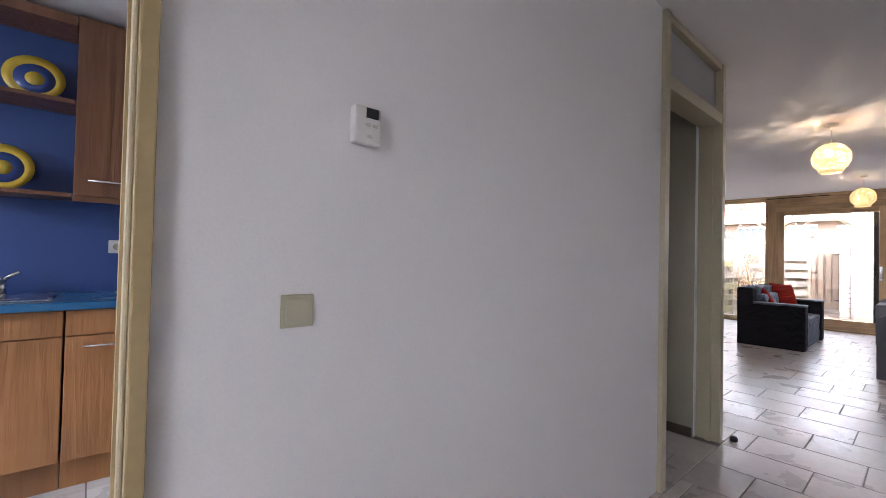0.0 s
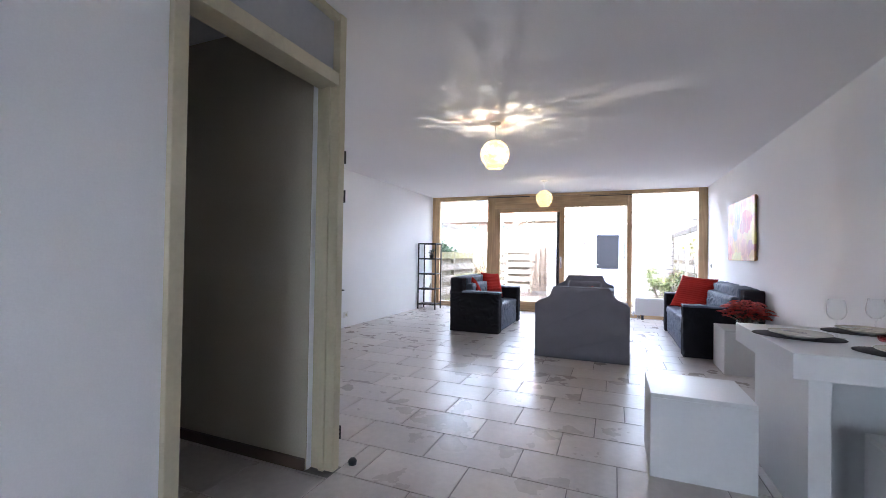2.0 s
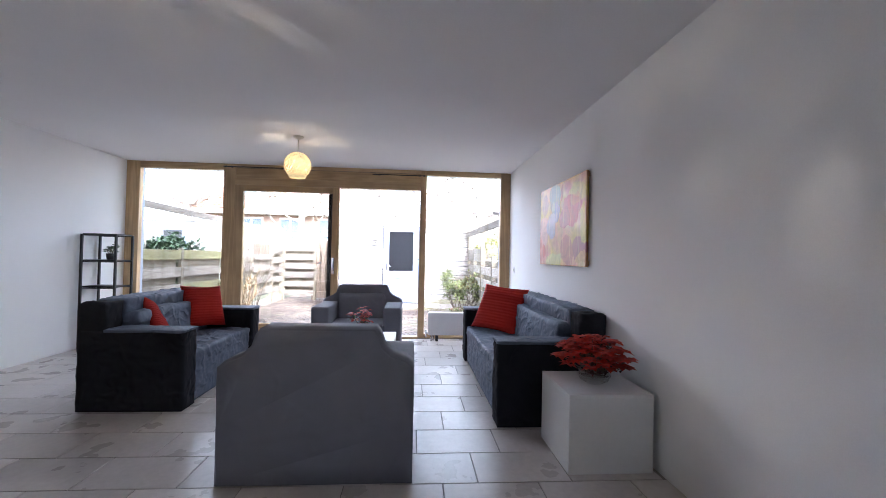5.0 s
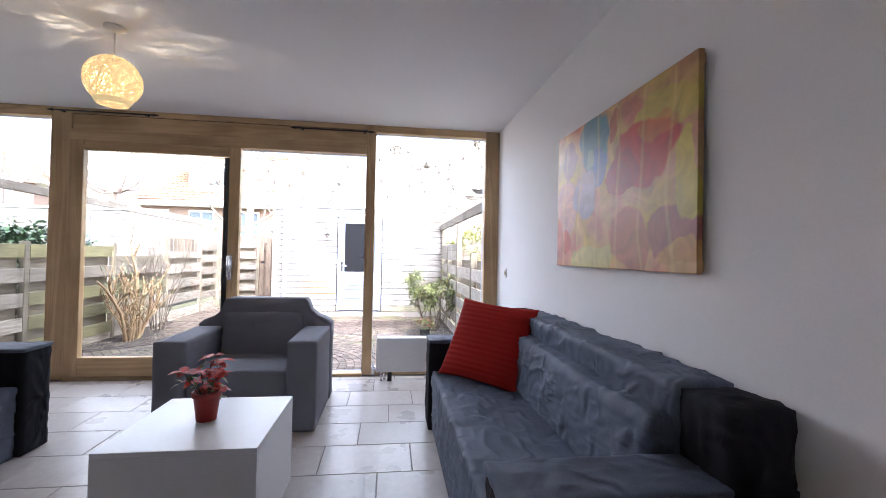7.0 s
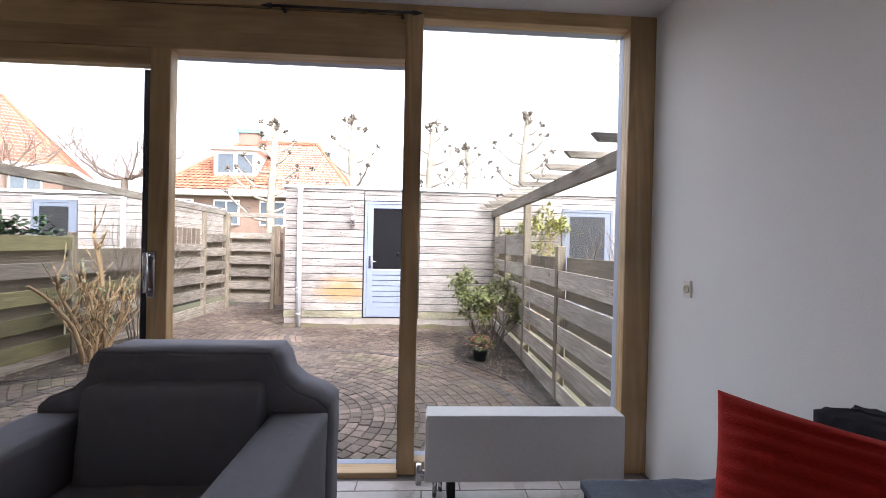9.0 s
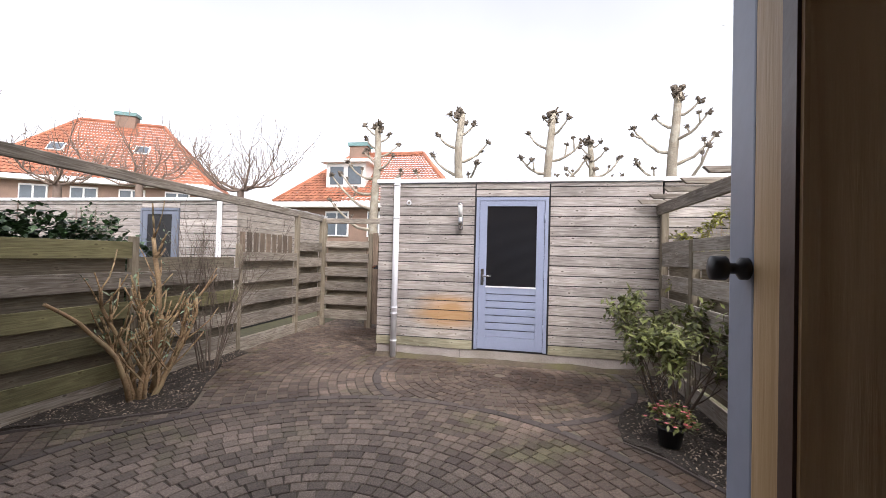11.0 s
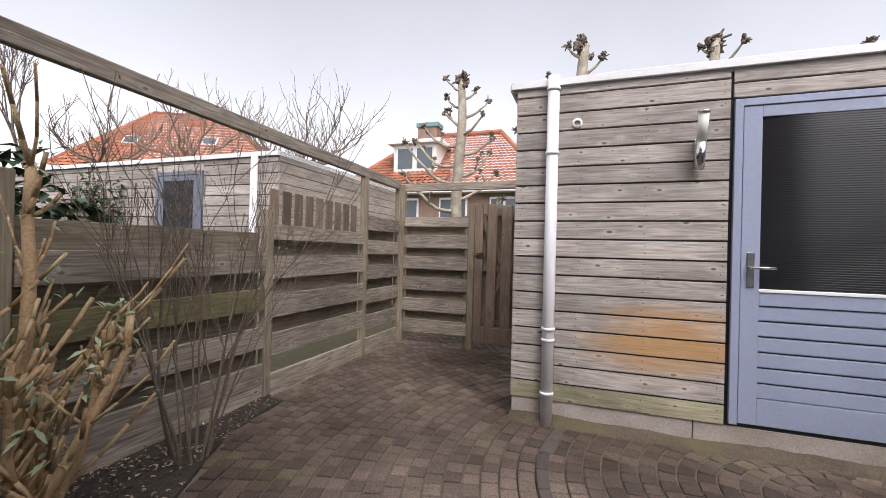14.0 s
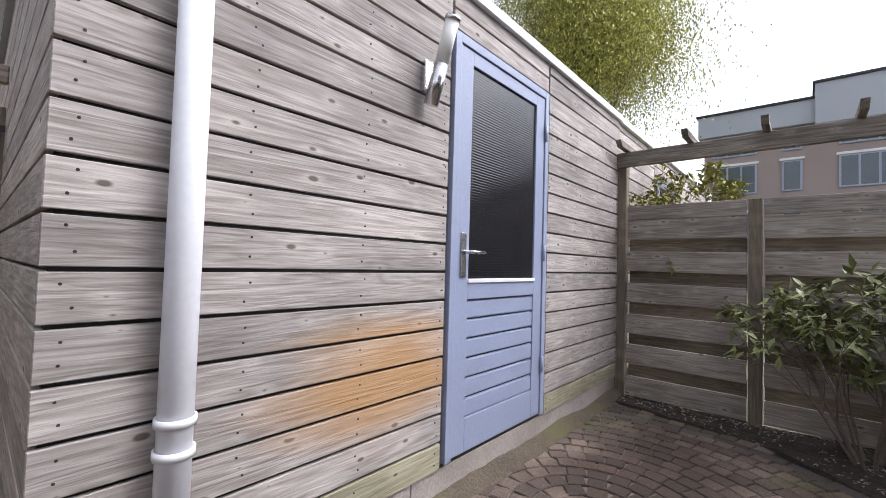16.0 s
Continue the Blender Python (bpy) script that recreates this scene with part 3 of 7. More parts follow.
floor = structure("floor", boxes((-3.0, RIGHT, -0.2, GLASS_X + 0.1, LEFT, -0.005)), GROUT, "grey grout bed under large stone floor tiles")
structure("ceiling", boxes((-3.2, RIGHT - 0.2, TOP, GLASS_X + 0.1, LEFT + 0.2, TOP + 0.25)), CEILING, "plain white plastered ceiling")
structure("wall_south", boxes((-3.2, RIGHT - 0.2, -0.2, GLASS_X + 0.12, RIGHT, TOP)), WHITE_WALL, "long plain white plaster wall")
structure("wall_north", boxes((-3.2, LEFT, -0.2, GLASS_X + 0.12, LEFT + 0.2, TOP)), WHITE_WALL, "plain white plaster wall")
structure("wall_hall", boxes((-0.27, HALL, 0, 1.89, HALL + 0.1, TOP), (-3.0, HALL, 0, -1.2, HALL + 0.1, TOP)), WHITE_WALL, "white hall wall between two doorways")
structure("wall_partition", boxes((2.77, HALL + 0.12, 0, END + 0.02, LEFT, TOP), (1.3, 2.7, 0, 2.77, 2.8, TOP), (1.2, HALL + 0.1, 0, 1.3, 2.8, TOP)),
          WHITE_WALL, "white partition around a dim side passage")
# Never in view; its two openings are assumed, to let the fill light in
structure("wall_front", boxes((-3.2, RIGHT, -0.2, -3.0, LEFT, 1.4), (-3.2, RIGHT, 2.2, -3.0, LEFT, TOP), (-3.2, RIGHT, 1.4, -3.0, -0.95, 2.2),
                              (-3.2, 0.05, 1.4, -3.0, 1.9, 2.2), (-3.2, 2.7, 1.4, -3.0, LEFT, 2.2)), WHITE_WALL, "unseen white front wall with two openings assumed for the fill lights")
# Upper storey wall, never in view, added to shade the garden
structure("wall_upper_unseen", boxes((GLASS_X - 0.1, RIGHT - 0.2, TOP + 0.25, GLASS_X + 0.12, LEFT + 0.2, 5.4)), BRICK_FAR, "unseen upper house wall, added to cast its shade on the garden")
# Thin beige sheet in front of the white partition, darker than its plaster
structure("wall_passage", boxes((2.7645, HALL + 0.125, 0.0, 2.7695, 2.695, TOP - 0.005)), BEIGE, "thin beige sheet over the side passage wall")
structure("baseboard", boxes((2.747, HALL + 0.13, 0, 2.764, 2.69, 0.06)), DARK_BASE, "dark brown skirting in the side passage")


def door_frame(name, x0, x1, mat, label, post=0.07):
    f = tagged(new(name), label, "door frame", kind="structure")
    part("jamb", boxes((x0, HALL - 0.025, 0, x0 + post, HALL + 0.12, TOP - 0.01), bevel=0.004), mat, f)
    part("jamb", boxes((x1 - post, HALL - 0.025, 0, x1, HALL + 0.12, TOP - 0.01), bevel=0.004), mat, f)
    part("head", boxes((x0 + post, HALL - 0.02, 2.09, x1 - post, HALL + 0.11, 2.16), bevel=0.004), mat, f)
    part("transom_panel", boxes((x0 + post, HALL + 0.02, 2.16, x1 - post, HALL + 0.05, TOP - 0.05)), TRANSOM, f, "grey transom panel")
    part("top_rail", boxes((x0 + post, HALL - 0.015, TOP - 0.05, x1 - post, HALL + 0.1, TOP - 0.01), bevel=0.003), mat, f)
    part("stop", boxes((x0 + post, HALL + 0.03, 0, x0 + post + 0.014, HALL + 0.06, 2.09)), mat, f)
    part("stop", boxes((x1 - post - 0.014, HALL + 0.03, 0, x1 - post, HALL + 0.06, 2.09)), mat, f)
    return f


passage = door_frame("door_1", 1.885, 2.855, CREAM, "cream painted door frame with transom, no leaf hung", 0.055)
for z in (0.18, 1.5, 1.72):
    bm = boxes((2.857, HALL + 0.0, z - 0.03, 2.885, HALL + 0.03, z + 0.03), bevel=0.004)
    tube(bm, (2.885, HALL - 0.005, z - 0.035), (2.885, HALL - 0.005, z + 0.035), 0.008, sides=8)
    part("hinge", bm, BLACK, passage, "bare black hinge")
bm = bmesh.new()
lathe(bm, [(0.0, 0.0), (0.022, 0.0), (0.024, 0.02), (0.016, 0.032), (0, 0.034)], sides=12)
solid("door_stop", bm, BLACK_PLASTIC, "small black rubber door stop on the tiles", "door stop", at=(2.92, 1.2, 0.0))
kitchen_frame = door_frame("door_2", -1.2, -0.27, OCHRE, "ochre and cream painted kitchen door frame", 0.03)
part("reveal", boxes((-0.309, HALL - 0.005, 0, -0.3005, HALL + 0.14, TOP - 0.02), bevel=0.004), CREAM, kitchen_frame, "cream painted reveal")

# ---- the garden window wall ----
def window_bar(parent, name, y0, y1, z0, z1, x0=GLASS_X - 0.003, x1=GLASS_X + 0.075, mat=None, outer=True):
    mat = mat or (OAK if abs(z1 - z0) > abs(y1 - y0) else OAK_Y)
    p = part(name, boxes((x0, y0, z0, x1, y1, z1), bevel=0.005), mat, parent)
    if outer:
        part("outer_face", boxes((x1 - 0.002, y0, z0, x1 + 0.05, y1, z1), bevel=0.003), GREY_BLUE, p, "grey-blue painted outer face")
    return p


def pane(parent, y0, y1, z0, z1, x=GLASS_X + 0.03):
    p = part("pane", boxes((x, y0, z0, x + 0.012, y1, z1)), WINDOW_GLASS, parent, "clear window glass")
    p.visible_shadow = False
    return p


w1 = tagged(new("window_1"), "pale oak framed full-height fixed window", "window", kind="structure")
window_bar(w1, "jamb", 3.61, 3.80, 0.0, 2.50)
window_bar(w1, "sill", 2.46, 3.61, 0.0, 0.10)
window_bar(w1, "head", 2.46, 3.61, 2.41, 2.50)
pane(w1, 2.46, 3.61, 0.10, 2.41)

w2 = tagged(new("window_2"), "pale oak framed full-height fixed window", "window", kind="structure")
window_bar(w2, "mullion", -0.475, -0.385, 0.0, 2.50)
# Narrow dark brown strip along the mullion's inner side edge
part("seal", boxes((GLASS_X + 0.001, -0.386, 0.03, GLASS_X + 0.022, -0.382, 2.29)), DARK_BROWN, w2, "thin dark brown strip on the mullion side")
window_bar(w2, "jamb", -1.75, -1.60, 0.0, 2.50)
window_bar(w2, "sill", -1.60, -0.475, 0.0, 0.07)
window_bar(w2, "head", -1.60, -0.475, 2.43, 2.50)
pane(w2, -1.60, -0.475, 0.07, 2.43)
bm = bmesh.new()
lathe(bm, [(0, 0), (0.012, 0), (0.012, 0.006), (0.006, 0.01), (0.006, 0.018), (0.013, 0.021), (0.013, 0.034), (0, 0.037)], sides=14)
bmesh.ops.rotate(bm, verts=bm.verts, cent=(0, 0, 0), matrix=Matrix.Rotation(radians(-90), 3, "X"))
bmesh.ops.translate(bm, verts=bm.verts, vec=(GLASS_X + 0.085, -0.385, 1.175))
part("door_buffer", bm, BLACK_PLASTIC, w2, "black rubber door buffer")

slider = tagged(new("door_3"), "open pale oak sliding glass door", "sliding door", kind="structure")
window_bar(slider, "post", 2.29, 2.46, 0.0, 2.50)
window_bar(slider, "fascia", -0.385, 2.29, 2.305, 2.445, GLASS_X + 0.012)
window_bar(slider, "head", -0.385, 2.29, 2.45, 2.50)
# Black strip laid in the narrow header gap as its shadow
part("blind_slot", boxes((GLASS_X + 0.02, -0.385, 2.444, GLASS_X + 0.07, 2.29, 2.451)), BLACK, slider, "black strip for the shadow in the gap above the fascia")
window_bar(slider, "track_head", -0.385, 2.29, 2.20, 2.30, GLASS_X - 0.02, GLASS_X + 0.075)
window_bar(slider, "threshold", -0.385, 2.29, -0.02, 0.025, GLASS_X - 0.02, GLASS_X + 0.075)
part("sash_stile", boxes((GLASS_X - 0.028, 2.165, 0.03, GLASS_X + 0.035, 2.288, 2.198), bevel=0.005), OAK, slider)
stile = part("sash_stile", boxes((GLASS_X - 0.028, 0.80, 0.03, GLASS_X + 0.035, 0.90, 2.198), bevel=0.005), OAK, slider)
part("sash_rail", boxes((GLASS_X - 0.026, 0.90, 0.03, GLASS_X + 0.033, 2.165, 0.205), bevel=0.005), OAK_Y, slider)
part("sash_rail", boxes((GLASS_X - 0.026, 0.90, 2.11, GLASS_X + 0.033, 2.165, 2.197), bevel=0.005), OAK_Y, slider)
pane(slider, 0.90, 2.165, 0.205, 2.11, GLASS_X)
part("inner_bead", boxes((GLASS_X + 0.037, 0.905, 0.205, GLASS_X + 0.06, 0.97, 2.11)), BLACK, slider, "dark rubber edge seal")
grip = boxes((GLASS_X - 0.045, 0.85, 0.93, GLASS_X - 0.03, 0.89, 1.17), bevel=0.006)
tube(grip, (GLASS_X - 0.085, 0.87, 0.96), (GLASS_X - 0.085, 0.87, 1.16), 0.012)
tube(grip, (GLASS_X - 0.085, 0.87, 1.145), (GLASS_X - 0.03, 0.87, 1.145), 0.01)
tube(grip, (GLASS_X - 0.085, 0.87, 0.975), (GLASS_X - 0.03, 0.87, 0.975), 0.01)
part("handle", grip, CHROME, stile, "steel pull handle")


def curtain_rod(y0, y1, z):
    rod = thing("curtain_rod", (GLASS_X - 0.1, (y0 + y1) / 2, z), "thin dark metal curtain rod with pointed finials", "curtain rod", "curtain rods over the windows")
    h = abs(y1 - y0) / 2
    bm = bmesh.new()
    tube(bm, (0, -h, 0), (0, h, 0), 0.007)
    part("rod", bm, BLACK, rod)
    for s in (-1, 1):
        bm = bmesh.new()
        tube(bm, (0, s * h, 0), (0, s * (h + 0.05), 0), 0.013, 0.003)
        part("finial", bm, BLACK, rod)
        bm = boxes((0, s * h * 0.85 - 0.008, -0.008, 0.05, s * h * 0.85 + 0.008, 0.008))
        part("bracket", bm, BLACK, rod)


curtain_rod(2.38, 1.55, 2.44)
curtain_rod(0.28, -0.42, 2.40)


# ---- furniture ----
def soft(bm, strength=0.02, scale=6.0, cuts=0, seed=0.0):
    """Wrinkle a cloth shape a little."""
    for v in bm.verts:
        p = v.co * scale + Vector((seed, seed * 0.7, seed * 1.3))
        d = noise.noise_vector(p) * strength + noise.noise_vector(p * 2.7) * strength * 0.4
        v.co += d


def cloth_box(x0, y0, z0, x1, y1, z1, bevel=0.012, cut=6, wrinkle=0.012, scale=6.0, seed=0.0, crease=0.0):
    """A block under a close cloth cover: narrow rounded edges, slack sides and raised folds."""
    bm = bmesh.new()
    box(bm, 0, 0, 0, 1, 1, 1)
    bmesh.ops.subdivide_edges(bm, edges=bm.edges[:], cuts=cut, use_grid_fill=True)
    lo = Vector((min(x0, x1), min(y0, y1), min(z0, z1)))
    size = Vector((abs(x1 - x0), abs(y1 - y0), abs(z1 - z0)))
    for v in bm.verts:
        at = [round(c * (cut + 1)) for c in v.co]
        rim = sum(k in (0, cut + 1) for k in at)
        for i in range(3):
            k = at[i]
            near = min(bevel * 2.2, size[i] * 0.2)
            if k in (0, cut + 1):
                c = 0.0 if k == 0 else size[i]
                if rim >= 2:
                    c += bevel * 0.4 * (1 if k == 0 else -1)
            else:
                c = near + (size[i] - 2 * near) * (k - 1) / (cut - 1)
            v.co[i] = lo[i] + c
        slack = min(1.0, max(0.0, (v.co.z - 0.02) * 12))
        p = v.co * scale + Vector((seed, seed, seed))
        v.co += (noise.noise_vector(p) * wrinkle + noise.noise_vector(p * 2.3) * wrinkle * 0.5) * slack
        if crease:
            q = v.co * 6.5 + Vector((seed, -seed, seed * 2)) + noise.noise_vector(v.co * 3.0) * 0.9
            fold = max(0.0, 1 - abs(noise.noise(q)) * 6) ** 1.5 + 0.6 * max(0.0, 1 - abs(noise.noise(q * 2.3)) * 4) ** 2
            out = Vector([(1 if at[i] else -1) if at[i] in (0, cut + 1) else 0 for i in range(3)]).normalized()
            v.co += out * fold * crease * slack
    for f in bm.faces:
        f.smooth = True
    return bm


def covered_seat(name, at, turn, width, depth, label, group, main, side, seed, seats=1):
    """A boxy seat under a loose cover: open side towards +y, its back at -y."""
    s = thing(name, at, label, "sofa" if width > 1.2 else "armchair", group, turn)
    w, d = width / 2, depth
    arm, back, high, arm_z, seat_z = 0.2, 0.2, 0.83, 0.61, 0.41
    loose = name == "sofa"
    cut, fold, slack = (60, 0.009, 0.009) if loose else (12, 0.004, 0.004)
    part("seat", cloth_box(-w + arm, back, 0.0, w - arm, d - (0.03 if loose else 0.008), seat_z, 0.012, cut, slack, 7, seed, fold), main, s)
    for k in (-1, 1):
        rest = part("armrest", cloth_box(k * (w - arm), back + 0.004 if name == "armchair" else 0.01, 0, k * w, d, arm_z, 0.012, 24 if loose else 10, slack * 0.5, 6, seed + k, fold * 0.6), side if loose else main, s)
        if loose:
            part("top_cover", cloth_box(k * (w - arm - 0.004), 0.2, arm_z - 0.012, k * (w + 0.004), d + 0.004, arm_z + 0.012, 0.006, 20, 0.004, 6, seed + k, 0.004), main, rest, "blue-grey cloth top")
    if name == "armchair":
        bm = bmesh.new()
        rise = [(-w, 0.0), (-w, 0.30), (-w, arm_z + 0.01), (-w + 0.04, arm_z + 0.045), (-w + 0.12, arm_z + 0.075), (-w + 0.17, arm_z + 0.12), (-w + 0.19, high - 0.04), (-w + 0.215, high - 0.005)]
        prism(bm, rise + [(-x, z) for x, z in reversed(rise)], "y", 0.0, back)
        bmesh.ops.bevel(bm, geom=[e for e in bm.edges if abs(e.verts[0].co.y - e.verts[1].co.y) < 1e-5], offset=0.014, segments=3, affect="EDGES")
        bmesh.ops.triangulate(bm, faces=[f for f in bm.faces if len(f.verts) > 4])
        bmesh.ops.subdivide_edges(bm, edges=[e for e in bm.edges if e.calc_length() > 0.25], cuts=2)
        soft(bm, 0.004, 5, 0, seed)
        for f in bm.faces:
            f.smooth = True
    else:
        bm = cloth_box(-w + arm + 0.01, 0.0, 0, w - arm - 0.01, back, high, 0.012, cut, 0.008, 6, seed + 5, fold)
    # the cover hangs in slanting folds from the back to the arms
    for v in bm.verts:
        if v.co.z > 0.55 and v.co.y > 0.1:
            v.co.y += 0.05 * (v.co.z - 0.55)
    part("backrest", bm, main, s)
    bm = cloth_box(-w + arm + 0.02, back - 0.01, seat_z - 0.03, w - arm - 0.02, back + 0.13, 0.72, 0.02, cut, slack, 7, seed + 8, fold)
    for v in bm.verts:
        v.co.y -= 0.12 * max(0, v.co.z - seat_z)
    part("back_cushion", bm, main, s)
    if name == "sofa":
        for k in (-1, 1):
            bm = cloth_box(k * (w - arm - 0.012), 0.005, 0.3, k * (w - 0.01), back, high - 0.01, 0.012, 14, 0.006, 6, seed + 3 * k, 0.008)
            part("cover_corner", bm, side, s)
    return s


covered_seat("armchair", (5.91, 0.20, 0), -90, 1.03, 0.78, "boxy armchair under a grey cloth cover, turned from the table", "armchairs", COVER, COVER, 1.0)
covered_seat("armchair", (9.38, 0.352, 0), 90, 1.03, 0.84, "boxy armchair under a grey cloth cover facing the room", "armchairs", COVER, COVER, 4.0)
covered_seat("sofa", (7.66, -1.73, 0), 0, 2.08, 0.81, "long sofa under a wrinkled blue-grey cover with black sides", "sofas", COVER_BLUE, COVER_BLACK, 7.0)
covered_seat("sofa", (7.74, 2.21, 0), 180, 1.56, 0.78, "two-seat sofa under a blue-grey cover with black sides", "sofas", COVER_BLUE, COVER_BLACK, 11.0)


def cushion(at, rx, ry, rz, size, label, thick=0.13):
    """A square cushion with ribbed cloth, standing in its local xz plane."""
    bm = bmesh.new()
    k = 56
    grid = {}
    for side in (-1, 1):
        for i in range(k + 1):
            for j in range(k + 1):
                u, v = 2 * i / k - 1, 2 * j / k - 1
                puff = max(0.0, (1 - u ** 4)) ** 0.6 * max(0.0, (1 - v ** 4)) ** 0.6
                rib = 0.005 * math.sin(v * 50) if puff > 0.05 else 0
                pinch = 1 - 0.07 * (1 - abs(u) ** 2) * abs(v) ** 3
                pinch2 = 1 - 0.07 * (1 - abs(v) ** 2) * abs(u) ** 3
                if side == 1 and puff == 0.0:
                    grid[side, i, j] = grid[-1, i, j]
                    continue
                y = side * (thick / 2 * puff + rib * min(1, puff * 2))
                grid[side, i, j] = bm.verts.new((u * size / 2 * pinch2, y, v * size / 2 * pinch))
        for i in range(k):
            for j in range(k):
                q = list(dict.fromkeys([grid[side, i, j], grid[side, i + 1, j], grid[side, i + 1, j + 1], grid[side, i, j + 1]]))
                if len(q) > 2:
                    try:
                        bm.faces.new(q).smooth = True
                    except ValueError:
                        pass
    ob = new("cushion", mesh_of("cushion", bm, RED_CLOTH))
    ob.matrix_world = pose(*at, rx, ry, rz)
    return tagged(ob, label, "cushion", "red cushions")


cushion((8.28, -1.28, 0.655), 30, -4, 50, 0.55, "red ribbed square cushion leaning in the sofa corner")
cushion((8.16, 1.87, 0.655), -20, 4, -30, 0.44, "red ribbed square cushion leaning on the sofa back")
cushion((7.5, 1.94, 0.60), -28, 30, 10, 0.36, "red cushion slumped on the sofa seat", 0.11)


def white_cube(name, x0, y0, x1, y1, h, label, category, group=""):
    c = thing(name, ((x0 + x1) / 2, (y0 + y1) / 2, 0), label, category, group)
    a, b = abs(x1 - x0) / 2, abs(y1 - y0) / 2
    part("top", boxes((-a, -b, h - 0.022, a, b, h), bevel=0.003), WHITE_LACQUER, c)
    for k in (-1, 1):
        part("side_panel", boxes((k * (a - 0.02), -b, 0, k * a, b, h - 0.0225), bevel=0.002), WHITE_LACQUER, c)
        part("side_panel", boxes((-a + 0.0205, k * (b - 0.02), 0, a - 0.0205, k * b, h - 0.0225), bevel=0.002), WHITE_LACQUER, c)
    return c


white_cube("coffee_table", 7.36, -0.14, 7.96, 0.46, 0.44, "plain white cube coffee table", "coffee table")
white_cube("pedestal", 5.98, -1.20, 6.48, -1.70, 0.45, "white box side table beside the sofa", "side table")
white_cube("stool", 3.47, -0.335, 3.93, -0.82, 0.45, "white box stool beside the dining table", "stool", "box stools")
white_cube("stool", 2.80, -1.14, 3.28, -1.63, 0.45, "white box stool at the end of the dining table", "stool", "box stools")

table = thing("dining_table", (3.61, -1.285, 0), "white box-shaped dining table with a thick top", "dining table")
part("tabletop", boxes((-0.45, -0.43, 0.675, 0.45, 0.43, 0.785), bevel=0.003), WHITE_LACQUER, table)
for y in (0.27, -0.38):
    part("panel_leg", boxes((-0.37, y, 0, 0.37, y + 0.08, 0.674), bevel=0.003), WHITE_LACQUER, table)
part("cross_panel", boxes((0.0, -0.299, 0, 0.04, 0.269, 0.674), bevel=0.003), WHITE_LACQUER, table)
TABLE = 0.785


def place_setting(x, y, turn):
    bm = bmesh.new()
    lathe(bm, [(0, 0), (0.19, 0), (0.192, 0.002), (0.19, 0.004), (0, 0.004)], sides=36)
    for v in bm.verts:
        v.co.y *= 0.72
    m = new("placemat", mesh_of("placemat", bm, PLACEMAT))
    m.matrix_world = pose(x, y, TABLE, rz=turn)
    tagged(m, "dark oval woven placemat on the white table", "placemat", "placemats")
    bm = bmesh.new()
    lathe(bm, [(0, 0), (0.07, 0), (0.075, 0.004), (0.128, 0.018), (0.13, 0.021), (0.126, 0.022), (0.08, 0.009), (0, 0.008)], sides=36)
    solid("plate", bm, CERAMIC, "cream dinner plate on a dark placemat", "plate", "dinner plates", at=(x - 0.03 * math.sin(radians(turn)), y, TABLE + 0.005))
    bm = bmesh.new()
    tube(bm, (0, -0.08, 0.004), (0, 0.03, 0.004), 0.003, sides=6)
    lathe(bm, [(0, 0), (0.014, 0.002), (0.018, 0.005), (0.013, 0.006), (0, 0.004)], (0, 0.045, 0.001), 12)
    sp = new("spoon", mesh_of("spoon", bm, CHROME))
    sp.matrix_world = pose(x + 0.02, y + 0.01, TABLE + 0.016, 0, 0, turn + 60)
    tagged(sp, "small steel spoon lying on a plate", "spoon", "spoons")


def wine_glass(x, y):
    g = thing("wine_glass", (x, y, TABLE), "clear stemmed wine glass on the table", "wine glass", "wine glasses")
    bm = bmesh.new()
    lathe(bm, [(0, 0), (0.036, 0.0), (0.036, 0.002), (0.008, 0.007), (0, 0.008)], sides=24)
    part("foot", bm, WINE_GLASS, g)
    bm = bmesh.new()
    lathe(bm, [(0.005, 0.007), (0.004, 0.03), (0.004, 0.085), (0.007, 0.095)], sides=12)
    part("stem", bm, WINE_GLASS, g)
    bm = bmesh.new()
    lathe(bm, [(0.0, 0.094), (0.02, 0.097), (0.036, 0.115), (0.041, 0.14), (0.038, 0.17), (0.032, 0.2), (0.0305, 0.2), (0.0365, 0.17), (0.0395, 0.14), (0.034, 0.117), (0.018, 0.1), (0, 0.097)], sides=28)
    part("bowl", bm, WINE_GLASS, g)


place_setting(3.65, -1.03, 70)
place_setting(3.97, -1.43, 100)
place_setting(3.31, -1.31, 55)
wine_glass(3.68, -1.20)
wine_glass(3.83, -1.42)
wine_glass(3.43, -1.40)
bm = bmesh.new()
lathe(bm, [(0, 0), (0.03, 0), (0.038, 0.012), (0.04, 0.028), (0.037, 0.028), (0.034, 0.013), (0, 0.006)], sides=24)
solid("tealight_holder", bm, PINK_GLASS, "small pink glass tealight holder on the table", "candle holder", at=(3.68, -1.40, TABLE))


def leaf(bm, at, direction, length, width, up=Vector((0, 0, 1)), fold=0.15):
    """One folded leaf blade with six points."""
    d = direction.normalized()
    s = d.cross(up)
    s = s.normalized() if s.length > 1e-3 else d.orthogonal().normalized()
    nrm = s.cross(d)
    a = Vector(at)
    mid = a + d * length * 0.45
    tip = a + d * length - nrm * length * 0.12
    base = bm.verts.new(a)
    l1, r1 = bm.verts.new(mid + s * width / 2 + nrm * width * fold), bm.verts.new(mid - s * width / 2 + nrm * width * fold)
    m1 = bm.verts.new(mid)
    t = bm.verts.new(tip)
    for q in ((base, m1, l1), (base, r1, m1), (m1, t, l1), (m1, r1, t)):
        bm.faces.new(q).smooth = True


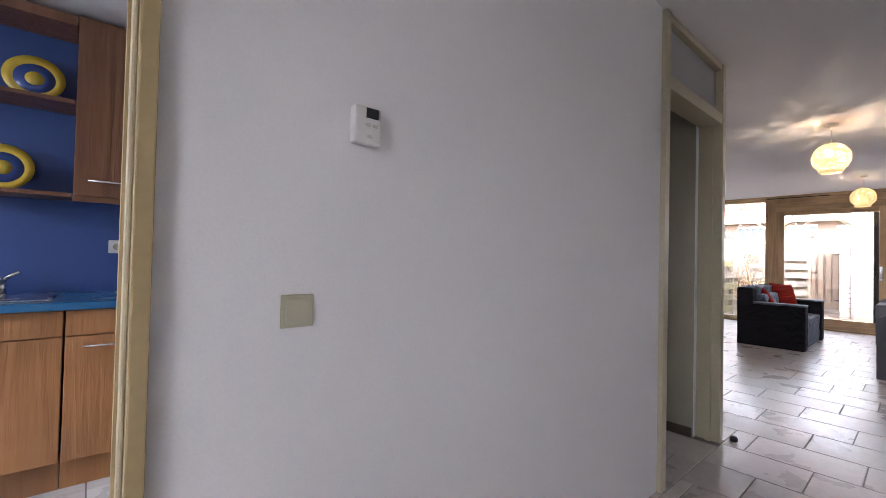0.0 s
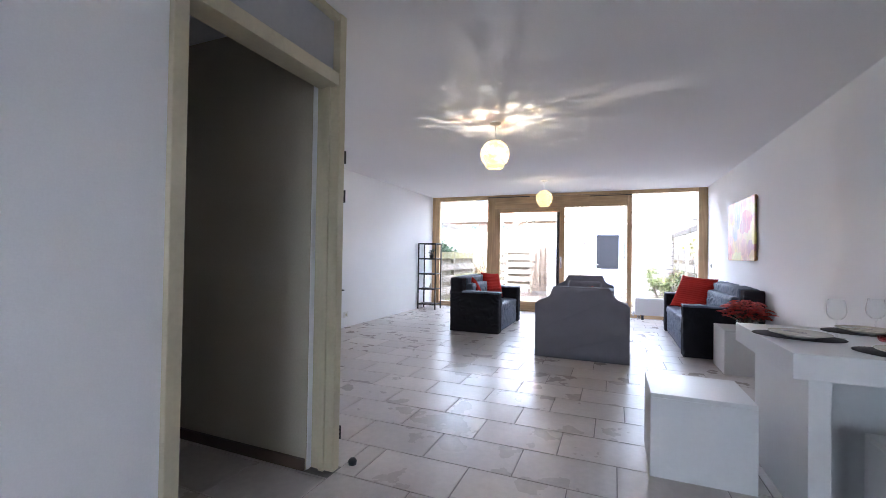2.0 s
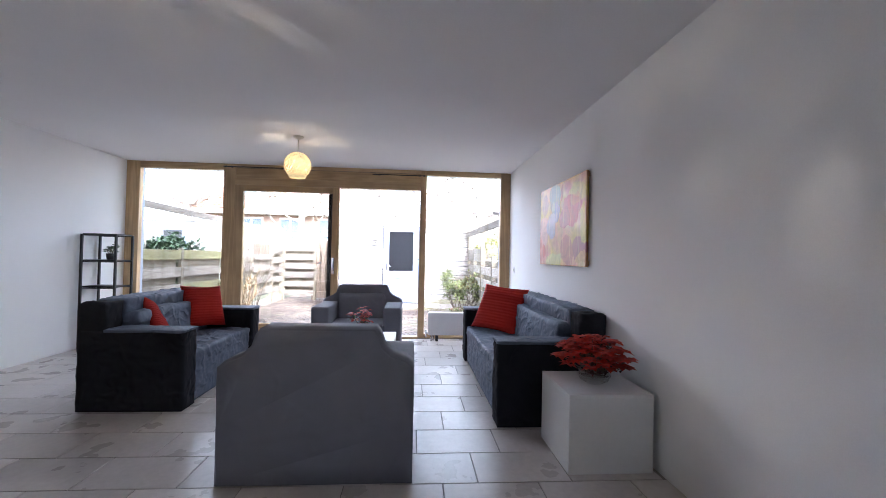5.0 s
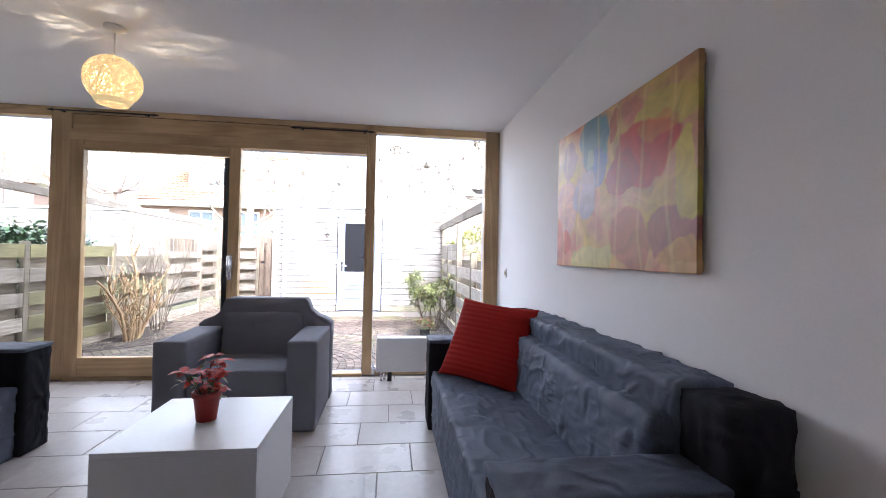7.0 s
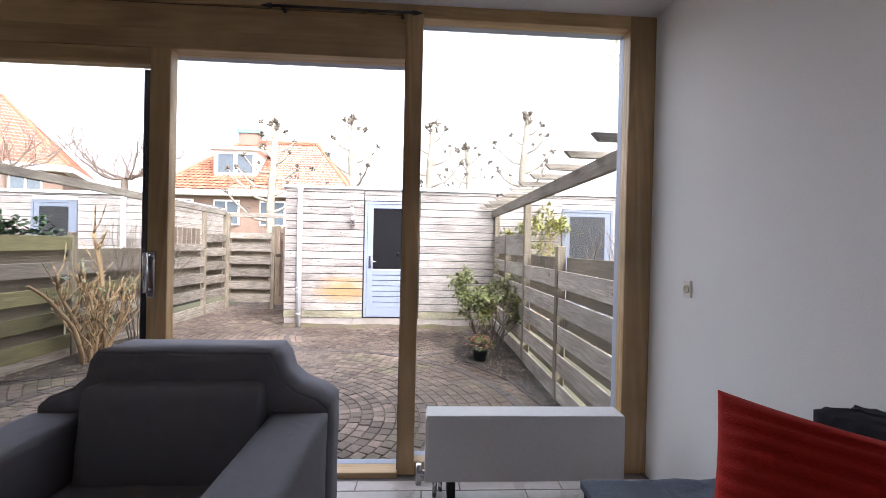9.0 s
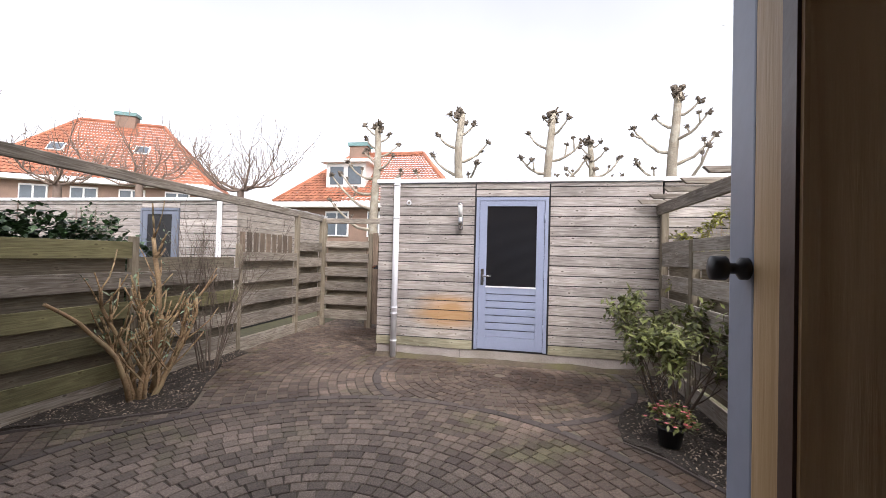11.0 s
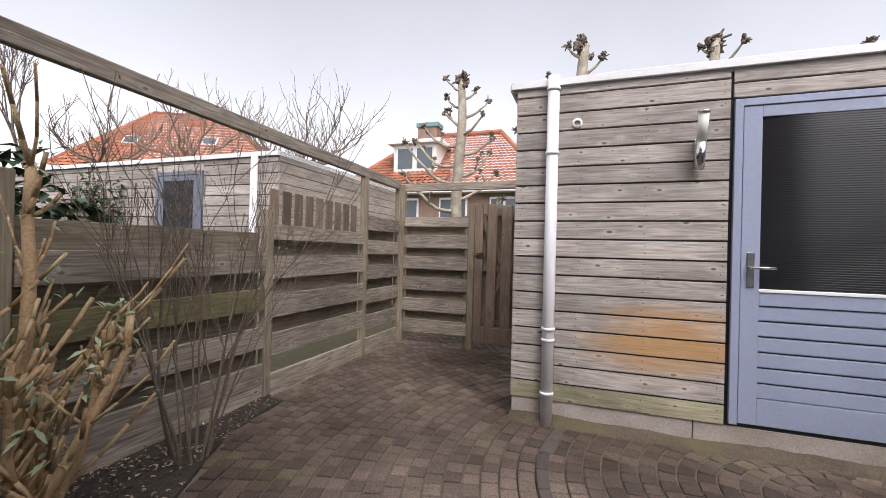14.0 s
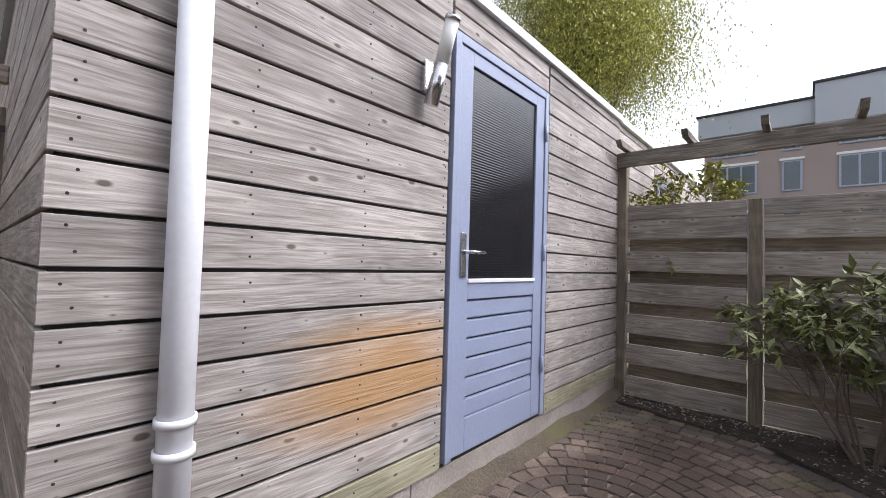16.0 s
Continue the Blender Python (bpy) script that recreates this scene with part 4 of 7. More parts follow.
def leaves_on(bm, rng, tips, count, size, spread=0.05, wide=0.4, droop=0.2):
    for p in tips:
        for _ in range(count):
            d = Vector((rng.uniform(-1, 1), rng.uniform(-1, 1), rng.uniform(-0.5, 1) - droop))
            if d.length < 0.1:
                continue
            q = Vector(p) + Vector((rng.uniform(-1, 1), rng.uniform(-1, 1), rng.uniform(-1, 1))) * spread
            s = size * rng.uniform(0.65, 1.2)
            leaf(bm, q, d, s, s * wide, Vector((rng.uniform(-0.4, 0.4), rng.uniform(-0.4, 0.4), 1)))


def bouquet(at, pot_profile, pot_mat, leaf_mat, radius, height, count, size, label, seed, pot_label, under=None):
    rng = random.Random(seed)
    t = thing("potted_plant", at, label, "plant")
    bm = bmesh.new()
    lathe(bm, pot_profile, sides=28)
    part("pot", bm, pot_mat, t, pot_label)
    bm = bmesh.new()
    base = pot_profile[-1][1]
    tips = []
    for i in range(count):
        a, r = rng.uniform(0, 2 * math.pi), radius * math.sqrt(rng.random())
        p = Vector((r * math.cos(a), r * math.sin(a), base + height * (0.35 + 0.65 * rng.random()) * (1 - 0.35 * (r / radius) ** 2)))
        tube(bm, (0.2 * p.x, 0.2 * p.y, base), p, 0.003, 0.002, sides=5)
        tips.append(p)
    part("stem", bm, TWIG, t)
    bm = bmesh.new()
    for p in tips:
        k = rng.randint(5, 8)
        turn = rng.uniform(0, 6)
        tilt = Vector((p.x, p.y, 0)) * 2.0
        for j in range(k):
            a = turn + 2 * math.pi * j / k
            leaf(bm, p, Vector((math.cos(a), math.sin(a), rng.uniform(-0.25, 0.35))) + tilt, size * rng.uniform(0.8, 1.2), size * 0.78)
    part("foliage", bm, leaf_mat, t)
    if under:
        bm = bmesh.new()
        leaves_on(bm, rng, [p * 0.8 for p in tips[::2]], 3, size, 0.03)
        part("green_leaves", bm, under, t)
    return t


bouquet((6.22, -1.45, 0.45), [(0, 0), (0.05, 0), (0.085, 0.02), (0.10, 0.05), (0.095, 0.085), (0.088, 0.085), (0.09, 0.05), (0, 0.06)], WINE_GLASS, RED_LEAF,
        0.21, 0.24, 80, 0.062, "red poinsettia in a round glass bowl on the white box", 3, "round clear glass bowl", DARK_LEAF)
bouquet((7.67, 0.175, 0.44), [(0, 0), (0.042, 0), (0.055, 0.105), (0.062, 0.107), (0.062, 0.128), (0.055, 0.128), (0.05, 0.1), (0, 0.09)], RED_CLAY, RED_LEAF,
        0.10, 0.22, 13, 0.055, "small red flowering plant in a red clay pot", 5, "red clay pot", GREEN_LEAF)
bouquet((3.59, -1.66, TABLE), [(0, 0), (0.045, 0), (0.062, 0.12), (0.058, 0.12), (0.055, 0.10), (0, 0.10)], CERAMIC, DARK_LEAF,
        0.10, 0.10, 46, 0.05, "dark red leafy plant in a white vase", 8, "white tapered vase")


def pendant(x, y, seed, lumens):
    """A ball of woven strips round a bulb, on a short cord."""
    rng = random.Random(seed)
    p = thing("pendant_lamp", (x, y, TOP), "round woven paper-strip pendant lamp, switched on", "pendant lamp", "pendant lamps")
    bm = bmesh.new()
    lathe(bm, [(0.0, 0), (0.055, 0), (0.055, -0.012), (0.02, -0.03), (0.006, -0.035)], sides=24)
    part("ceiling_rose", bm, WHITE_PLASTIC, p)
    bm = bmesh.new()
    tube(bm, (0, 0, -0.03), (0, 0, -0.24), 0.004, sides=8)
    part("cord", bm, WHITE_PLASTIC, p)
    c, r = Vector((0, 0, -0.315)), 0.14
    bm = bmesh.new()
    for i in range(180):
        axis = Vector((rng.gauss(0, 1), rng.gauss(0, 1), rng.gauss(0, 1))).normalized()
        u = axis.orthogonal().normalized()
        v = axis.cross(u)
        rr, w, off = r * rng.uniform(0.97, 1.03), 0.0019 * rng.uniform(0.6, 1.4), axis * r * rng.uniform(-0.45, 0.45)
        ring = math.sqrt(max(0.02, 1 - (off.length / r) ** 2)) * rr
        start, span = rng.uniform(0, 6.3), rng.uniform(3.5, 6.3)
        prev = None
        for k in range(31):
            a = start + span * k / 30
            q = u * math.cos(a) + v * math.sin(a)
            o = c + off + q * ring
            pair = [bm.verts.new(o + axis * w), bm.verts.new(o - axis * w)]
            if prev:
                bm.faces.new((prev[0], prev[1], pair[1], pair[0])).smooth = True
            prev = pair
    part("shade", bm, SHADE, p, "woven warm-white strips")
    bm = bmesh.new()
    tube(bm, (0, 0, -0.24), (0, 0, -0.275), 0.018, sides=12)
    part("socket", bm, WHITE_PLASTIC, p)
    bm = bmesh.new()
    lathe(bm, [(0.075, -0.455), (0.08, -0.455), (0.094, -0.428), (0.09, -0.428)], sides=28)
    part("rim", bm, SHADE, p)
    lamp = new("pendant_light", bpy.data.lights.new("pendant_light", "POINT"))
    lamp.data.energy, lamp.data.color, lamp.data.shadow_soft_size = lumens, (1.0, 0.80, 0.52), 0.007
    lamp.location = (x, y, TOP - 0.305)
    return p


pendant(4.94, 0.96, 21, 4.6)
pendant(8.28, 0.985, 22, 1.5)


def painting(x0, x1, z0, z1):
    c = thing("painting", ((x0 + x1) / 2, RIGHT, z0), "unframed canvas painted with loose red, yellow and blue poppies", "painting")
    w, h = (x1 - x0) / 2, z1 - z0
    part("canvas", boxes((-w, 0.012, 0, w, 0.036, h), bevel=0.003), CANVAS, c)
    part("stretcher_bar", boxes((-w + 0.01, 0.0, 0.01, w - 0.01, 0.0115, 0.05)), OAK_Y, c, "pale wooden stretcher bar")
    part("stretcher_bar", boxes((-w + 0.01, 0.0, h - 0.05, w - 0.01, 0.0115, h - 0.01)), OAK_Y, c, "pale wooden stretcher bar")
    return c


def canvas_material():
    """Loose washes of paint: soft blotches of yellow, pink, red, blue and green with thin stems."""
    m = bpy.data.materials.new("painted_canvas")
    m.use_nodes = True
    n, l = m.node_tree.nodes, m.node_tree.links
    b = n["Principled BSDF"]
    b.inputs["Roughness"].default_value = 0.38
    tc = n.new("ShaderNodeTexCoord")
    out = None
    ground = n.new("ShaderNodeTexNoise")
    ground.inputs["Scale"].default_value, ground.inputs["Detail"].default_value = 3.0, 4
    l.new(tc.outputs["Object"], ground.inputs["Vector"])
    ramp = n.new("ShaderNodeValToRGB")
    ramp.color_ramp.elements[0].position, ramp.color_ramp.elements[0].color = 0.36, (0.50, 0.36, 0.05, 1)
    ramp.color_ramp.elements[1].position, ramp.color_ramp.elements[1].color = 0.62, (0.52, 0.20, 0.12, 1)
    e = ramp.color_ramp.elements.new(0.49)
    e.color = (0.54, 0.33, 0.13, 1)
    l.new(ground.outputs["Fac"], ramp.inputs["Fac"])
    out = ramp.outputs["Color"]
    warp = n.new("ShaderNodeTexNoise")
    warp.inputs["Scale"].default_value, warp.inputs["Detail"].default_value = 4.2, 3.5
    l.new(tc.outputs["Object"], warp.inputs["Vector"])
    bend = n.new("ShaderNodeVectorMath")
    bend.operation = "MULTIPLY_ADD"
    bend.inputs[1].default_value = (0.20, 0.20, 0.20)
    l.new(warp.outputs["Color"], bend.inputs[0])
    l.new(tc.outputs["Object"], bend.inputs[2])
    # centre x, centre z, half width, half height, colour, strength
    for cx, cz, rx, rz, col, k in (
            (-0.44, 0.66, 0.20, 0.10, (0.52, 0.42, 0.08), 0.85), (0.17, 0.05, 0.27, 0.08, (0.50, 0.48, 0.15), 0.8),
            (0.45, 0.36, 0.16, 0.16, (0.55, 0.33, 0.29), 0.85), (0.46, 0.63, 0.10, 0.12, (0.30, 0.16, 0.11), 0.8),
            (0.15, 0.66, 0.17, 0.16, (0.06, 0.20, 0.25), 0.92), (0.09, 0.54, 0.09, 0.12, (0.10, 0.17, 0.40), 0.85),
            (0.24, 0.40, 0.13, 0.13, (0.31, 0.33, 0.44), 0.9), (0.20, 0.58, 0.05, 0.05, (0.30, 0.38, 0.32), 0.7),
            (-0.07, 0.70, 0.05, 0.07, (0.36, 0.09, 0.04), 0.85), (-0.19, 0.14, 0.17, 0.15, (0.36, 0.13, 0.07), 0.85),
            (-0.48, 0.17, 0.14, 0.13, (0.29, 0.10, 0.075), 0.88), (-0.50, 0.07, 0.10, 0.06, (0.46, 0.26, 0.06), 0.85),
            (-0.57, 0.37, 0.055, 0.18, (0.55, 0.47, 0.06), 0.85), (0.50, 0.16, 0.05, 0.085, (0.45, 0.09, 0.05), 0.9),
            (0.37, 0.15, 0.035, 0.06, (0.52, 0.20, 0.12), 0.8), (-0.30, 0.52, 0.24, 0.14, (0.44, 0.035, 0.02), 0.96),
            (-0.13, 0.45, 0.14, 0.075, (0.33, 0.03, 0.02), 0.95), (-0.40, 0.61, 0.12, 0.06, (0.55, 0.20, 0.035), 0.6)):
        sub, div, ln, mr, mx = n.new("ShaderNodeVectorMath"), n.new("ShaderNodeVectorMath"), n.new("ShaderNodeVectorMath"), n.new("ShaderNodeMapRange"), n.new("ShaderNodeMix")
        sub.operation, div.operation, ln.operation = "SUBTRACT", "DIVIDE", "LENGTH"
        sub.inputs[1].default_value = (cx + 0.10, 0.02 + 0.10, cz + 0.10)
        div.inputs[1].default_value = (rx, 10, rz)
        l.new(bend.outputs[0], sub.inputs[0])
        l.new(sub.outputs[0], div.inputs[0])
        l.new(div.outputs[0], ln.inputs[0])
        mr.inputs["From Min"].default_value, mr.inputs["From Max"].default_value = 0.92, 1.02
        mr.inputs["To Min"].default_value, mr.inputs["To Max"].default_value = k, 0
        l.new(ln.outputs["Value"], mr.inputs["Value"])
        mx.data_type = "RGBA"
        mx.inputs[7].default_value = (*col, 1)
        l.new(mr.outputs["Result"], mx.inputs[0])
        l.new(out, mx.inputs[6])
        out = mx.outputs[2]
    wave = n.new("ShaderNodeTexWave")
    wave.wave_type, wave.bands_direction = "BANDS", "X"
    wave.inputs["Scale"].default_value, wave.inputs["Distortion"].default_value, wave.inputs["Detail Scale"].default_value = 1.6, 5.0, 0.6
    l.new(tc.outputs["Object"], wave.inputs["Vector"])
    st = n.new("ShaderNodeMapRange")
    st.inputs["From Min"].default_value, st.inputs["From Max"].default_value, st.inputs["To Max"].default_value = 0.95, 1.0, 0.3
    l.new(wave.outputs["Fac"], st.inputs["Value"])
    mx = n.new("ShaderNodeMix")
    mx.data_type = "RGBA"
    mx.inputs[7].default_value = (0.70, 0.55, 0.22, 1)
    l.new(st.outputs["Result"], mx.inputs[0])
    l.new(out, mx.inputs[6])
    wash = n.new("ShaderNodeTexNoise")
    wash.inputs["Scale"].default_value, wash.inputs["Detail"].default_value, wash.inputs["Distortion"].default_value = 7, 6, 1.5
    l.new(tc.outputs["Object"], wash.inputs["Vector"])
    tone = n.new("ShaderNodeMapRange")
    tone.inputs["From Min"].default_value, tone.inputs["From Max"].default_value = 0.3, 0.7
    tone.inputs["To Min"].default_value, tone.inputs["To Max"].default_value = 0.75, 1.22
    l.new(wash.outputs["Fac"], tone.inputs["Value"])
    deep = n.new("ShaderNodeHueSaturation")
    deep.inputs["Saturation"].default_value = 0.98
    l.new(mx.outputs[2], deep.inputs["Color"])
    l.new(tone.outputs["Result"], deep.inputs["Value"])
    l.new(deep.outputs["Color"], b.inputs["Base Color"])
    return m


CANVAS = canvas_material()
painting(6.985, 8.215, 1.16, 1.965)


def shelf_unit():
    s = thing("shelf_unit", (9.20, 3.56, 0), "narrow open black metal shelf unit beside the window", "shelf")
    a, b, h = 0.15, 0.20, 1.41
    for i in (-1, 1):
        for j in (-1, 1):
            part("post", boxes((i * a - 0.012, j * b - 0.012, 0, i * a + 0.012, j * b + 0.012, h), bevel=0.002), BLACK, s)
    for k in range(5):
        z = 0.10 + k * 0.325
        part("shelf", boxes((-a + 0.013, -b + 0.0, z, a - 0.013, b - 0.0, z + 0.018)), BLACK, s)
        for i in (-1, 1):
            part("rail", boxes((i * a - 0.008, -b + 0.013, z - 0.012, i * a + 0.008, b - 0.013, z - 0.001)), BLACK, s)
    return s


shelf_unit()
bouquet((9.20, 3.52, 1.093), [(0, 0), (0.04, 0), (0.05, 0.08), (0.046, 0.08), (0.04, 0.01), (0, 0.05)], BLACK_PLASTIC, IVY_LEAF,
        0.09, 0.16, 14, 0.05, "small dark green plant on the metal shelf", 9, "dark pot")
bm = bmesh.new()
lathe(bm, [(0, 0), (0.025, 0), (0.03, 0.05), (0.012, 0.08), (0.012, 0.1), (0, 0.1)], sides=16)
solid("small_vase", bm, CERAMIC, "small pale vase on a black shelf", "vase", at=(9.18, 3.52, 0.443))


def desk():
    d = thing("side_desk", (5.24, 3.45, 0), "black pedestal table with a drawer box and a splayed foot", "table")
    part("tabletop", boxes((-0.34, -0.27, 0.672, 0.34, 0.27, 0.69), bevel=0.004), BLACK, d)
    part("drawer_box", boxes((-0.28, -0.24, 0.59, 0.27, 0.25, 0.671), bevel=0.004), BLACK, d)
    for x in (-0.06, 0.12):
        part("drawer_pull", boxes((x - 0.05, -0.255, 0.63, x + 0.05, -0.241, 0.652), bevel=0.003), CHROME, d, "small pale metal pull")
    bm = bmesh.new()
    tube(bm, (0, 0, 0.05), (0, 0, 0.59), 0.035, sides=16)
    part("column", bm, BLACK, d)
    for a in (15, 105, 195, 285):
        bm = bmesh.new()
        c, s = math.cos(radians(a)), math.sin(radians(a))
        tube(bm, (0, 0, 0.06), (0.30 * c, 0.30 * s, 0.022), 0.022, 0.014, sides=8)
        tube(bm, (0.285 * c, 0.285 * s, 0.0), (0.285 * c, 0.285 * s, 0.02), 0.016, sides=8)
        part("foot", bm, BLACK, d)


desk()
b = thing("spray_bottle", (4.99, 3.45, 0.69), "red plastic bottle with a black cap on the table", "bottle")
bm = bmesh.new()
lathe(bm, [(0, 0), (0.06, 0), (0.065, 0.02), (0.065, 0.15), (0.05, 0.19), (0.02, 0.21), (0, 0.21)], sides=20)
part("body", bm, RED_BOTTLE, b)
bm = bmesh.new()
lathe(bm, [(0, 0.21), (0.022, 0.21), (0.022, 0.24), (0.012, 0.26), (0, 0.26)], sides=14)
part("cap", bm, BLACK_PLASTIC, b)

rad = thing("radiator", (GLASS_X - 0.17, -1.02, 0), "low white panel radiator on feet under the window", "radiator")
part("panel", boxes((-0.06, -0.48, 0.09, -0.04, 0.48, 0.40), bevel=0.006), WHITE_TRIM, rad)
part("panel", boxes((0.04, -0.48, 0.09, 0.06, 0.48, 0.40), bevel=0.006), WHITE_TRIM, rad)
part("grille", boxes((-0.062, -0.485, 0.395, 0.062, 0.485, 0.412), bevel=0.004), WHITE_TRIM, rad)
part("end_cap", boxes((-0.06, 0.478, 0.09, 0.06, 0.49, 0.40), bevel=0.004), WHITE_TRIM, rad)
part("end_cap", boxes((-0.06, -0.49, 0.09, 0.06, -0.478, 0.40), bevel=0.004), WHITE_TRIM, rad)
for y in (0.36, -0.36):
    part("foot", boxes((-0.05, y - 0.02, 0, 0.05, y + 0.02, 0.09), bevel=0.004), BLACK, rad)
bm = bmesh.new()
tube(bm, (-0.02, 0.44, 0.0), (-0.02, 0.44, 0.1), 0.011)
tube(bm, (0.03, 0.41, 0.0), (0.03, 0.41, 0.1), 0.011)
part("pipe", bm, CHROME, rad, "bare heating pipes")
bm = bmesh.new()
tube(bm, (-0.02, 0.44, 0.1), (-0.02, 0.52, 0.12), 0.016)
tube(bm, (-0.02, 0.52, 0.06), (-0.02, 0.52, 0.16), 0.014)
part("valve", bm, CHROME, rad)


def socket(name, x, y, z, facing, label, w=0.08, h=0.08):
    """facing: the y direction in which it looks."""
    s = thing(name, (x, y, z - h / 2), label, "wall socket")
    part("plate", boxes((-w / 2, 0, 0, w / 2, facing * 0.01, h), bevel=0.003), WHITE_PLASTIC, s)
    bm = bmesh.new()
    lathe(bm, [(0, 0), (0.02, 0), (0.02, 0.004), (0.017, 0.004), (0.016, 0.001), (0, 0.001)], sides=20)
    bmesh.ops.rotate(bm, verts=bm.verts, cent=(0, 0, 0), matrix=Matrix.Rotation(radians(-90 * facing), 3, "X"))
    bmesh.ops.translate(bm, verts=bm.verts, vec=(0, facing * 0.0102, h / 2))
    part("outlet", bm, IVORY_PLASTIC, s)


socket("wall_socket", 6.47, LEFT, 0.20, -1, "white double wall socket low on the wall", 0.12, 0.09)
socket("wall_socket", 9.52, RIGHT, 1.05, 1, "small white wall socket near the window", 0.05, 0.08)

th = thing("thermostat", (0.145, HALL, 1.442), "beige wall thermostat with a small grey display", "thermostat")
part("body", boxes((-0.034, -0.028, 0, 0.038, 0, 0.09), bevel=0.006), WHITE_PLASTIC, th)
part("display", boxes((-0.005, -0.03, 0.062, 0.028, -0.0282, 0.086)), BLACK_PLASTIC, th, "dark display")
for x, z in ((0.0, 0.045), (0.02, 0.045), (0.005, 0.018)):
    part("button", boxes((x - 0.006, -0.031, z - 0.004, x + 0.006, -0.0282, z + 0.004), bevel=0.001), CERAMIC, th)
sw = thing("light_switch", (-0.005, HALL, 1.01), "ivory rocker light switch", "light switch")
part("plate", boxes((-0.036, -0.008, 0.004, 0.036, 0, 0.076), bevel=0.003), IVORY_PLASTIC, sw)
part("rocker", boxes((-0.027, -0.013, 0.012, 0.027, -0.0085, 0.068), bevel=0.002), IVORY_PLASTIC, sw)

# ---- kitchen ----
KB = 3.64
structure("wall_kitchen", boxes((-3.0, KB, 0, 1.2, KB + 0.08, TOP)), BLUE_WALL, "blue painted kitchen wall")
kfloor = structure("floor_kitchen", boxes((-3.0, HALL + 0.1, -0.004, 1.2, KB, 0.001)), GROUT, "white tiled kitchen floor")


def base_unit(x0, x1, split, label):
    u = thing("base_cabinet", (x0, 3.05, 0), label, "cabinet", "kitchen base cabinets")
    w = x1 - x0
    part("body", boxes((0.002, 0.021, 0.15, w - 0.002, 0.58, 0.879)), CHERRY, u)
    part("plinth", boxes((0, 0.05, 0, w, 0.07, 0.15)), CHERRY, u)
    part("drawer_front", boxes((0.003, 0, 0.755, w - 0.003, 0.02, 0.875), bevel=0.003), CHERRY, u)
    d = part("door", boxes((0.003, 0, 0.155, w - 0.003, 0.02, 0.749), bevel=0.003), CHERRY, u)
    bm = bmesh.new()
    tube(bm, (0.07 if split else w - 0.2, -0.025, 0.70), (0.26 if split else w - 0.05, -0.025, 0.70), 0.006)
    for x in ((0.09, 0.24) if split else (w - 0.18, w - 0.07)):
        tube(bm, (x, 0, 0.70), (x, -0.025, 0.70), 0.005)
    if split:
        part("handle", bm, CHROME, d, "slim steel bar handle")
    else:
        bm.free()


base_unit(-0.43, 0.165, True, "cherry veneer base cabinet with drawer and door")
base_unit(-1.035, -0.434, False, "cherry veneer sink base cabinet")
base_unit(-1.635, -1.039, True, "cherry veneer base cabinet with drawer and door")
base_unit(0.169, 0.765, True, "cherry veneer base cabinet with drawer and door")
solid("worktop", boxes((-1.68, 3.02, 0.88, 0.8, KB - 0.001, 0.918), bevel=0.005), BLUE_TOP, "continuous blue laminate worktop", "worktop")
sk = thing("sink", (-0.78, 3.33, 0.918), "stainless steel sink set in the blue worktop", "sink")
part("rim", boxes((-0.3, -0.21, 0, 0.3, -0.17, 0.008), (-0.3, 0.17, 0, 0.3, 0.21, 0.008), (-0.3, -0.17, 0, -0.26, 0.17, 0.008), (0.1, -0.17, 0, 0.3, 0.17, 0.008), bevel=0.002), CHROME, sk)
# Flat black sheet stands in for the shaded hollow of the steel bowl
part("bowl", boxes((-0.26, -0.17, 0.0005, 0.1, 0.17, 0.002)), BLACK, sk)
fa = thing("tap", (-0.70, 3.55, 0.918), "chrome mixer tap on the worktop", "tap")
bm = bmesh.new()
tube(bm, (0, 0, 0), (0, 0, 0.08), 0.02)
tube(bm, (0, 0, 0.06), (0.0, -0.16, 0.10), 0.013)
part("spout", bm, CHROME, fa)
bm = bmesh.new()
tube(bm, (0, 0, 0.08), (0.07, -0.02, 0.125), 0.01)
part("lever", bm, CHROME, fa)


def wall_unit(x0, x1):
    u = thing("wall_cabinet", (x0, 3.28, 1.425), "dark brown wall cabinet with a steel handle", "cabinet")
    w = x1 - x0
    part("body", boxes((0, 0.021, 0.03, w, KB - 3.282, 0.98)), DARK_VENEER, u)
    part("light_rail", boxes((0, 0.01, 0, w, 0.03, 0.029)), DARK_VENEER, u)
    d = part("door", boxes((0.002, 0, 0.031, w - 0.002, 0.02, 0.98), bevel=0.003), DARK_VENEER, u)
    bm = bmesh.new()
    tube(bm, (0.06, -0.025, 0.11), (0.24, -0.025, 0.11), 0.006)
    for x in (0.08, 0.22):
        tube(bm, (x, 0, 0.11), (x, -0.025, 0.11), 0.005)
    part("handle", bm, CHROME, d, "slim steel bar handle")


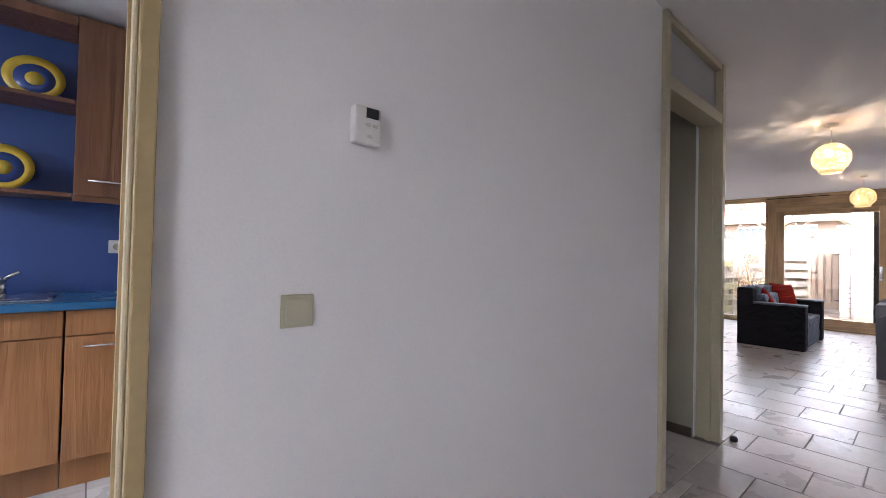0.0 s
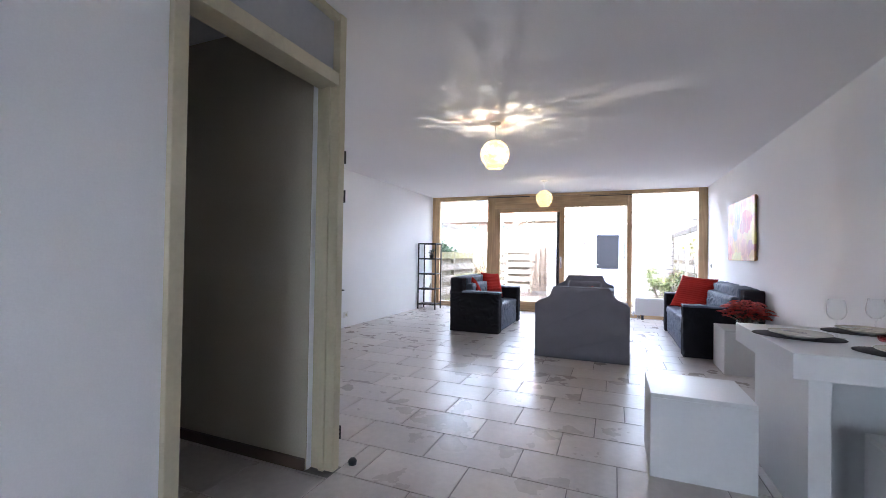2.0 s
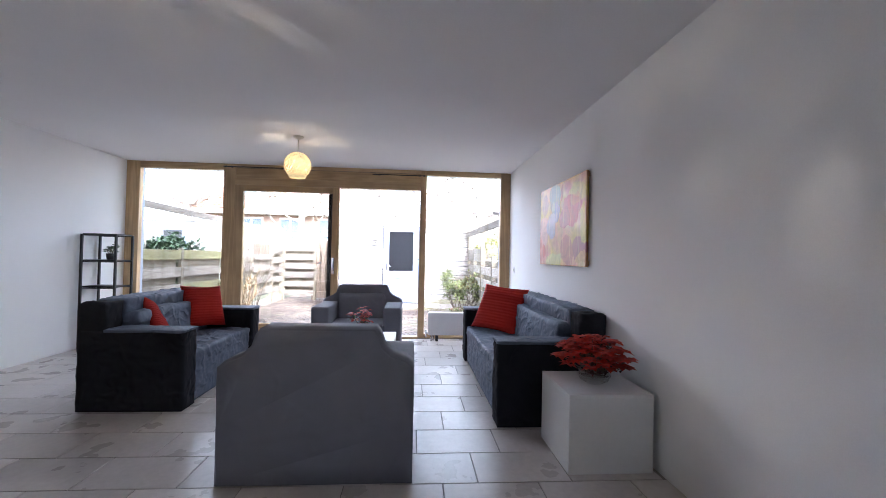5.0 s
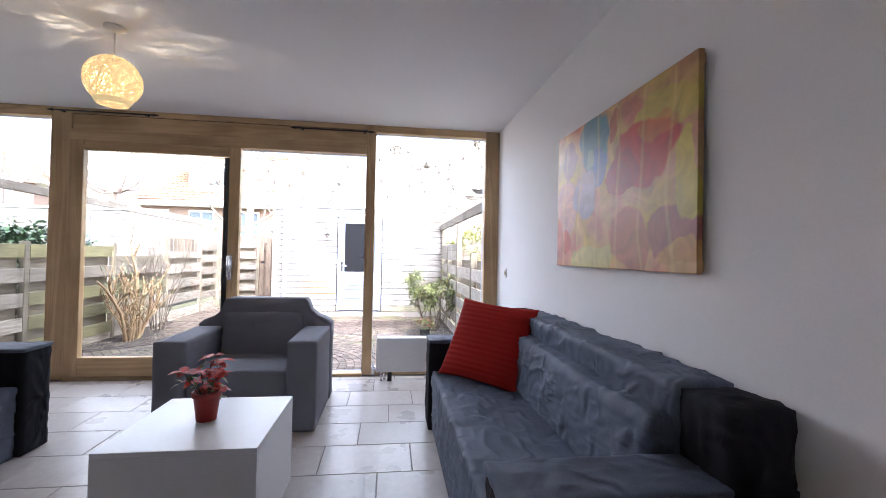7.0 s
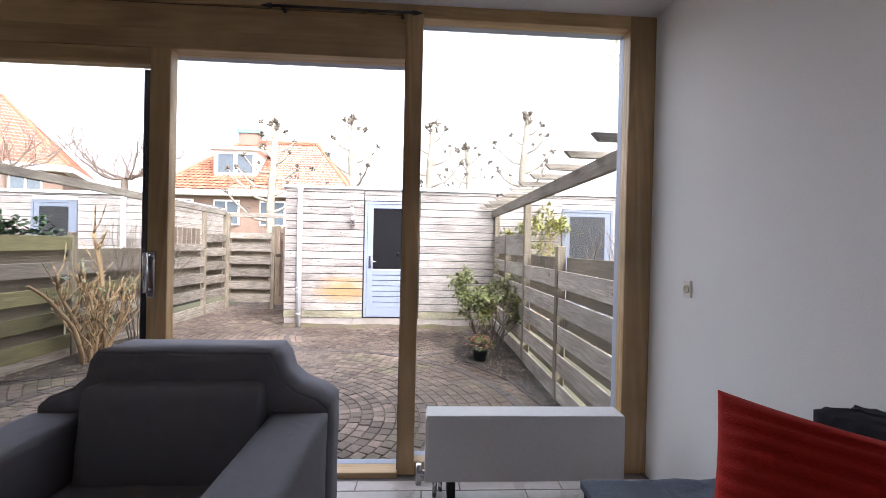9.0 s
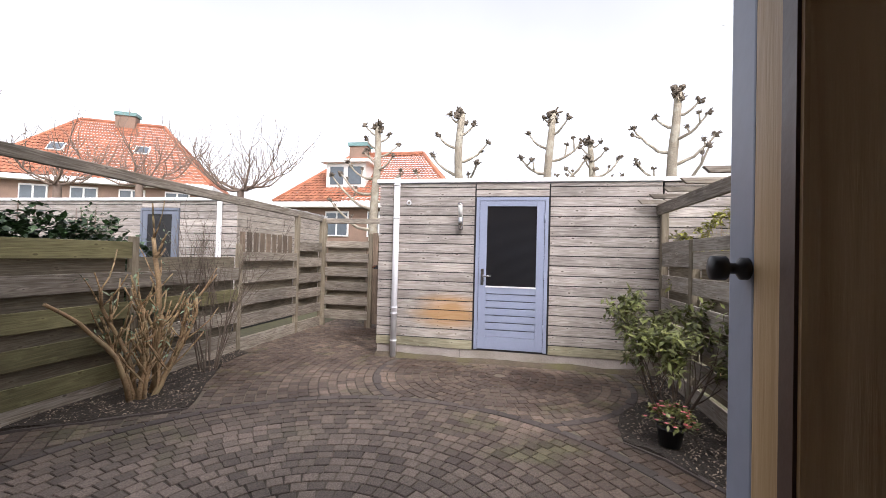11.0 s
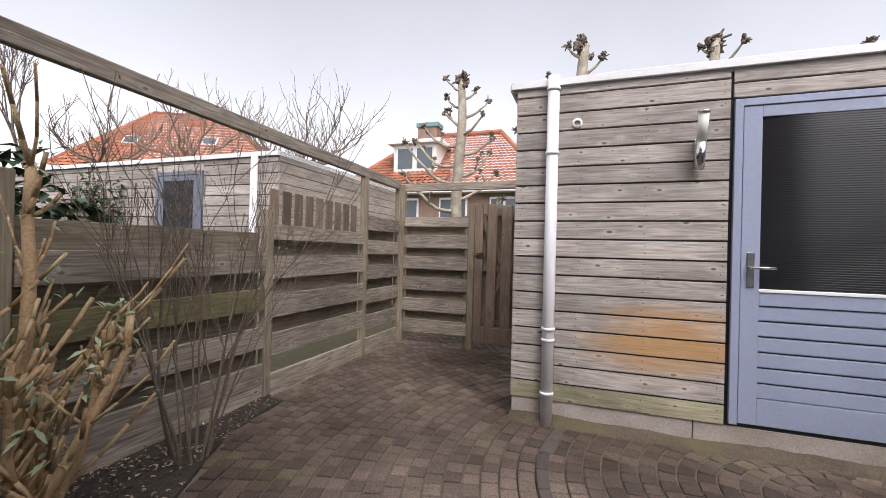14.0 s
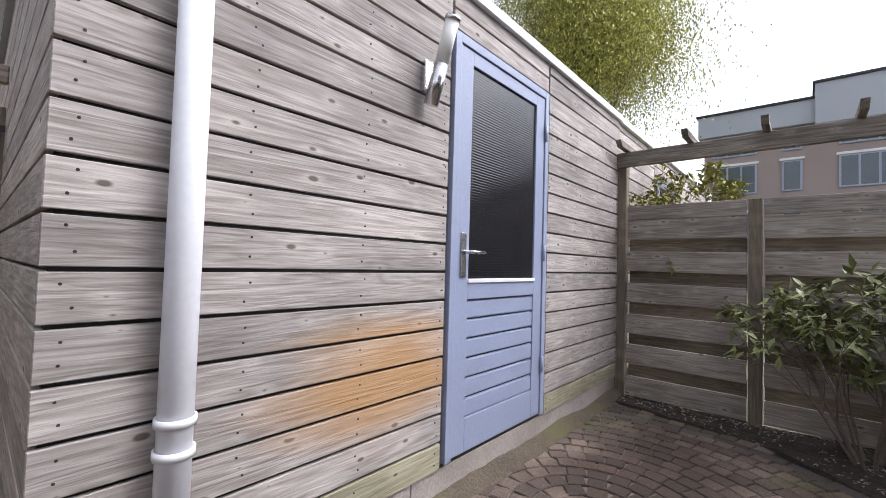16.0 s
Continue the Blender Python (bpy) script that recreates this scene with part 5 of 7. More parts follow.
wall_unit(-0.425, 0.175)
sh = thing("wall_shelf", (-1.02, 3.37, 1.45), "dark brown open wall shelf", "shelf")
part("board", boxes((0, 0, 0, 0.588, KB - 3.371, 0.022), bevel=0.002), DARK_VENEER, sh)
part("board", boxes((0, 0, 0.505, 0.588, KB - 3.371, 0.527), bevel=0.002), DARK_VENEER, sh)
part("cornice", boxes((0, 0, 0.93, 0.588, KB - 3.371, 0.985), bevel=0.002), DARK_VENEER, sh)
for x, z in ((-0.605, 1.977), (-0.715, 1.472)):
    p = thing("decorative_plate", (x, 3.56, z), "blue and yellow decorative plate leaning on the wall", "plate", "decorative plates")
    for nm, prof, mat in (("rim", [(0.085, 0), (0.125, 0.012), (0.127, 0.016), (0.085, 0.005)], PLATE_YELLOW),
                          ("band", [(0.04, 0.0), (0.085, 0.0), (0.085, 0.005), (0.04, 0.004)], PLATE_BLUE), ("middle", [(0, 0), (0.04, 0), (0.04, 0.004), (0, 0.004)], PLATE_YELLOW)):
        bm = bmesh.new()
        lathe(bm, prof, sides=32)
        bmesh.ops.rotate(bm, verts=bm.verts, cent=(0, 0, 0), matrix=Matrix.Rotation(radians(78), 3, "X"))
        bmesh.ops.translate(bm, verts=bm.verts, vec=(0, 0, 0.124))
        part(nm, bm, mat, p)
socket("wall_socket", -0.222, KB, 1.19, -1, "white double wall socket on the blue wall", 0.08, 0.08)

# ---- garden ----
bm = bmesh.new()
box(bm, -400, -400, GROUND - 0.6, 900, 400, GROUND - 0.012)
structure("ground", bm, GRASS, "rough brown-green ground around the houses")
bm = boxes((GLASS_X + 0.1, -1.85, GROUND - 0.05, 15.3, 3.85, GROUND - 0.010), (15.3, 1.9, GROUND - 0.05, 19.0, 3.85, GROUND - 0.010))
paving = structure("pavement", bm, SAND_JOINT, "brick-paved garden with sandy mossy joints")

SHED_X, SHED_L, SHED_TOP, BASE = 15.11, 1.91, 2.20, -0.085
FENCE_L, FENCE_R = 3.85, -1.85


def shared_box(name, x, y, z, mat, bevel=0.0, cache={}):
    """A centred box mesh, made once for each size and material."""
    key = (round(x, 3), round(y, 3), round(z, 3), mat.name, bevel)
    if key not in cache:
        bm = bmesh.new()
        box(bm, -x / 2, -y / 2, -z / 2, x / 2, y / 2, z / 2, bevel=bevel, segments=1)
        cache[key] = mesh_of(name, bm, mat)
    return cache[key]


def piece(name, parent, at, size, mat, bevel=0.0, turn=(0, 0, 0)):
    ob = new(name, shared_box(name, *size, mat, bevel))
    ob.parent = parent
    ob.matrix_local = pose(*at, *turn)
    return ob


rngb = random.Random(12)


def clad(parent, y0, y1, z0, z1, x, mat=None, pitch=0.131, thick=0.02):
    """Horizontal boards with open joints on a wall that faces -x."""
    z = z0
    while z < z1 - 0.02:
        h = min(pitch, z1 - z) - 0.012
        plain = mat or (MOSS_BOARD if z < -0.06 else GREY_BOARD)
        piece("board", parent, (x - thick / 2 + rngb.uniform(-0.0015, 0.0015), (y0 + y1) / 2, z + h / 2), (thick, abs(y1 - y0) - 0.008, h), plain, 0.002)
        z += pitch


shed = tagged(new("shed"), "flat-roofed garden shed clad in weathered grey boards", "shed")
part("wall", boxes((SHED_X, -0.47, GROUND - 0.1, 18.6, SHED_L - 0.02, SHED_TOP - 0.02), (SHED_X, -1.84, GROUND - 0.1, 18.6, -0.47, SHED_TOP - 0.02)), BLACK, shed, "dark backing behind the boards")
part("roof", boxes((SHED_X - 0.015, -1.84, SHED_TOP - 0.015, 18.65, SHED_L + 0.03, SHED_TOP + 0.02)), GREY_ROOF, shed)
part("roof_trim", boxes((SHED_X - 0.045, -1.84, SHED_TOP, SHED_X - 0.016, SHED_L + 0.04, SHED_TOP + 0.055), (SHED_X - 0.016, SHED_L + 0.031, SHED_TOP, 18.65, SHED_L + 0.055, SHED_TOP + 0.055), bevel=0.004), WHITE_TRIM, shed, "white roof edge trim")
for ya, yb in ((-1.84, 0.705), (0.712, SHED_L - 0.01)):
    part("plinth", boxes((SHED_X - 0.008, ya, GROUND - 0.1, SHED_X + 0.1, yb, BASE - 0.005), bevel=0.004), CONCRETE, shed, "stained concrete plinth")
bm = bmesh.new()
steps = 60
rows_ = []
for i in range(steps + 1):
    y = -1.84 + (SHED_L + 0.0 + 1.84) * i / steps
    hgt = GROUND + 0.04 + 0.03 * noise.noise(Vector((y * 2.1, 3, 0))) + 0.012 * noise.noise(Vector((y * 9, 1, 0)))
    wide = 0.05 + 0.025 * noise.noise(Vector((y * 1.7, 8, 0)))
    rows_.append([bm.verts.new(q) for q in ((SHED_X, y, hgt + 0.015), (SHED_X - wide, y, hgt), (SHED_X - wide - 0.05, y, GROUND - 0.01))])
for r0, r1 in zip(rows_, rows_[1:]):
    for k in (0, 1):
        bm.faces.new((r0[k], r0[k + 1], r1[k + 1], r1[k])).smooth = True
part("footing", bm, FOOTING, shed, "dirty mossy footing strip")
clad(shed, 0.535, SHED_L + 0.003, BASE, SHED_TOP, SHED_X)
clad(shed, -0.455, 0.525, 2.01, SHED_TOP, SHED_X, pitch=0.1)
clad(shed, -1.84, -0.465, BASE, SHED_TOP, SHED_X)
bm = bmesh.new()
rngn = random.Random(90)
for row in range(17):
    for y in (-1.78, -1.32, -0.9, -0.5, 0.57, 1.02, 1.45, 1.86):
        for dz in (0.035, 0.09):
            at = Vector((SHED_X - 0.0205, y + rngn.uniform(-0.012, 0.012), BASE + row * 0.131 + dz + rngn.uniform(-0.006, 0.006)))
            tube(bm, at, at + Vector((-0.002, 0, 0)), 0.0042, 0.0035, 6)
tagged(part("nail_heads", bm, BLACK, shed, "small dark nail heads"), kind="stuff")
z = BASE
while z < SHED_TOP - 0.02:
    h = min(0.131, SHED_TOP - z) - 0.010
    piece("board", shed, (SHED_X + 1.751, SHED_L - 0.010, z + h / 2), (3.5, 0.02, h), GREY_BOARD_X, 0.003)
    z += 0.131


def shed_door(parent, y0, y1, z0, z1, x, paint, slats=6, extras=True):
    d = part("door_frame", boxes((x - 0.03, y0, z0, x + 0.03, y0 + 0.045, z1), (x - 0.03, y1 - 0.045, z0, x + 0.03, y1, z1), (x - 0.03, y0 + 0.045, z1 - 0.045, x + 0.03, y1 - 0.045, z1), bevel=0.003), paint, parent, "painted door frame")
    a, b, mid = y0 + 0.05, y1 - 0.05, z0 + (z1 - z0) * 0.41
    leaf_ = part("door_leaf", boxes((x - 0.022, a, z0 + 0.01, x + 0.018, a + 0.10, z1 - 0.05), (x - 0.022, b - 0.10, z0 + 0.01, x + 0.018, b, z1 - 0.05),
                                    (x - 0.022, a + 0.10, z0 + 0.01, x + 0.018, b - 0.10, z0 + 0.175), (x - 0.022, a + 0.10, mid - 0.087, x + 0.018, b - 0.10, mid),
                                    (x - 0.022, a + 0.10, z1 - 0.12, x + 0.018, b - 0.10, z1 - 0.05), bevel=0.003), paint, parent, "painted door leaf")
    bm = boxes((x - 0.011, a + 0.10, mid, x - 0.005, b - 0.10, z1 - 0.12))
    part("pane", bm, RIBBED, leaf_, "dark ribbed glass")
    part("glazing_bead", boxes((x - 0.03, a + 0.095, mid - 0.004, x - 0.004, b - 0.095, mid + 0.016), bevel=0.003), WHITE_TRIM if extras else paint, leaf_, "pale glazing bead")
    h = (mid - 0.087 - z0 - 0.175) / slats
    for i in range(slats):
        zz = z0 + 0.175 + i * h
        bm = bmesh.new()
        prism(bm, [(x - 0.006, zz + 0.001), (x - 0.016, zz + 0.008), (x - 0.016, zz + h - 0.013), (x + 0.006, zz + h - 0.004), (x + 0.012, zz + h), (x + 0.012, zz)], "y", a + 0.10, b - 0.10)
        part("slat", bm, paint, leaf_)
    if extras:
        bm = boxes((x - 0.03, b - 0.07, 0.80, x - 0.0225, b - 0.03, 1.02), bevel=0.0035)
        part("handle_plate", bm, CHROME, leaf_, "steel handle plate")
        bm = bmesh.new()
        tube(bm, (x - 0.03, b - 0.05, 0.925), (x - 0.075, b - 0.05, 0.925), 0.009)
        tube(bm, (x - 0.072, b - 0.045, 0.925), (x - 0.072, b - 0.17, 0.925), 0.009)
        part("lever", bm, CHROME, leaf_, "steel lever handle")
        for z in (0.25, 0.95, 1.72):
            bm = bmesh.new()
            tube(bm, (x - 0.036, a - 0.004, z - 0.05), (x - 0.036, a - 0.004, z + 0.05), 0.009, sides=8)
            part("hinge", bm, GREY_BLUE, leaf_)
    return d


def ribbed_glass():
    m = bpy.data.materials.new("dark_ribbed_glass_pane")
    m.use_nodes = True
    n, l = m.node_tree.nodes, m.node_tree.links
    b = n["Principled BSDF"]
    b.inputs["Base Color"].default_value = (0.014, 0.014, 0.016, 1)
    b.inputs["Roughness"].default_value = 0.12
    tc, wave, bp = n.new("ShaderNodeTexCoord"), n.new("ShaderNodeTexWave"), n.new("ShaderNodeBump")
    wave.bands_direction = "Z"
    wave.inputs["Scale"].default_value, wave.inputs["Distortion"].default_value = 22, 0.3
    l.new(tc.outputs["Object"], wave.inputs["Vector"])
    bp.inputs["Strength"].default_value, bp.inputs["Distance"].default_value = 0.16, 0.004
    l.new(wave.outputs["Fac"], bp.inputs["Height"])
    l.new(bp.outputs["Normal"], b.inputs["Normal"])
    return m


RIBBED = ribbed_glass()
shed_door(shed, -0.445, 0.515, -0.07, 1.995, SHED_X, BLUE_PAINT)
bm = bmesh.new()
lathe(bm, [(0.02, 0), (0.036, 0), (0.036, 0.012), (0.02, 0.012)], sides=20)
bmesh.ops.rotate(bm, verts=bm.verts, cent=(0, 0, 0), matrix=Matrix.Rotation(radians(-90), 3, "Y"))
bmesh.ops.translate(bm, verts=bm.verts, vec=(SHED_X - 0.02, 1.475, 1.92))
part("vent_ring", bm, WHITE_TRIM, shed, "small round vent")

pipe = thing("drainpipe", (SHED_X - 0.068, 1.64, GROUND), "white plastic drainpipe on the shed wall", "drainpipe")
bm = bmesh.new()
tube(bm, (0, 0, 0), (0, 0, SHED_TOP - GROUND + 0.06), 0.042, sides=20)
part("tube", bm, PVC, pipe)
for z in (0.22, 0.60, 0.68, 1.94, 2.40):
    bm = bmesh.new()
    lathe(bm, [(0.043, z), (0.049, z), (0.049, z + 0.022), (0.043, z + 0.022)], sides=20)
    part("collar", bm, PVC, pipe)

lampw = thing("outdoor_wall_lamp", (SHED_X - 0.02, 0.72, 1.55), "steel and frosted glass outdoor wall lamp on the shed", "wall lamp")
part("bracket", boxes((-0.03, -0.025, 0.06, 0, 0.025, 0.2), bevel=0.004), CHROME, lampw)
bm = bmesh.new()
tube(bm, (-0.045, 0, 0.0), (-0.10, 0, 0.165), 0.032, sides=18)
part("steel_tube", bm, CHROME, lampw)
bm = bmesh.new()
tube(bm, (-0.10, 0, 0.165), (-0.155, 0, 0.335), 0.030, sides=18)
part("diffuser", bm, WHITE_PLASTIC, lampw, "frosted glass tube")
bm = bmesh.new()
tube(bm, (-0.155, 0, 0.335), (-0.16, 0, 0.35), 0.034, sides=18)
part("cap", bm, CHROME, lampw)

# Neighbouring sheds in the same row
def neighbour_shed(y0, y1, x, z_top, door, label, pipe_y, pitch=0.131):
    s = tagged(new("shed"), label, "shed")
    part("wall", boxes((x + 0.02, y0, GROUND - 0.1, x + 3.4, y1, z_top - 0.02)), BLACK, s, "dark backing behind the boards")
    part("roof_trim", boxes((x - 0.03, y0 - 0.02, z_top, x + 3.4, y1 + 0.02, z_top + 0.055)), WHITE_TRIM, s, "white roof edge trim")
    d0, d1 = door
    clad(s, y0, d0, BASE, z_top, x + 0.02, pitch=pitch)
    clad(s, d1, y1, BASE, z_top, x + 0.02, pitch=pitch)
    clad(s, d0, d1, 1.95, z_top, x + 0.02, pitch=0.1)
    shed_door(s, d0, d1, -0.06, 1.94, x, NEIGHBOUR_PAINT, extras=False)
    z = BASE
    while z < z_top - 0.02:
        piece("board", s, (x + 1.7, y0 - 0.01, z + 0.062), (3.4, 0.02, 0.124), GREY_BOARD_X, 0.003)
        z += 0.131
    bm = bmesh.new()
    tube(bm, (x - 0.05, pipe_y, GROUND), (x - 0.05, pipe_y, z_top + 0.03), 0.042, sides=14)
    part("drainpipe", bm, PVC, s, "white plastic drainpipe")
    return s


neighbour_shed(4.93, 11.0, 16.0, 2.08, (6.13, 6.97), "neighbouring grey boarded shed with a grey-blue door", 5.25)
neighbour_shed(-6.6, -1.86, SHED_X - 0.005, SHED_TOP, (-4.0, -3.05), "neighbouring grey boarded shed with a grey-blue door", -6.2)


# ---- fences ----
def fence_panel(parent, axis, a, b, line, z0, z1, mats, pitch=0.30, high=0.17, front=1):
    """Wide boards with gaps on the near side of the posts, and boards behind the gaps on the far side."""
    z = z0
    while z + 0.05 < z1:
        back_h = round(pitch - high + 0.04, 3)
        for side, low, h in ((front, z, min(high, round(z1 - z, 3))), (-front, z + high - 0.02, back_h)):
            if low + h > z1 + 0.03:
                continue
            # far boards take the wood darkened for gap shade
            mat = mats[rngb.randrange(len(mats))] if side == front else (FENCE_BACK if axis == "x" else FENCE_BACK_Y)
            off = line + (side * 0.025 if side == front else side * 0.055) + rngb.uniform(-0.003, 0.003)
            mid = low + h / 2 + rngb.uniform(-0.006, 0.006)
            if axis == "x":
                piece("board", parent, ((a + b) / 2, off, mid), (abs(b - a) - 0.004, 0.02, h), mat, 0.003, (rngb.uniform(-1.5, 1.5), rngb.uniform(-0.3, 0.3), 0))
            else:
                piece("board", parent, (off, (a + b) / 2, mid), (0.02, abs(b - a) - 0.004, h), mat, 0.003, (rngb.uniform(-0.3, 0.3), rngb.uniform(-1.5, 1.5), 0))
        z += pitch


def post(parent, x, y, z1, w=0.075, mat=None):
    piece("post", parent, (x, y, (z1 + GROUND - 0.1) / 2), (w, w, z1 - GROUND + 0.1), mat or POST_WOOD, 0.006)


fl = tagged(new("fence"), "weathered horizontal board garden fence with greenish algae", "fence", "garden fences")
for x, z in ((11.4, 1.28), (13.05, 1.30), (14.68, 1.28), (16.2, 1.84), (17.1, 1.86)):
    post(fl, x, FENCE_L, z)
fence_panel(fl, "x", 9.98, 11.36, FENCE_L, GROUND + 0.117, 1.24, [FENCE_GREEN, FENCE_WOOD], front=-1)
fence_panel(fl, "x", 11.44, 13.01, FENCE_L, GROUND + 0.117, 1.24, [FENCE_GREEN, FENCE_GREEN, FENCE_WOOD], front=-1)
fence_panel(fl, "x", 13.09, 14.64, FENCE_L, GROUND + 0.117, 1.10, [FENCE_GREEN, FENCE_WOOD, FENCE_WOOD], front=-1)
fence_panel(fl, "x", 14.72, 16.16, FENCE_L, 0.075, 1.16, [FENCE_WOOD], pitch=0.318, high=0.19, front=-1)
fence_panel(fl, "x", 16.24, 17.06, FENCE_L, 0.04, 1.37, [FENCE_WOOD], pitch=0.29, front=-1)
piece("gravel_board", fl, (13.55, FENCE_L - 0.01, GROUND + 0.08), (7.1, 0.03, 0.20), FENCE_WOOD, 0.004)
for k in range(9):
    piece("picket", fl, (14.78 + k * 0.155, FENCE_L + 0.03, 1.28), (0.10, 0.018, 0.36), GATE_WOOD, 0.003)
piece("top_beam", fl, (13.55, FENCE_L, 1.902), (7.15, 0.05, 0.11), FENCE_WOOD, 0.006, (0, 0.8, 0))

bf = tagged(new("fence"), "short weathered board fence beside the garden gate", "fence", "garden fences")
post(bf, 17.1, 3.78, 1.86)
post(bf, 17.1, 2.80, 1.58)
fence_panel(bf, "y", 2.84, 3.74, 17.1, GROUND + 0.14, 1.42, [FENCE_WOOD_Y], pitch=0.28, front=-1)
piece("top_beam", bf, (17.1, 2.86, 1.82), (0.05, 1.9, 0.10), FENCE_WOOD_Y, 0.006)

gate = tagged(new("garden_gate"), "brown weathered plank garden gate with a cross brace and bolt", "gate")
post(gate, 17.2, 1.90, 1.66, 0.075)
post(gate, 17.14, 2.85, 1.44, 0.10, GATE_WOOD)
for i, (y, w, top) in enumerate(((2.718, 0.113, 1.60), (2.543, 0.121, 1.585), (2.356, 0.128, 1.57), (2.20, 0.138, 1.545), (2.016, 0.12, 1.53))):
    piece("plank", gate, (17.12, y, (top + 0.0) / 2), (0.022, w, top), GATE_WOOD, 0.004, (rngb.uniform(-0.4, 0.4), 0, 0))
for y in (2.63, 2.45, 2.28, 2.108):  # planks on the far side, behind the gaps
    piece("plank", gate, (17.192, y, 0.735), (0.02, 0.12, 1.42), GATE_WOOD, 0.004)
for z in (0.09, 0.775, 1.50):
    piece("rail", gate, (17.145, 2.365, z), (0.024, 0.82, 0.085), GATE_WOOD, 0.004)
for y0, z0, y1, z1 in ((2.385, 0.80, 2.70, 1.47), (2.335, 0.80, 2.0, 1.46), (2.385, 0.75, 2.69, 0.10), (2.335, 0.75, 2.02, 0.10)):
    lean = math.degrees(math.atan2(-(y1 - y0), z1 - z0))
    piece("brace", gate, (17.146, (y0 + y1) / 2, (z0 + z1) / 2), (0.022, 0.085, math.hypot(y1 - y0, z1 - z0)), GATE_WOOD, 0.004, (lean, 0, 0))
piece("kick_board", gate, (17.11, 2.36, -0.075), (0.03, 0.86, 0.20), GATE_WOOD, 0.004)
piece("latch_plate", gate, (17.103, 2.69, 0.93), (0.008, 0.10, 0.07), BLACK, 0.002)
for y, z, span in ((2.08, 1.52, 0.34), (2.06, 0.10, 0.30)):
    piece("strap_hinge", gate, (17.104, y, z), (0.008, span, 0.035), BLACK, 0.002, (-2, 0, 0))
bm = bmesh.new()
tube(bm, (17.095, 2.88, 0.87), (17.095, 2.70, 0.95), 0.011, sides=8)
part("bolt", bm, RUST, gate, "rusty sliding bolt")

fr = tagged(new("fence"), "weathered horizontal board garden fence with pergola posts", "fence", "garden fences")
for x, z in ((10.1, 1.95), (11.62, 1.25), (12.92, 1.80), (14.1, 1.42), (15.06, 1.84)):
    post(fr, x, FENCE_R, z, 0.085)
fence_panel(fr, "x", 9.98, 11.57, FENCE_R, GROUND + 0.02, 1.14, [FENCE_PALE], pitch=0.27, front=1)
fence_panel(fr, "x", 11.67, 12.87, FENCE_R, GROUND + 0.02, 1.14, [FENCE_PALE], pitch=0.27, front=1)
fence_panel(fr, "x", 12.97, 14.05, FENCE_R, GROUND + 0.02, 1.30, [FENCE_PALE], pitch=0.27, front=1)
fence_panel(fr, "x", 14.15, 15.01, FENCE_R, GROUND + 0.02, 1.30, [FENCE_PALE], pitch=0.27, front=1)

for xa, xb in ((12.97, 14.05), (14.15, 15.01)):
    piece("board", fr, ((xa + xb) / 2, FENCE_R + 0.03, 1.355), (xb - xa - 0.004, 0.02, 0.12), FENCE_PALE, 0.003)

perg = tagged(new("pergola"), "weathered pergola beam with short slanted rafters", "pergola")
piece("beam", perg, (12.6, FENCE_R + 0.06, 1.83), (5.2, 0.045, 0.13), FENCE_WOOD, 0.005)
for i in range(11):
    x = 10.15 + i * 0.485
    bm = bmesh.new()
    prism(bm, [(-0.27, 0.0), (-0.22, -0.05), (0.27, -0.05), (0.27, 0.0)], "x", -0.022, 0.022)
    me = mesh_of("rafter", bm, FENCE_WOOD_Y)
    r = new("rafter", me)
    r.parent = perg
    r.matrix_local = pose(x, FENCE_R + 0.06, 1.945, 0, 0, 180)


# ---- paving in arcs ----
A_C, A_R = Vector((11.15, 0.85)), 2.36
C_C, C_R = Vector((14.55, 0.12)), 1.52
BED_L = [(11.75, 3.83), (11.95, 3.68), (12.2, 3.33), (12.68, 2.79), (12.95, 2.93), (13.3, 3.15), (14.05, 3.55), (14.7, 3.66), (14.7, 3.85), (11.75, 3.85)]
BED_R = [(15.1, -1.62), (14.45, -1.49), (14.02, -1.40), (13.6, -1.06), (13.28, -0.97), (12.94, -0.95), (12.72, -1.19), (12.2, -1.5), (11.4, -1.68), (11.4, -1.84), (15.1, -1.84)]


def inside(p, poly):
    x, y = p
    hit = False
    for (x0, y0), (x1, y1) in zip(poly, poly[1:] + poly[:1]):
        if (y0 > y) != (y1 > y) and x < (x1 - x0) * (y - y0) / (y1 - y0) + x0:
            hit = not hit
    return hit


def paved(p):
    x, y = p
    if x < GLASS_X + 0.14 or x > 18.9 or y < FENCE_R + 0.02 or y > FENCE_L - 0.02:
        return False
    if x > SHED_X - 0.01 and y < SHED_L + 0.02:
        return False
    return not inside(p, BED_L) and not inside(p, BED_R)


def in_a(p):
    return (Vector(p) - A_C).length < A_R


def in_c(p):
    return (Vector(p) - C_C).length < C_R


pavers = []


def course(centre, r, ok, dark=False, length=0.105, width=0.092):
    k = max(6, int(2 * math.pi * r / length))
    turn = rngb.uniform(0, 1)
    for i in range(k):
        a = 2 * math.pi * (i + turn) / k
        p = (centre.x + r * math.cos(a), centre.y + r * math.sin(a))
        if paved(p) and ok(p):
            pavers.append((p[0], p[1], a, 2 * math.pi * r / k - 0.010, width - 0.002, dark))


r = 0.12
while r < A_R - 0.11:
    course(A_C, r, lambda p: True)
    r += 0.099
course(A_C, A_R - 0.05, lambda p: True, True, 0.2)
r = 0.12
while r < C_R - 0.11:
    course(C_C, r, lambda p: not in_a(p))
    r += 0.099
course(C_C, C_R - 0.05, lambda p: not in_a(p), True, 0.2)
r = C_R + 0.05
while r < 5.2:
    course(C_C, r, lambda p: not in_a(p) and not in_c(p))
    r += 0.099

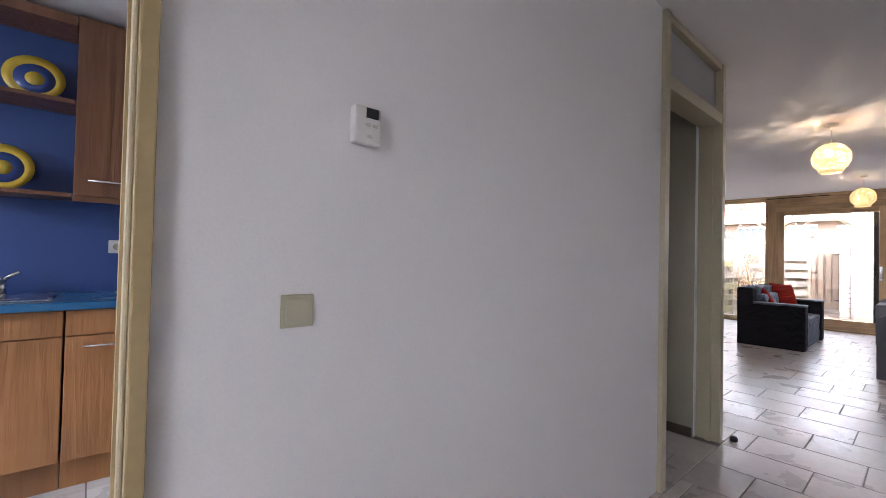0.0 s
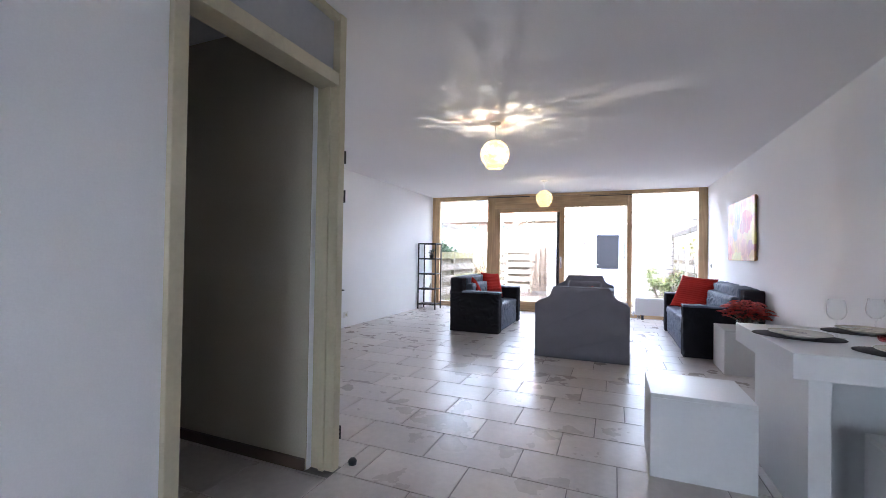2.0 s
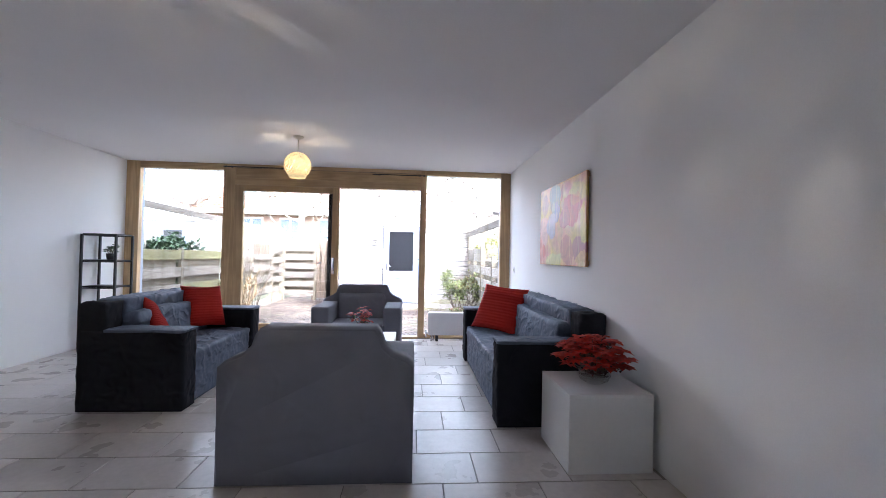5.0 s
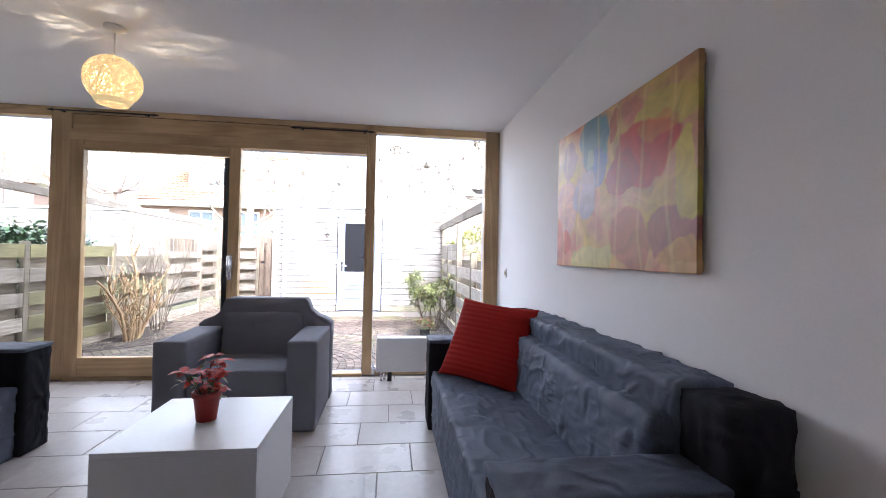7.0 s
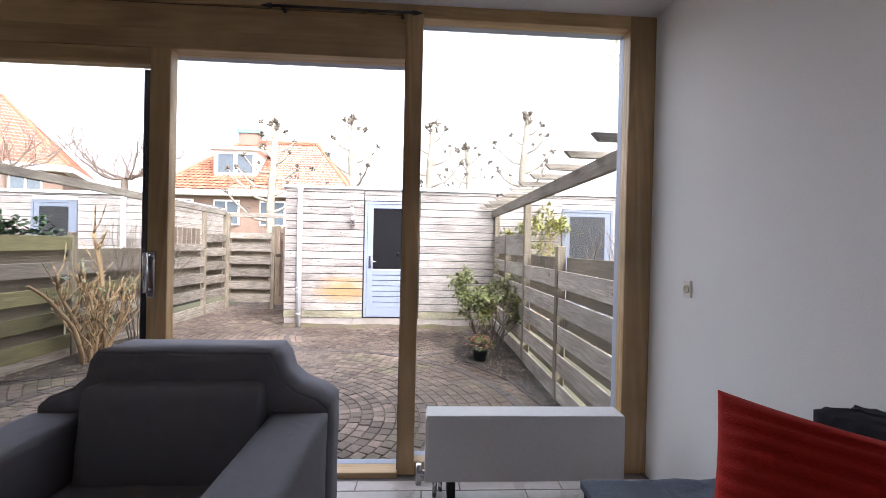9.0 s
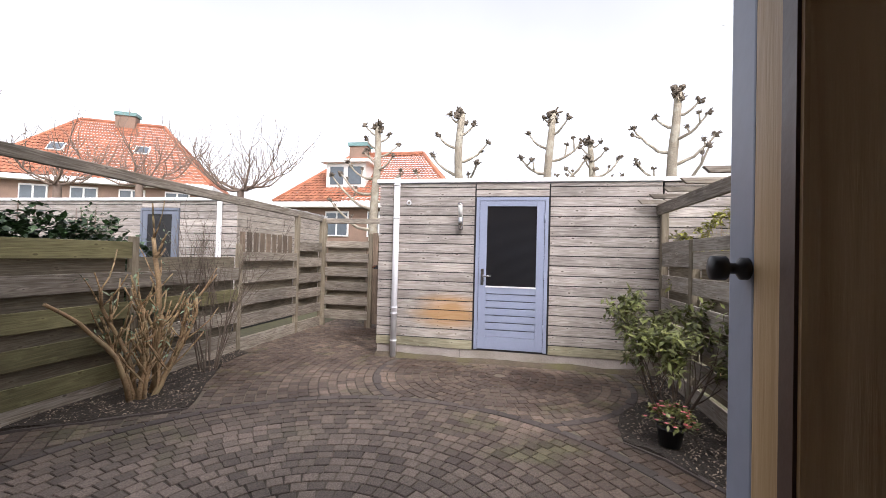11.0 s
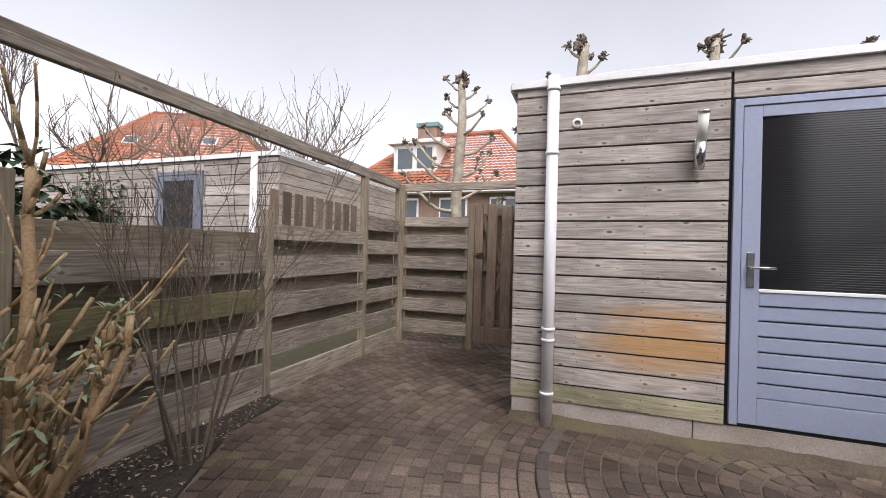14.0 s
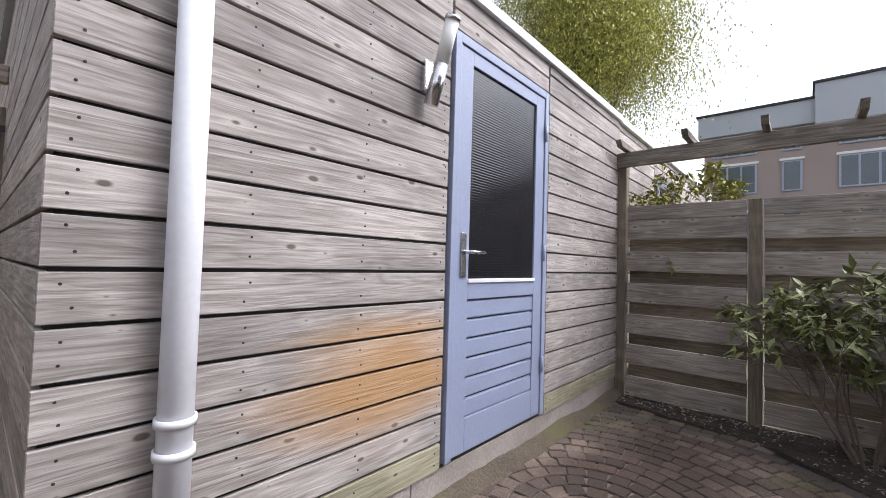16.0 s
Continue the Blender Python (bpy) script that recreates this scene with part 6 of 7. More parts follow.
near = sorted(range(len(pavers)), key=lambda i: (Vector(pavers[i][:2]) - Vector((13.0, 1.6))).length)
single = set([i for i in near if not pavers[i][5]][:290])
verts, faces, dverts, dfaces = [], [], [], []
for i, (x, y, a, lng, wid, dark) in enumerate(pavers):
    h = rngb.uniform(-0.003, 0.003)
    if i in single:
        q = round(lng, 2)
        ob = piece("paver", paving, (x, y, GROUND - 0.03 + h), (wid, q, 0.06), PAVER, 0.004, (rngb.uniform(-1.5, 1.5), rngb.uniform(-1.5, 1.5), math.degrees(a)))
        continue
    vs, fs = (dverts, dfaces) if dark else (verts, faces)
    u, v = Vector((math.cos(a), math.sin(a))), Vector((-math.sin(a), math.cos(a)))
    b0 = len(vs)
    for inset, z in ((0.0, GROUND - 0.03), (0.0, GROUND - 0.004 + h), (0.004, GROUND + h)):
        for s, t in ((-1, -1), (1, -1), (1, 1), (-1, 1)):
            p = Vector((x, y)) + u * s * (wid / 2 - inset) + v * t * (lng / 2 - inset)
            vs.append((p.x, p.y, z + rngb.uniform(-0.0015, 0.0015)))
    for k in (0, 4):
        for j in range(4):
            fs.append((b0 + k + j, b0 + k + (j + 1) % 4, b0 + k + 4 + (j + 1) % 4, b0 + k + 4 + j))
    fs.append((b0 + 8, b0 + 9, b0 + 10, b0 + 11))
for nm, vs, fs, mat in (("paver_field", verts, faces, PAVER_MANY), ("dark_paver_rings", dverts, dfaces, PAVER_DARK)):
    me = bpy.data.meshes.new(nm)
    me.from_pydata(vs, [], fs)
    me.materials.append(mat)
    ob = new(nm, me)
    ob.parent = paving
    tagged(ob, "weathered brick pavers laid in arcs", kind="stuff")

for nm, poly in (("planting_bed_1", BED_L), ("planting_bed_2", BED_R)):
    bm = bmesh.new()
    prism(bm, poly, "z", GROUND - 0.1, GROUND + 0.012)
    top = [f for f in bm.faces if all(v.co.z > GROUND for v in f.verts)]
    bmesh.ops.triangulate(bm, faces=top)
    bed_e = [e for e in bm.edges if all(v.co.z > GROUND for v in e.verts)]
    bmesh.ops.subdivide_edges(bm, edges=bed_e, cuts=12, use_grid_fill=True)
    for v in bm.verts:
        if v.co.z > GROUND and not v.is_boundary:
            v.co.z += 0.03 * noise.noise(v.co * 4) + 0.015 * noise.noise(v.co * 13)
    structure(nm, bm, SOIL, "dark planting soil scattered with bits")
    bm = bmesh.new()
    xs, ys = [p[0] for p in poly], [p[1] for p in poly]
    for _ in range(2600):
        p = (rngb.uniform(max(10.6, min(xs)), max(xs)), rngb.uniform(min(ys), max(ys)))
        if inside(p, poly):
            d = Vector((rngb.uniform(-1, 1), rngb.uniform(-1, 1), rngb.uniform(-0.3, 0.5)))
            leaf(bm, (p[0], p[1], GROUND + 0.02 + 0.03 * noise.noise(Vector((p[0], p[1], 0)) * 4)), d, rngb.uniform(0.012, 0.035), 0.014)
    tagged(solid("leaf_litter", bm, CHIP, "pale dry leaf bits on the soil", "leaf litter"), kind="stuff")
for poly, k in ((BED_L[:4], 0), (BED_R[5:9], 1)):
    bm = bmesh.new()
    for (x0, y0), (x1, y1) in zip(poly, poly[1:]):
        d = Vector((x1 - x0, y1 - y0)).normalized()
        s = Vector((-d.y, d.x)) * 0.02
        v = [bm.verts.new((x, y, z)) for z in (GROUND - 0.05, GROUND + 0.012) for x, y in ((x0 + s.x, y0 + s.y), (x1 + s.x, y1 + s.y), (x1 - s.x, y1 - s.y), (x0 - s.x, y0 - s.y))]
        for q in ((4, 5, 6, 7), (0, 1, 5, 4), (1, 2, 6, 5), (2, 3, 7, 6), (3, 0, 4, 7)):
            bm.faces.new([v[i] for i in q])
    structure("trim_bed_edge_%d" % (k + 1), bm, PAVER_DARK, "dark brick edging of a planting bed")


# ---- shrubs and trees ----
def sweep(bm, points, radii, sides=7):
    """One bent limb: rings of the given radii joined along points."""
    rings, side = [], None
    for i, p in enumerate(points):
        way = (points[min(i + 1, len(points) - 1)] - points[max(i - 1, 0)]).normalized()
        side = way.orthogonal().normalized() if side is None else (side - way * side.dot(way)).normalized()
        up = way.cross(side)
        rings.append([bm.verts.new(p + radii[i] * (math.cos(2 * math.pi * k / sides) * side + math.sin(2 * math.pi * k / sides) * up)) for k in range(sides)])
    for lo, hi in zip(rings, rings[1:]):
        for k in range(sides):
            j = (k + 1) % sides
            bm.faces.new((lo[k], lo[j], hi[j], hi[k])).smooth = True
    bm.faces.new(list(reversed(rings[0])))
    bm.faces.new(rings[-1])


def branching(rng, base, direction, length, radius, levels, spread, splits, bm, tips, bend=0.25, sides=6, lift=0.15, shrink=0.68, pieces=4, min_r=0.0015):
    """Grow a limb in bent pieces and split it again at its end."""
    p, d, r = Vector(base), Vector(direction).normalized(), radius
    for i in range(pieces):
        d = (d + Vector((rng.uniform(-1, 1), rng.uniform(-1, 1), rng.uniform(-1, 1))) * bend * 0.5 + Vector((0, 0, lift * 0.3))).normalized()
        q = p + d * length / pieces
        r2 = max(min_r, r * (0.9 if i < pieces - 1 else 0.85))
        tube(bm, p, q, r, r2, sides, caps=False)
        p, r = q, r2
        if levels > 0 and i >= 1 and rng.random() < 0.45:
            o = (d + Vector((rng.uniform(-1, 1), rng.uniform(-1, 1), rng.uniform(-0.3, 0.8))) * spread).normalized()
            branching(rng, p, o, length * shrink * 0.8, r * 0.6, levels - 1, spread, splits, bm, tips, bend, max(4, sides - 1), lift, shrink, 3, min_r)
    if levels == 0:
        tips.append(p)
        return
    for _ in range(splits):
        o = (d + Vector((rng.uniform(-1, 1), rng.uniform(-1, 1), rng.uniform(-0.5, 1))) * spread).normalized()
        branching(rng, p, o, length * shrink * rng.uniform(0.8, 1.15), r * 0.72, levels - 1, spread, splits, bm, tips, bend, max(4, sides - 1), lift, shrink, 3, min_r)


def shrub(name, at, seed, stems, height, radius, levels, spread, label, bark, leaf_mat=None, per_tip=0, size=0.05, fan=0.6, wide=0.4, thin=0.016, splits=2, category="shrub", bend=0.25):
    rng = random.Random(seed)
    t = thing(name, at, label, category)
    bm, tips = bmesh.new(), []
    for i in range(stems):
        a = 2 * math.pi * (i + rng.random() * 0.6) / stems
        d = Vector((math.cos(a) * fan, math.sin(a) * fan, 1)) * 1.0
        base = (radius * 0.25 * math.cos(a), radius * 0.25 * math.sin(a), 0)
        branching(rng, base, d, height * rng.uniform(0.4, 0.62), thin * rng.uniform(0.7, 1.3), levels, spread, splits, bm, tips, bend)
    part("stem", bm, bark, t)
    if leaf_mat:
        bm = bmesh.new()
        leaves_on(bm, rng, tips, per_tip, size, size * 0.6, wide)
        part("leaves", bm, leaf_mat, t)
    return t


def pruned_shrub(x, y, seed):
    """A cluster of thick sawn stems with pale upright stubs and a few leaf tufts."""
    rng = random.Random(seed)
    t = thing("pruned_shrub", (x, y, GROUND), "hard-pruned bare shrub with thick sawn reddish stems", "shrub")
    tufts = []
    heights = (1.6, 1.15, 1.05, 0.95, 0.9, 0.8, 0.75, 0.6, 1.0, 0.7, 0.85)
    for i, h in enumerate(heights):
        bm = bmesh.new()
        a = 2.4 * i + rng.uniform(-0.3, 0.3)
        p = Vector((0.10 * math.cos(a), 0.06 * math.sin(a), -0.03))
        d = Vector((0.62 * math.cos(a) + 0.08, 0.30 * math.sin(a) - 0.1, 1)).normalized() if i else Vector((0.12, 0, 1)).normalized()
        r, n = rng.uniform(0.03, 0.042) * (1.1 if i == 0 else 0.72), 7
        for k in range(n):
            d = (d + Vector((rng.uniform(-0.3, 0.3), rng.uniform(-0.3, 0.3), 0.2))).normalized()
            q = p + d * h / n
            tube(bm, p, q, r, r * 0.92, 8, k == n - 1)
            res = bmesh.ops.create_icosphere(bm, subdivisions=1, radius=r * 1.08, matrix=Matrix.Translation(q))
            for v in res["verts"]:
                v.co += noise.noise_vector(v.co * 30) * r * 0.35
            p, r = q, r * 0.92
            for _ in range(rng.choice((1, 2, 3)) if k > 0 else 0):
                b = rng.uniform(0, 6.3)
                o = Vector((math.cos(b) * 0.8 + 0.25, math.sin(b) * 0.6 - 0.1, rng.uniform(0.4, 1.2))).normalized()
                s0, sr, ln = p, rng.uniform(0.006, 0.012), rng.uniform(0.14, 0.5)
                for _ in range(3):
                    o = (o + Vector((rng.uniform(-0.2, 0.2), rng.uniform(-0.2, 0.2), 0.18))).normalized()
                    s1 = s0 + o * ln / 3
                    tube(bm, s0, s1, sr, sr * 0.9, 6, True)
                    s0, sr = s1, sr * 0.9
                if rng.random() < 0.4:
                    tufts.append(s0)
        part("stem", bm, BARK, t)
    bm = bmesh.new()
    leaves_on(bm, rng, tufts, 5, 0.07, 0.03, 0.28)
    part("leaves", bm, GREY_LEAF, t)
    return t


pruned_shrub(12.85, 3.42, 31)
shrub("bare_shrub", (13.75, 3.50, GROUND), 32, 13, 1.35, 0.35, 3, 0.42, "thin twiggy bare shrub against the fence", TWIG, GREY_LEAF, 1, 0.025, 0.22, 0.35, 0.009)
bm, rngl, at = bmesh.new(), random.Random(4), [Vector((0, 0, 0))]
for k in range(8):
    at.append(at[-1] + (Vector((-0.25 - 0.1 * k, -0.05, 0.95 - 0.06 * k)) + Vector((rngl.uniform(-1, 1), rngl.uniform(-1, 1), rngl.uniform(-1, 1))) * 0.12).normalized() * 0.165)
sweep(bm, at, [0.026 - 0.0016 * k for k in range(9)], 8)
leanb = thing("leaning_branch", (12.68, 3.42, GROUND), "long bare branch leaning out of the shrub", "branch")
part("stem", bm, BARK, leanb)
shrub("rhododendron", (13.52, -1.46, GROUND), 41, 9, 0.9, 0.3, 3, 0.55, "evergreen rhododendron bush with glossy leaves", TWIG, GREEN_LEAF, 7, 0.10, 0.55, 0.36, 0.013)
shrub("yellow_green_bush", (14.95, -2.5, GROUND), 43, 8, 1.65, 0.3, 3, 0.36, "yellow-green leafy bush behind the fence", BARK, YELLOW_LEAF, 14, 0.075, 0.22, 0.45, 0.015)
shrub("bare_maple", (12.15, -2.75, GROUND), 44, 5, 1.6, 0.2, 3, 0.8, "dark bare spreading ornamental maple", TWIG, None, 0, 0.05, 0.8, 0.4, 0.022, 3)

fp = thing("flower_pot", (12.95, -1.28, GROUND + 0.02), "pink flowering plant in a small black pot on the soil", "plant")
bm = bmesh.new()
lathe(bm, [(0, 0), (0.075, 0), (0.095, 0.13), (0.10, 0.13), (0.10, 0.145), (0.09, 0.145), (0, 0.12)], sides=24)
part("pot", bm, BLACK_PLASTIC, fp)
rngf = random.Random(7)
dome = []
for _ in range(110):
    a, e = rngf.uniform(0, 6.3), rngf.random() ** 0.5
    dome.append(Vector((0.17 * e * math.cos(a), 0.17 * e * math.sin(a), 0.15 + 0.16 * math.sqrt(max(0, 1 - e * e)) * rngf.uniform(0.7, 1))))
bm = bmesh.new()
leaves_on(bm, rngf, dome, 4, 0.05, 0.015, 0.5, 0.0)
part("leaves", bm, GREEN_LEAF, fp)
bm = bmesh.new()
for p in dome[::2]:
    for j in range(6):
        leaf(bm, p * 1.06, Vector((math.cos(j * 1.05), math.sin(j * 1.05), 0.5)), 0.022, 0.018)
part("blossom", bm, PINK, fp)


def hedge(at, lx, ly, lz, count, mat, label, seed, size=0.07, name="ivy_hedge"):
    rng = random.Random(seed)
    t = thing(name, at, label, "hedge")
    bm = bmesh.new()
    for _ in range(14):
        a = Vector((rng.uniform(-lx, lx) * 0.8, rng.uniform(-ly, ly) * 0.6, 0))
        tube(bm, a, a + Vector((rng.uniform(-0.2, 0.2), rng.uniform(-0.1, 0.1), lz * rng.uniform(0.6, 0.9))), 0.02, 0.006, 6)
    part("stem", bm, TWIG, t)
    bm = bmesh.new()
    for _ in range(count):
        u, v = rng.uniform(-1, 1), rng.uniform(-1, 1)
        top = lz * (0.75 + 0.25 * noise.noise(Vector((u * 3 + seed, v * 2, 0.5)))) * (1 - 0.25 * abs(u) ** 4)
        z = top * rng.random() ** 0.3
        leaf(bm, (u * lx, v * ly, z), Vector((rng.uniform(-1, 1), rng.uniform(-1, 1), rng.uniform(-0.7, 0.7))), size * rng.uniform(0.7, 1.3), size * 0.7)
    part("leaves", bm, mat, t)


hedge((12.6, 4.9, GROUND), 1.35, 0.40, 2.1, 9000, IVY_LEAF, "dark green ivy hedge beyond the fence", 51, 0.10)
hedge((15.75, 8.0, GROUND), 0.25, 0.45, 2.6, 1400, IVY_LEAF, "dark ivy climbing the neighbouring shed", 52, name="ivy_climber")


def pollard(x, y, height, seed, label="pollarded plane tree with knobbly clubbed limbs", arms=11, low=0.45):
    """A straight mottled trunk whose arms bend upwards and end in clubs, longest at the bottom."""
    rng = random.Random(seed)
    t = thing("pollarded_tree", (x, y, GROUND), label, "tree", "pollarded trees")
    knobs, n = [], 14
    lean, phase = rng.uniform(-0.02, 0.02), rng.uniform(0, 6)
    spine = [Vector((0.05 * math.sin(0.8 * i + phase) + lean * i * 0.2, 0.06 * math.sin(0.6 * i + 1.3 * phase), height * i / n)) for i in range(n + 1)]
    bm = bmesh.new()
    sweep(bm, spine, [0.165 - 0.085 * i / n + 0.012 * rng.random() for i in range(n + 1)], 12)
    part("trunk", bm, BARK_GREY, t)
    for i in range(arms):
        u = i / max(1, arms - 1)
        at = (low + (0.95 - low) * u ** 0.85) * n
        k = min(n - 1, int(at))
        a0 = spine[k].lerp(spine[k + 1], at - k)
        a = (1.57 if i % 2 else -1.57) + rng.gauss(0, 0.55)
        lng = (1.75 - 1.3 * u) * rng.uniform(0.7, 1.15)
        out, rise = Vector((math.cos(a), math.sin(a), 0)), rng.uniform(-0.05, 0.35)
        pts = [a0]
        for j in range(7):
            wobble = Vector((rng.uniform(-1, 1), rng.uniform(-1, 1), rng.uniform(-1, 1))) * 0.22
            pts.append(pts[-1] + (out + Vector((0, 0, rise + 0.22 * j)) + wobble).normalized() * lng / 7)
        thick = 0.055 - 0.02 * u
        bm = bmesh.new()
        sweep(bm, pts, [thick * (1 - 0.085 * j) for j in range(8)], 7)
        limb = part("limb", bm, BARK_GREY, t)
        knobs.append((pts[-1], 0.085, limb))
        if u < 0.7:
            for j in (3, 5):
                if rng.random() < 0.75:
                    d = (out * rng.uniform(-0.2, 0.6) + Vector((rng.uniform(-0.6, 0.6), rng.uniform(-0.6, 0.6), rng.uniform(0.5, 1)))).normalized()
                    tip = pts[j] + d * rng.uniform(0.15, 0.42)
                    bm = bmesh.new()
                    sweep(bm, [pts[j], pts[j].lerp(tip, 0.5) + Vector((0, 0, -0.02)), tip], [0.026, 0.021, 0.018], 6)
                    part("side_shoot", bm, BARK_GREY, limb)
                    knobs.append((tip, 0.06, limb))
    knobs.append((spine[-1], 0.17, t))
    for k in range(2):
        knobs.append((spine[-1] + Vector((rng.uniform(-0.1, 0.1), rng.uniform(-0.12, 0.12), rng.uniform(-0.28, 0.1))), 0.11, t))
    for c, size, owner in knobs:
        bm = bmesh.new()
        for _ in range(5):
            o = c + Vector((rng.uniform(-1, 1), rng.uniform(-1, 1), rng.uniform(-1, 1))) * size * 0.6
            res = bmesh.ops.create_icosphere(bm, subdivisions=1, radius=size * rng.uniform(0.4, 0.65), matrix=Matrix.Translation(o))
            for v in res["verts"]:
                v.co += noise.noise_vector(v.co * 14) * size * 0.35
        for _ in range(5):
            d = Vector((rng.uniform(-1, 1), rng.uniform(-1, 1), rng.uniform(-0.2, 1))).normalized()
            tube(bm, c, c + d * size * rng.uniform(1.1, 1.6), size * 0.2, size * 0.12, 5, False)
        part("knuckle", bm, KNUCKLE, owner, "dark knobbly cut end")
    return t


def bare_tree(name, x, y, height, seed, label, spread=0.5, levels=4, trunk=0.12):
    rng = random.Random(seed)
    t = thing(name, (x, y, GROUND), label, "tree", "bare trees")
    bm, tips = bmesh.new(), []
    branching(rng, (0, 0, 0), (0.02, 0.03, 1), height * 0.42, trunk, levels, spread, 3, bm, tips, 0.22, 8, 0.25, 0.66, 5, 0.006)
    part("limb", bm, TWIG, t)
    return t


def leafy_tree(name, x, y, height, crown, seed, label, mat, count, size, droop=0.5):
    rng = random.Random(seed)
    t = thing(name, (x, y, GROUND), label, "tree")
    bm, tips = bmesh.new(), []
    branching(rng, (0, 0, 0), (0.03, 0.05, 1), height * 0.4, 0.2, 4, 0.6, 3, bm, tips, 0.25, 8, 0.2, 0.68, 5, 0.008)
    part("trunk", bm, TWIG, t)
    bm = bmesh.new()
    if not tips:
        tips = [Vector((0, 0, height))]
    for p in tips:
        for _ in range(count):
            o = p + Vector((rng.gauss(0, 1), rng.gauss(0, 1), rng.gauss(-0.3, 1))) * crown * 0.14
            leaf(bm, o, Vector((rng.uniform(-1, 1), rng.uniform(-1, 1), rng.uniform(-1, 0.3) - droop)), size * rng.uniform(0.7, 1.3), size * 0.5)
    part("crown", bm, mat, t)
    return t


pollard(21.4, 4.38, 5.35, 61, arms=14, low=0.34)
pollard(20.1, 1.57, 5.15, 62, arms=8)
pollard(21.25, -0.76, 5.45, 63, arms=8)
pollard(24.3, -2.28, 5.55, 64, arms=9, low=0.55)
pollard(20.2, -3.6, 5.5, 65, arms=10, low=0.4)


def fruit_tree(x, y, fork, reach, height, seed, label, limbs=10, shoots=7):
    """A low forked tree: limbs arch outwards and carry long upright shoots."""
    rng = random.Random(seed)
    t = thing("bare_tree", (x, y, GROUND), label, "tree", "bare trees")
    bm = bmesh.new()
    tube(bm, (0, 0, -0.05), (0.05, 0.05, fork), 0.13, 0.10, 10, False)
    part("trunk", bm, TWIG_PALE, t)
    for i in range(limbs):
        bm = bmesh.new()
        a = 2 * math.pi * i / limbs + rng.uniform(-0.3, 0.3)
        p, r = Vector((0.05, 0.05, fork)), 0.045
        out = Vector((math.cos(a), math.sin(a), 0))
        n = 9
        for k in range(n):
            d = (out + Vector((rng.uniform(-0.35, 0.35), rng.uniform(-0.35, 0.35), 0.1 + 0.13 * k + rng.uniform(-0.35, 0.35)))).normalized()
            q = p + d * reach * rng.uniform(0.8, 1.1) / n
            tube(bm, p, q, r, r * 0.86, 6, False)
            p, r = q, r * 0.86
            for _ in range(rng.randint(1, 1 + shoots // 4)):
                s0, sr, o = p, rng.uniform(0.008, 0.013), (out * rng.uniform(-0.3, 0.8) + Vector((rng.uniform(-0.6, 0.6), rng.uniform(-0.6, 0.6), rng.uniform(0.3, 1.2)))).normalized()
                ln = height * rng.uniform(0.3, 1.0)
                for m in range(6):
                    o = (o + Vector((rng.uniform(-0.32, 0.32), rng.uniform(-0.32, 0.32), 0.10))).normalized()
                    s1 = s0 + o * ln / 6
                    tube(bm, s0, s1, sr, sr * 0.88, 4, False)
                    if rng.random() < 0.4:
                        w = (o + Vector((rng.uniform(-0.8, 0.8), rng.uniform(-0.8, 0.8), 0.2))).normalized()
                        tube(bm, s1, s1 + w * ln * rng.uniform(0.1, 0.25), sr * 0.7, sr * 0.45, 4, False)
                    s0, sr = s1, sr * 0.88
        part("limb", bm, TWIG_PALE, t)
    return t


fruit_tree(21.0, 8.7, 3.35, 2.2, 1.5, 71, "bare fruit tree with arching limbs and upright shoots")
fruit_tree(19.5, 10.9, 3.3, 1.9, 1.4, 72, "bare fruit tree with thin shoots before a tiled roof", 7, 4)
fruit_tree(19.0, 13.2, 3.2, 1.6, 1.3, 75, "small bare fruit tree with long upright shoots", 6, 4)
bare_tree("bare_tree", 18.0, 13.4, 5.6, 73, "thin bare tree behind the neighbouring shed", 0.45, 4, 0.09)
leafy_tree("willow_tree", 20.5, -15.0, 14.5, 8.5, 81, "tall tree with sparse yellow-green spring leaves", WILLOW_LEAF, 420, 0.12)
leafy_tree("leafy_tree", 28.2, -16.4, 12.0, 5.0, 84, "slender tree with sparse yellow-green spring leaves", WILLOW_LEAF, 260, 0.12)
hedge((20.5, -7.5, GROUND), 1.2, 5.0, 3.3, 5200, TWIG, "brown bare hedge behind the sheds", 53, 0.11, "bare_hedge")


# ---- far houses ----
def tiled_roof(parent, corners, cols, rows, mat):
    """A sloping plane of curved tiles: corners are eave a, eave b, ridge b, ridge a."""
    a, b, c, d = [Vector(p) for p in corners]
    bm = bmesh.new()
    nrm = (b - a).cross(d - a).normalized()
    if nrm.z < 0:
        nrm = -nrm
    for j in range(rows):
        for i in range(cols):
            quad = []
            for u, v in ((i, j), (i + 1, j), (i + 1, j + 1.15), (i, j + 1.15)):
                lo, hi = a.lerp(b, u / cols), d.lerp(c, u / cols)
                quad.append(lo.lerp(hi, min(1.0, v / rows)) + nrm * (0.05 if v == j else 0.0))
            mid0, mid1 = (quad[0] + quad[1]) / 2 + nrm * 0.05, (quad[2] + quad[3]) / 2 + nrm * 0.05
            v = [bm.verts.new(q) for q in (quad[0], mid0, quad[1], quad[2], mid1, quad[3])]
            bm.faces.new((v[0], v[1], v[4], v[5])).smooth = True
            bm.faces.new((v[1], v[2], v[3], v[4])).smooth = True
    return part("roof_tiles", bm, mat, parent, "orange clay roof tiles")


